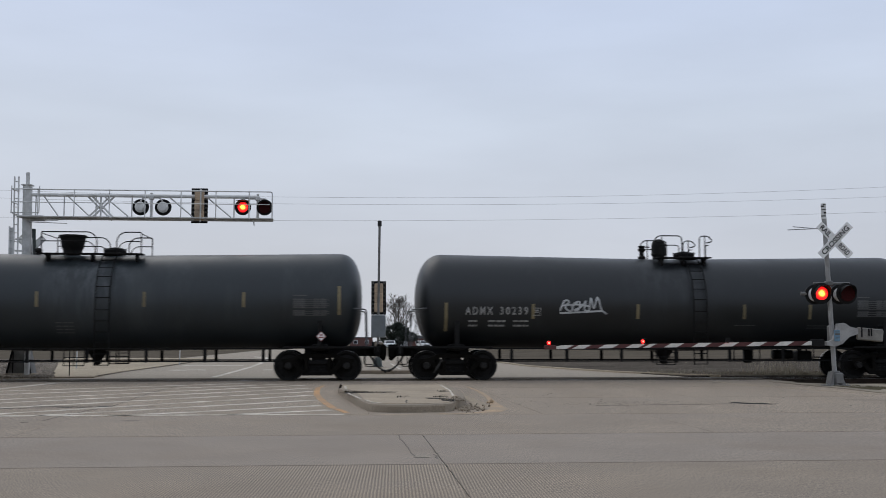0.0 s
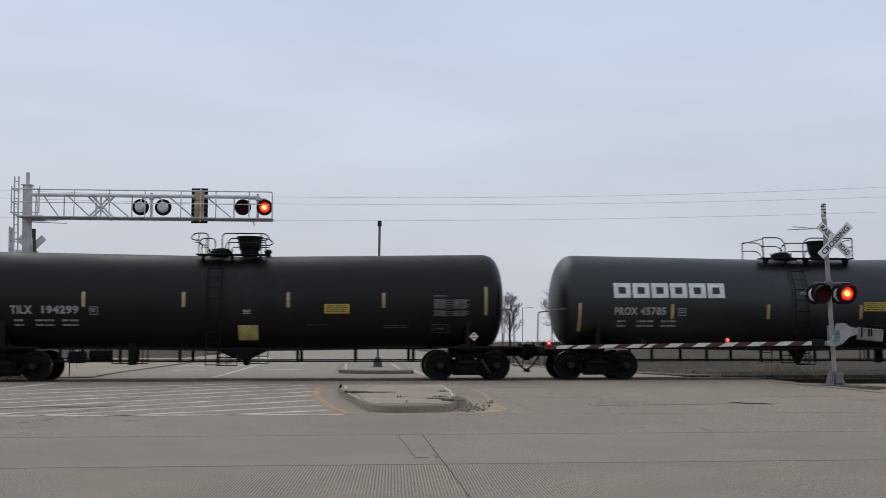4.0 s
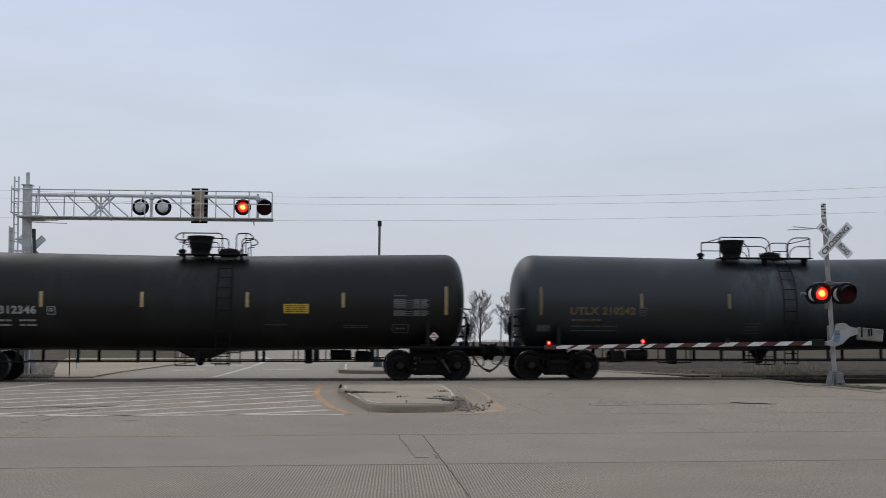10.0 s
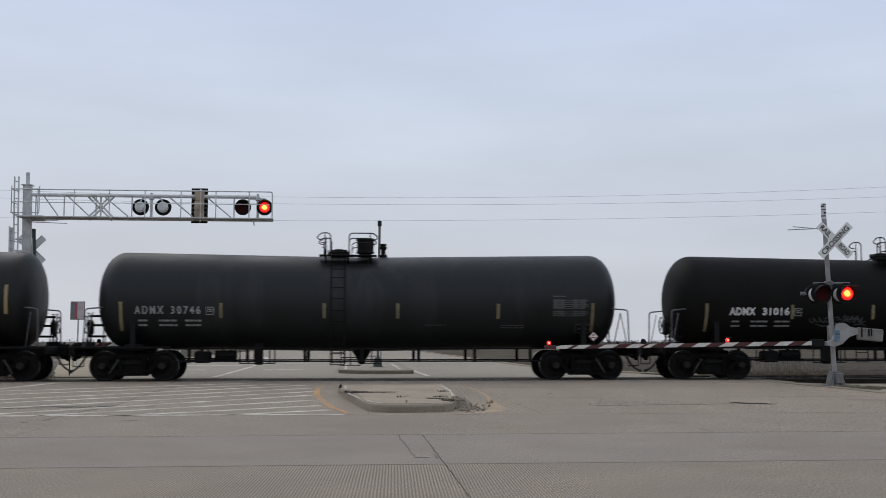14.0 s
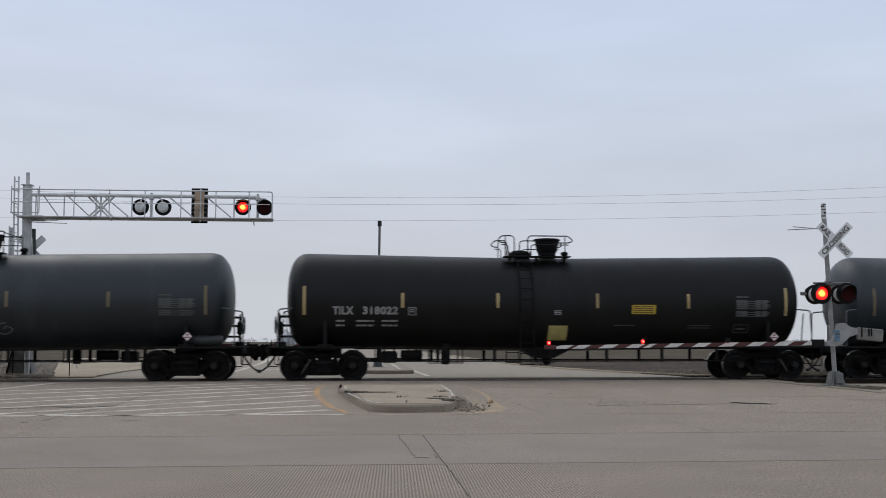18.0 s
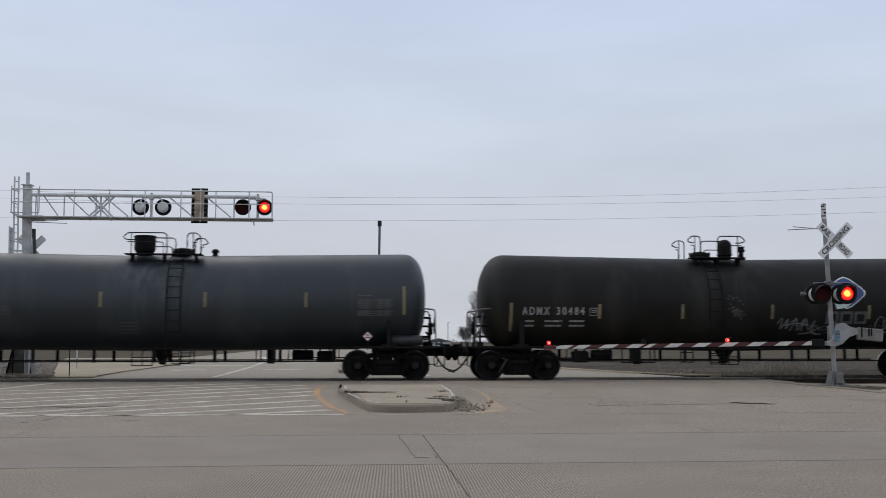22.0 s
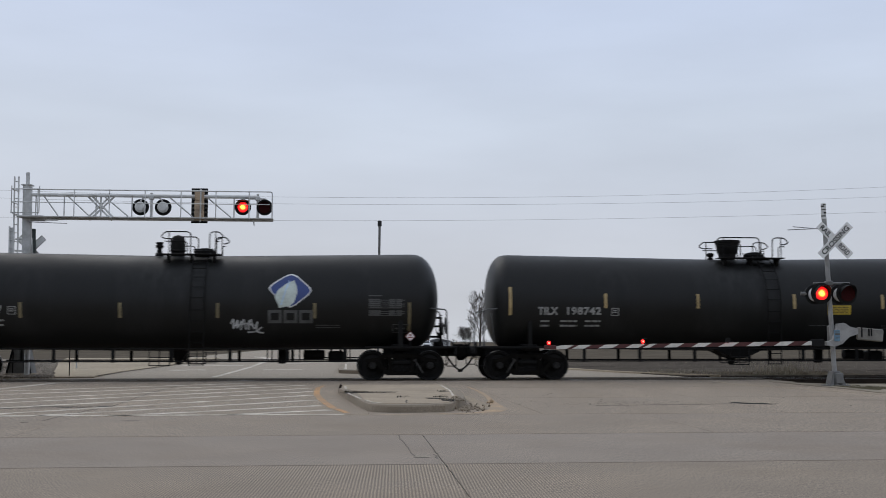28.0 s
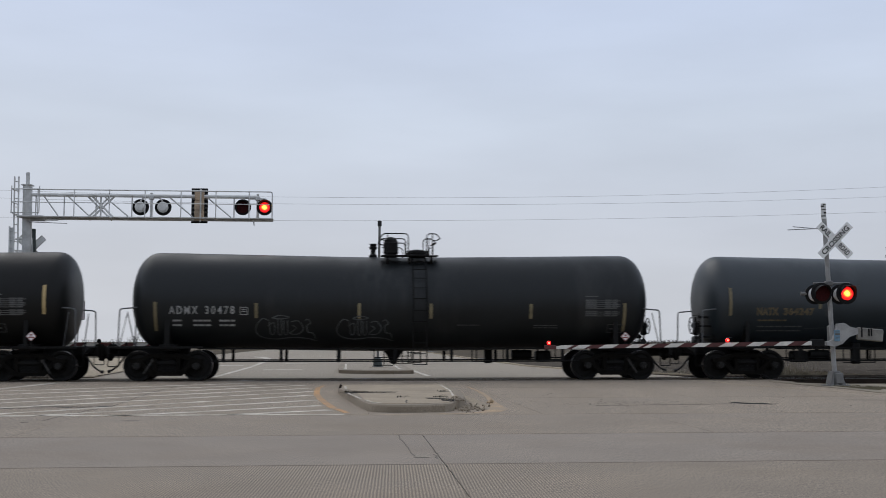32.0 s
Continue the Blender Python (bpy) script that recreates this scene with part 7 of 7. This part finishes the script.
for z in (4.74, 4.33, 4.15, 2.3):
    part("ladder_tie", Geo().box((-0.16, -0.1, z), (0.34, 0.04, 0.05), 0.01), GALV, cant)
part("conduit", Geo().prism([(0.235, 3.2), (0.345, 3.2), (0.285, 5.12), (0.175, 5.12)], 0.06, 0.14), GREEN_IRON, cant, "dark cable conduit behind the post")
part("conduit_strip", Geo().prism([(0.245, 3.2), (0.275, 3.2), (0.225, 4.8), (0.195, 4.8)], 0.05, 0.056), GALV, cant)
part("rods", Geo().tube([(0.1, -0.2, 5.35), (1.15, -0.3, 5.38)], 0.012, 6).tube([(0.1, -0.2, 5.33), (1.4, -0.1, 5.30)], 0.012, 6), WIRE, cant)
for ang in (-45, 45):
    blade = part("crossbuck_blade", Geo().box((0, 0, 0.052), (1.2, 0.02, 0.066), 0.004).box((0, 0, -0.052), (1.2, 0.02, 0.066), 0.004), ALU, cant, "braced aluminium back of a crossbuck blade", m=pose(2.5, 0.08 - ang * 0.0003, 5.90) @ Matrix.Rotation(radians(-ang), 4, "Y"))
    for dx in (-0.58, 0.58):
        part("blade_tie", Geo().box((dx, 0.0, 0), (0.03, 0.012, 0.13), 0.003), ALU, blade)
part("crossbuck_post", Geo().tube([(2.5, 0.05, 5.5), (2.5, 0.05, 6.4)], 0.03, 8), ALU, cant)
for x0, ph in ((3.86, None), (4.64, None)):
    flasher(cant, x0, 0.1, 5.92, None, 1, 0.29)
for x0 in (4.25, 7.95):
    part("lamp_bracket", Geo().tube([(x0, 0, 5.56), (x0, 0, 6.42)], 0.045, 10).tube(bend([(x0 - 0.38, 0, 6.1), (x0 - 0.3, 0, 6.25), (x0 + 0.3, 0, 6.25), (x0 + 0.38, 0, 6.1)], 0.1), 0.028, 8).box((x0, 0, 6.25), (0.18, 0.14, 0.16), 0.03), GALV, cant)
flasher(cant, 7.44, -0.12, 5.93, 0, -1, 0.285)
flasher(cant, 8.20, -0.12, 5.93, 1, -1, 0.285)
part("bracket_foot", Geo().tube([(7.82, -0.1, 5.56), (7.84, -0.1, 5.28)], 0.02, 6), GALV, cant)
crossbuck(cant, 0.12, 0.24, 4.40, False)
part("lamp_bar", Geo().tube([(-0.4, 0, 3.2), (0.62, 0, 3.2)], 0.03, 8), GALV, cant)
flasher(cant, -0.28, -0.2, 2.85, 0, -1, 0.285)
flasher(cant, 0.47, -0.2, 2.85, 1, -1, 0.285)


def signal_back(parent, x, y, z0, z1, w):
    """A traffic signal seen from behind: slotted black plate and a weathered case in three sections."""
    plate = part("backplate", Geo().box((x, y, (z0 + z1) / 2), (w, 0.012, z1 - z0), 0.004), BLACK_PLATE, parent, "black slotted backplate")
    h = (z1 - z0) * 0.86 / 3
    for i in range(3):
        zc = z0 + (z1 - z0) * 0.07 + h * (i + 0.5)
        part("signal_section", Geo().box((x, y - 0.07, zc), (w * 0.58, 0.13, h * 0.99), 0.02), TAN_CASE, plate, "weathered yellow signal case")
        part("visor", Geo().lathe([(0.02, 0.15), (0.22, 0.15), (0.22, 0.14), (0.02, 0.14)], (x, y, zc), "y", 16), BLACK_PLATE, plate)
    for i in range(8):
        zc = z0 + (z1 - z0) * (i + 0.5) / 8
        for s in (-1, 1):
            part("louvre", Geo().box((x + s * w * 0.37, y - 0.012, zc), (w * 0.12, 0.012, (z1 - z0) * 0.05), 0.003), MAST_BASE, plate)
    return plate


signal_back(cant, 5.92, 0.0, 5.36, 6.60, 0.57)
part("signal_bracket", Geo().tube([(5.97, -0.14, 5.4), (5.97, -0.14, 6.55)], 0.03, 8), GALV, cant)

# lowered gate at the cantilever post
fg = thing("far_gate", "lowered striped gate arm beyond the track", "crossing gate", pose(CX + 0.35, CY - 0.6, 0))
part("gate_post", Geo().tube([(0, 0, 0.0), (0, 0, 1.6)], 0.09, 12).box((0, 0, 1.25), (0.4, 0.36, 0.55), 0.05), ALU, fg)
part("counterweight", Geo().prism([(-1.1, 1.1), (-0.3, 1.02), (0.4, 1.1), (0.4, 1.3), (0.1, 1.55), (-0.4, 1.5), (-1.1, 1.42)], -0.24, -0.12), ALU, fg, "grey counterweight of the arm")
gate_arm(fg, 0.3, 9.35, -0.16, 1.12, 1.05, ((2.42, 0), (5.86, 1), (9.15, None)), 22)

# signal pole on the far island
sp = thing("signal_pole", "grey steel pole with a traffic signal seen from behind", "traffic signal", pose(1.12, 45.0, 0.138))
part("pedestal", Geo().lathe([(0, 0.23), (0.03, 0.23), (0.05, 0.19), (0.3, 0.16), (0.38, 0.12), (0.42, 0.08)], (0, 0, 0), "z", 8), GREEN_IRON, sp, "dark green cast pedestal")
part("base_plate", Geo().box((0, 0, 0.0), (0.75, 0.6, 0.03), 0.008), KERB, sp)
part("pole", Geo().tube([(0, 0, 0.3), (0.05, 0, 6.0)], 0.052, 12), MAST_GREY, sp, "grey steel pole")
part("pole_top", Geo().lathe([(0, 0.085), (0.22, 0.085), (0.24, 0.04)], (0.05, 0, 5.92), "z", 12), RUBBER, sp, "dark pole top")
signal_back(sp, 0.03, 0.12, 2.19, 3.60, 0.62)
part("controller_box", Geo().box((0.02, -0.06, 1.70), (0.60, 0.3, 0.94), 0.03), CABINET, sp, "grey control cabinet")
part("signal_bracket", Geo().tube([(0.02, 0.0, 3.4), (0.02, 0.12, 3.4)], 0.03, 6).tube([(0.02, 0.0, 2.35), (0.02, 0.12, 2.35)], 0.03, 6), GALV, sp)

# ---------------------------------------------------------------- beyond the crossing
def street_sign(x, y, z_top, w, h, round_sign, label):
    s = thing("street_sign", label, "sign", pose(x, y, 0), group="signs beyond the track")
    part("sign_post", Geo().tube([(0.0, 0, -0.2), (0.04, 0, z_top)], 0.035, 8), GALV, s)
    if round_sign:
        gz = Geo().lathe([(-0.01, 0.01), (-0.01, w / 2), (0.01, w / 2), (0.01, 0.01)], (0, -0.05, z_top - w / 2), "y", 24)
    else:
        gz = Geo().box((0, -0.05, z_top - h / 2), (w, 0.012, h), 0.02)
    part("sign_plate", gz, SIGN_BACK, s, "bare grey back of the sign")
    if not round_sign:
        part("red_band", Geo().box((-w * 0.12, -0.06, z_top - h * 0.5), (w * 0.16, 0.006, h * 0.92), 0.002), SIGN_RED, s, "faded red upright band")
        part("pale_field", Geo().box((w * 0.22, -0.06, z_top - h * 0.5), (w * 0.46, 0.006, h * 0.92), 0.002), SIGN_PINK, s, "faded pinkish field")
    return s


street_sign(-11.9, 48.0, 2.95, 0.62, 0.80, False, "weathered pale road sign with a faded red band")
street_sign(-8.9, 57.0, 2.55, 0.76, 0.76, True, "round railway warning sign seen from its bare back")


def limb(g, p, d, length, r, r2, bends=0.12, up=0.1):
    """One bending, tapering branch; gives back its line."""
    pts = [p]
    for i in range(3):
        d = (d + Vector((r2.gauss(0, bends), r2.gauss(0, bends), r2.gauss(0, bends * 0.5) + up))).normalized()
        pts.append(pts[-1] + d * (length / 3))
    g.tube(pts, r, 4 if r > 0.06 else 3, r * 0.5, caps=False)
    return pts, d


def bare_tree(x, y, height, seed, spread=0.36, fork=0.2, stout=1.0):
    """A leafless tree: a leader, limbs all round it, branches and fine twigs within a rounded, uneven outline."""
    r2 = random.Random(seed)
    t = thing("bare_tree", "leafless grey-brown tree in winter", "tree", pose(x, y, -0.2), group="bare trees in the distance")
    h = height
    lean = [(r2.gauss(0, 0.012) * h, r2.gauss(0, 0.012) * h) for k in range(5)]
    line = [(lean[k][0] * (k > 0), lean[k][1] * (k > 0), h * z) for k, z in enumerate((0.0, fork, 0.36, 0.54, 0.70))]
    part("trunk", Geo().tube(line, h * 0.022, 10, h * 0.004), BARK, t)
    g = Geo()
    n = round(34 * stout)
    for i in range(n):
        k = i / (n - 1)
        z = fork + (0.86 - fork) * k
        seg = min(3, int(z * 4.4))
        base = Vector((lean[seg][0], lean[seg][1], h * z))
        a = i * 2.4 + r2.gauss(0, 0.3)
        reach = h * spread * math.sqrt(max(0.06, 1 - ((z - 0.42) / 0.60) ** 2)) * r2.uniform(0.8, 1.2)
        tilt = r2.uniform(0.9, 1.5) + 0.6 * k
        pts, d = limb(g, base, Vector((math.cos(a), math.sin(a), tilt)).normalized(), reach * 1.35, h * 0.0055 * stout * (1.25 - k), r2)
        for b in range(7):
            p = pts[1].lerp(pts[2], r2.random()) if b < 3 else pts[2].lerp(pts[3], r2.random())
            side = Vector((r2.gauss(0, 0.6), r2.gauss(0, 0.6), 0.25 + r2.gauss(0, 0.3)))
            sub, d2 = limb(g, p, (d + side).normalized(), reach * r2.uniform(0.35, 0.6), 0.030 * stout, r2, 0.18)
            for c in range(11):
                q = sub[1].lerp(sub[3], r2.random())
                tw = Vector((r2.gauss(0, 0.7), r2.gauss(0, 0.7), 0.2 + r2.gauss(0, 0.4)))
                limb(g, q, (d2 + tw).normalized(), reach * r2.uniform(0.16, 0.36), 0.017 * stout, r2, 0.2)
    k = h / max(p[2] for p in g.v)
    g.v = [(p[0] * 1.05, p[1] * 1.05, p[2] * k) for p in g.v]
    part("crown", g.mesh("crown", BARK), BARK, t)
    return t


bare_tree(10.6, 240, 12.4, 11, 0.29)
bare_tree(32.6, 270, 15.0, 12, 0.25, 0.16)
bare_tree(40.2, 270, 14.4, 13, 0.24)
bare_tree(52.2, 252, 15.6, 14, 0.44, 0.05, 1.7)
bare_tree(28.0, 262, 5.5, 16, 0.42)


def evergreen(x, y, lobes, seed):
    """A ragged bush of several lobes (offset, height, half width, half height) on a short trunk."""
    r2 = random.Random(seed)
    t = thing("evergreen_bush", "dense dark evergreen bush", "bush", pose(x, y, -0.2))
    part("trunk", Geo().tube([(0, 0, 0), (0, 0, 2.6)], 0.2, 8, 0.08), BARK, t)
    g = Geo()
    for dx, zc, rx, rz in lobes:
        for i in range(1500):
            v = Vector((r2.gauss(0, 1), r2.gauss(0, 1), r2.gauss(0, 1))).normalized()
            k = (0.55 + 0.45 * r2.random()) * (0.92 + 0.4 * noise.noise((v.x * 2.2 + dx, v.y * 2.2, v.z * 2.2 + seed)))
            p = Vector((dx + v.x * rx * k, v.y * rx * k, zc + v.z * rz * k))
            d = (v + Vector((r2.gauss(0, 0.35), r2.gauss(0, 0.35), r2.gauss(0, 0.35)))).normalized() * r2.uniform(0.15, 0.42)
            w = d.orthogonal().normalized() * 0.10
            g.add([p - w, p + w, p + d], [(0, 1, 2)])
    part("crown", g.mesh("crown", NEEDLES, False), NEEDLES, t)


evergreen(8.8, 205, ((0.1, 2.3, 2.0, 1.6), (-1.0, 3.3, 1.6, 1.3), (2.3, 2.3, 1.7, 0.9), (0.1, 4.2, 1.1, 0.8), (-1.9, 2.1, 1.5, 1.2), (1.1, 3.3, 1.3, 1.0)), 3)


def scrub(x0, x1, y, h, n, seed, name="distant_scrub", label="distant line of bare scrub and trees"):
    r2 = random.Random(seed)
    g = Geo()
    for i in range(n):
        x = r2.uniform(x0, x1)
        hh = h * (0.35 + 0.65 * abs(noise.noise((x * 0.02, seed, 0))) * 1.6) * r2.uniform(0.5, 1.1)
        wd = h * 0.02
        lean = r2.gauss(0, 0.2) * hh
        g.add([(x - wd, y, -0.3), (x + wd, y, -0.3), (x + lean, y + r2.uniform(-3, 3), hh)], [(0, 1, 2)])
        for b in range(3):
            z = hh * r2.uniform(0.3, 0.9)
            g.add([(x + lean * z / hh, y, z), (x + lean * z / hh, y, z + wd * 2), (x + r2.gauss(0, 0.4) * hh, y, z + hh * r2.uniform(0.1, 0.4))], [(0, 1, 2)])
    tagged(new(name, g.mesh(name, BARK, False)), label, "scrub", kind="stuff")


scrub(-420, 620, 900, 5.5, 1700, 21)
scrub(85, 190, 420, 4.6, 420, 22)
scrub(48, 62, 272, 2.4, 400, 23, "thicket", "tangled bare thicket below the far trees")

# grain bins
def grain_bin(x, y, r, h):
    b = thing("grain_bin", "round corrugated steel grain bin with conical roof", "grain bin", pose(x, y, -0.2), group="distant grain bins")
    prof = []
    n = int(h / 0.5)
    for i in range(n + 1):
        z = h * i / n
        prof += [(z, r), (z + h / n * 0.5, r + 0.06)]
    part("bin_wall", Geo().lathe(prof[:-1], (0, 0, 0), "z", 36), BIN_STEEL, b)
    part("roof", Geo().lathe([(h, r + 0.15), (h + r * 0.72, 0.6), (h + r * 0.72 + 0.5, 0.5)], (0, 0, 0), "z", 36), BIN_STEEL, b)
    gz = Geo()
    for s in (-1, 1):
        gz.tube([(s * r * 0.95, 0, h), (s * r * 0.3, 0, h + r * 0.85), (0, 0, h + r * 0.95)], 0.22, 6)
    part("catwalk", gz, GALV, b)


grain_bin(-18.9, 600, 6.5, 8.2)
grain_bin(-30.0, 610, 4.4, 7.2)
grain_bin(-37.0, 610, 3.6, 4.8)


def low_building(x, y, w, d, h, wall, label, gable=True, doors=2):
    b = thing("building", label, "building", pose(x, y, -0.15), group="distant buildings")
    part("wall", Geo().box((0, 0, h / 2), (w, d, h), 0.03), wall, b)
    if gable:
        part("roof", Geo().prism([(-w / 2 - 0.3, h), (w / 2 + 0.3, h), (w / 2 + 0.3, h + 0.1), (0, h + w * 0.16), (-w / 2 - 0.3, h + 0.1)], -d / 2 - 0.3, d / 2 + 0.3), ROOF_GREY, b)
    else:
        part("roof", Geo().box((0, 0, h + 0.1), (w + 0.3, d + 0.3, 0.2), 0.03), ROOF_GREY, b)
    for i in range(doors):
        xx = -w / 2 + w * (i + 0.5) / doors
        win = part("window", Geo().box((xx, -d / 2 - 0.02, h * 0.5), (w / doors * 0.36, 0.06, h * 0.42), 0.01), WALL_WHITE, b)
        part("pane", Geo().box((xx, -d / 2 - 0.06, h * 0.5), (w / doors * 0.3, 0.03, h * 0.34), 0.005), GLASS_DARK, win)
    return b


low_building(2.8, 300, 6.2, 10, 2.4, BRICK_RED, "low red brick building with pale doors", False, 2)
low_building(18.6, 300, 5.6, 14, 2.2, BRICK_RED, "red brick shop with a sloping dark roof", True, 1)
low_building(13.0, 302, 5.2, 12, 2.4, WALL_WHITE, "white sided shed with a dark gabled roof", True, 1)
low_building(25.4, 315, 6.4, 12, 1.3, WALL_WHITE, "pale barn with a broad grey gabled roof", True, 1)


def parked_truck(x, y, turn):
    t = thing("parked_truck", "white pickup truck parked on the distant road", "truck", pose(x, y, 0, 0, 0, turn), group="parked trucks")
    part("body", Geo().prism([(-2.4, 0.36), (2.4, 0.36), (2.4, 0.78), (1.3, 0.92), (0.7, 1.38), (-0.8, 1.38), (-1.0, 0.92), (-2.4, 0.92)], -0.85, 0.85), WALL_WHITE, t)
    part("windscreen", Geo().prism([(1.28, 0.97), (0.78, 1.34), (0.74, 1.34), (1.24, 0.95)], -0.72, 0.72), GLASS_DARK, t)
    part("side_windows", Geo().prism([(0.95, 0.97), (0.6, 1.30), (-0.7, 1.30), (-0.8, 0.97)], -0.87, 0.87), GLASS_DARK, t)
    part("grille", Geo().box((2.41, 0, 0.60), (0.05, 1.0, 0.2), 0.01), GLASS_DARK, t)
    for sx in (-1.5, 1.5):
        for sy in (-0.76, 0.76):
            part("wheel", Geo().lathe([(-0.12, 0.2), (-0.12, 0.34), (0.12, 0.34), (0.12, 0.2)], (sx, sy, 0.34), "y", 18), RUBBER, t)


parked_truck(6.3, 176, -88)
parked_truck(12.1, 178, -84)


# light poles and overhead wires
def utility_pole(x, y, h, arm=True):
    p = thing("utility_pole", "tall grey wooden utility pole with a crossarm", "utility pole", pose(x, y, -0.2), group="utility poles")
    part("pole", Geo().tube([(0, 0, 0), (0, 0, h)], 0.15, 10, 0.1), POLE_WOOD, p)
    part("crossarm", Geo().box((0, 0, h - 0.6), (0.12, 2.2, 0.12), 0.01), POLE_WOOD, p)
    for dy in (-0.95, 0, 0.95):
        part("insulator", Geo().lathe([(0, 0.04), (0.1, 0.06), (0.16, 0.03)], (0, dy, h - 0.54), "z", 8), GALV, p)


WIRES = (((-24, 9.62), (5.9, 9.35), (35, 10.5)), ((-24, 9.15), (5.9, 8.95), (35, 9.87)), ((-24, 8.05), (5.9, 8.05), (35, 8.97)))
for (xa, za), (xm, zm), (xb, zb) in WIRES:
    pts = []
    for i in range(41):
        t = i / 40
        x = xa + (xb - xa) * t
        # parabola through three points
        l0 = (x - xm) * (x - xb) / ((xa - xm) * (xa - xb))
        l1 = (x - xa) * (x - xb) / ((xm - xa) * (xm - xb))
        l2 = (x - xa) * (x - xm) / ((xb - xa) * (xb - xm))
        pts.append((x, 60.0, za * l0 + zm * l1 + zb * l2))
    w = new("overhead_wire", Geo().tube(pts, 0.0065, 5).mesh("overhead_wire", WIRE))
    tagged(w, "thin grey overhead wire strung between poles", "wire", "overhead wires")
utility_pole(-24, 60, 9.9)
utility_pole(35, 60, 10.9)
lp = thing("light_pole", "slim grey street light pole with a short arm", "street light", pose(38.6, 240, -0.1))
part("pole", Geo().tube([(0, 0, 0), (0, 0, 9.0)], 0.1, 8), GALV, lp)
part("lamp_arm", Geo().tube(bend([(0, 0, 8.8), (1.8, 0, 9.1)], 0.1), 0.06, 6).box((2.0, 0, 9.06), (1.0, 0.35, 0.16), 0.03), GALV, lp)
lp = thing("light_pole", "slim grey street light pole with a short arm", "street light", pose(22.6, 250, -0.1))
part("pole", Geo().tube([(0, 0, 0), (0, 0, 5.8)], 0.1, 8), GALV, lp)
part("lamp_arm", Geo().tube(bend([(0, 0, 5.7), (0.4, 0, 5.75)], 0.1), 0.05, 6), GALV, lp)

# slabs of the roads, each a piece of its own
for owner, x0, x1, y0, y1, z, mat in SLABS:
    gz, m = slab(x0, x1, y0, y1, z)
    part("slab", gz, mat, owner, m=m)


# ---------------------------------------------------------------- what moves
def motions():
    times = [i * 1.0 for i in range(12)] + [11.5, 11.7, 11.8, 11.8667, 11.9, 12.0, 12.1] + [12.3, 12.6] + [13.0 + i for i in range(20)]
    for car, x, turned in TRAIN:
        walk(car, [(t, pose(x + travel(t), TRACK_Y, 0, 0, 0, 180 if turned else 0)) for t in times])
        # wheels roll while the car passes the crossing
        t_in = max(0.0, (-30 - x) / 15.0)
        t_out = min(32.0, (38 - x) / 14.6)
        steps = sorted({0.0, 32.0} | {round(t_in + i / 30, 4) for i in range(int((t_out - t_in) * 30) + 1)}) if t_out > t_in else []
        for tr in car.children:
            if not tr.name.startswith("truck"):
                continue
            for ws in tr.children:
                if not ws.name.startswith("wheelset"):
                    continue
                lx = ws.matrix_basis.translation.x
                rows, ang, last = [], 0.0, None
                for t in steps:
                    if last is not None and t - last < 0.2:
                        ang += math.degrees((travel(t) - travel(last)) / 0.457) * (-1 if turned else 1)
                    last = t
                    rows.append((t, pose(lx, 0, 0.457, 0, ang, 0)))
                if rows:
                    walk(ws, rows)
    # the added covers let the two lamps of each pair take turns; both lose a moment where the train hesitates
    period = 1.1185
    turns = sorted([0.445 + period * k for k in range(29)] + [1.0 + period * k for k in range(28)])
    turns = [t + (0.03 if t > HITCH else 0.0) for t in turns]
    for sh, place, phase, f, early in BLINK_COVERS:
        up = 86 * f
        lit = phase == 0
        rows = [(0.0, pose(*place, up if lit else 0))]
        for t in turns:
            if t > 31.95:
                break
            # the lamp that goes out lags a little behind the one that comes on
            n = math.ceil((t - early) * FPS - 0.001)
            rows.append(((n - 1) / FPS, pose(*place, up if lit else 0)))
            lit = not lit
            rows.append(((n if lit else n + 1) / FPS, pose(*place, up if lit else 0)))
        rows.append((32.0, pose(*place, up if lit else 0)))
        walk(sh, rows)


motions()
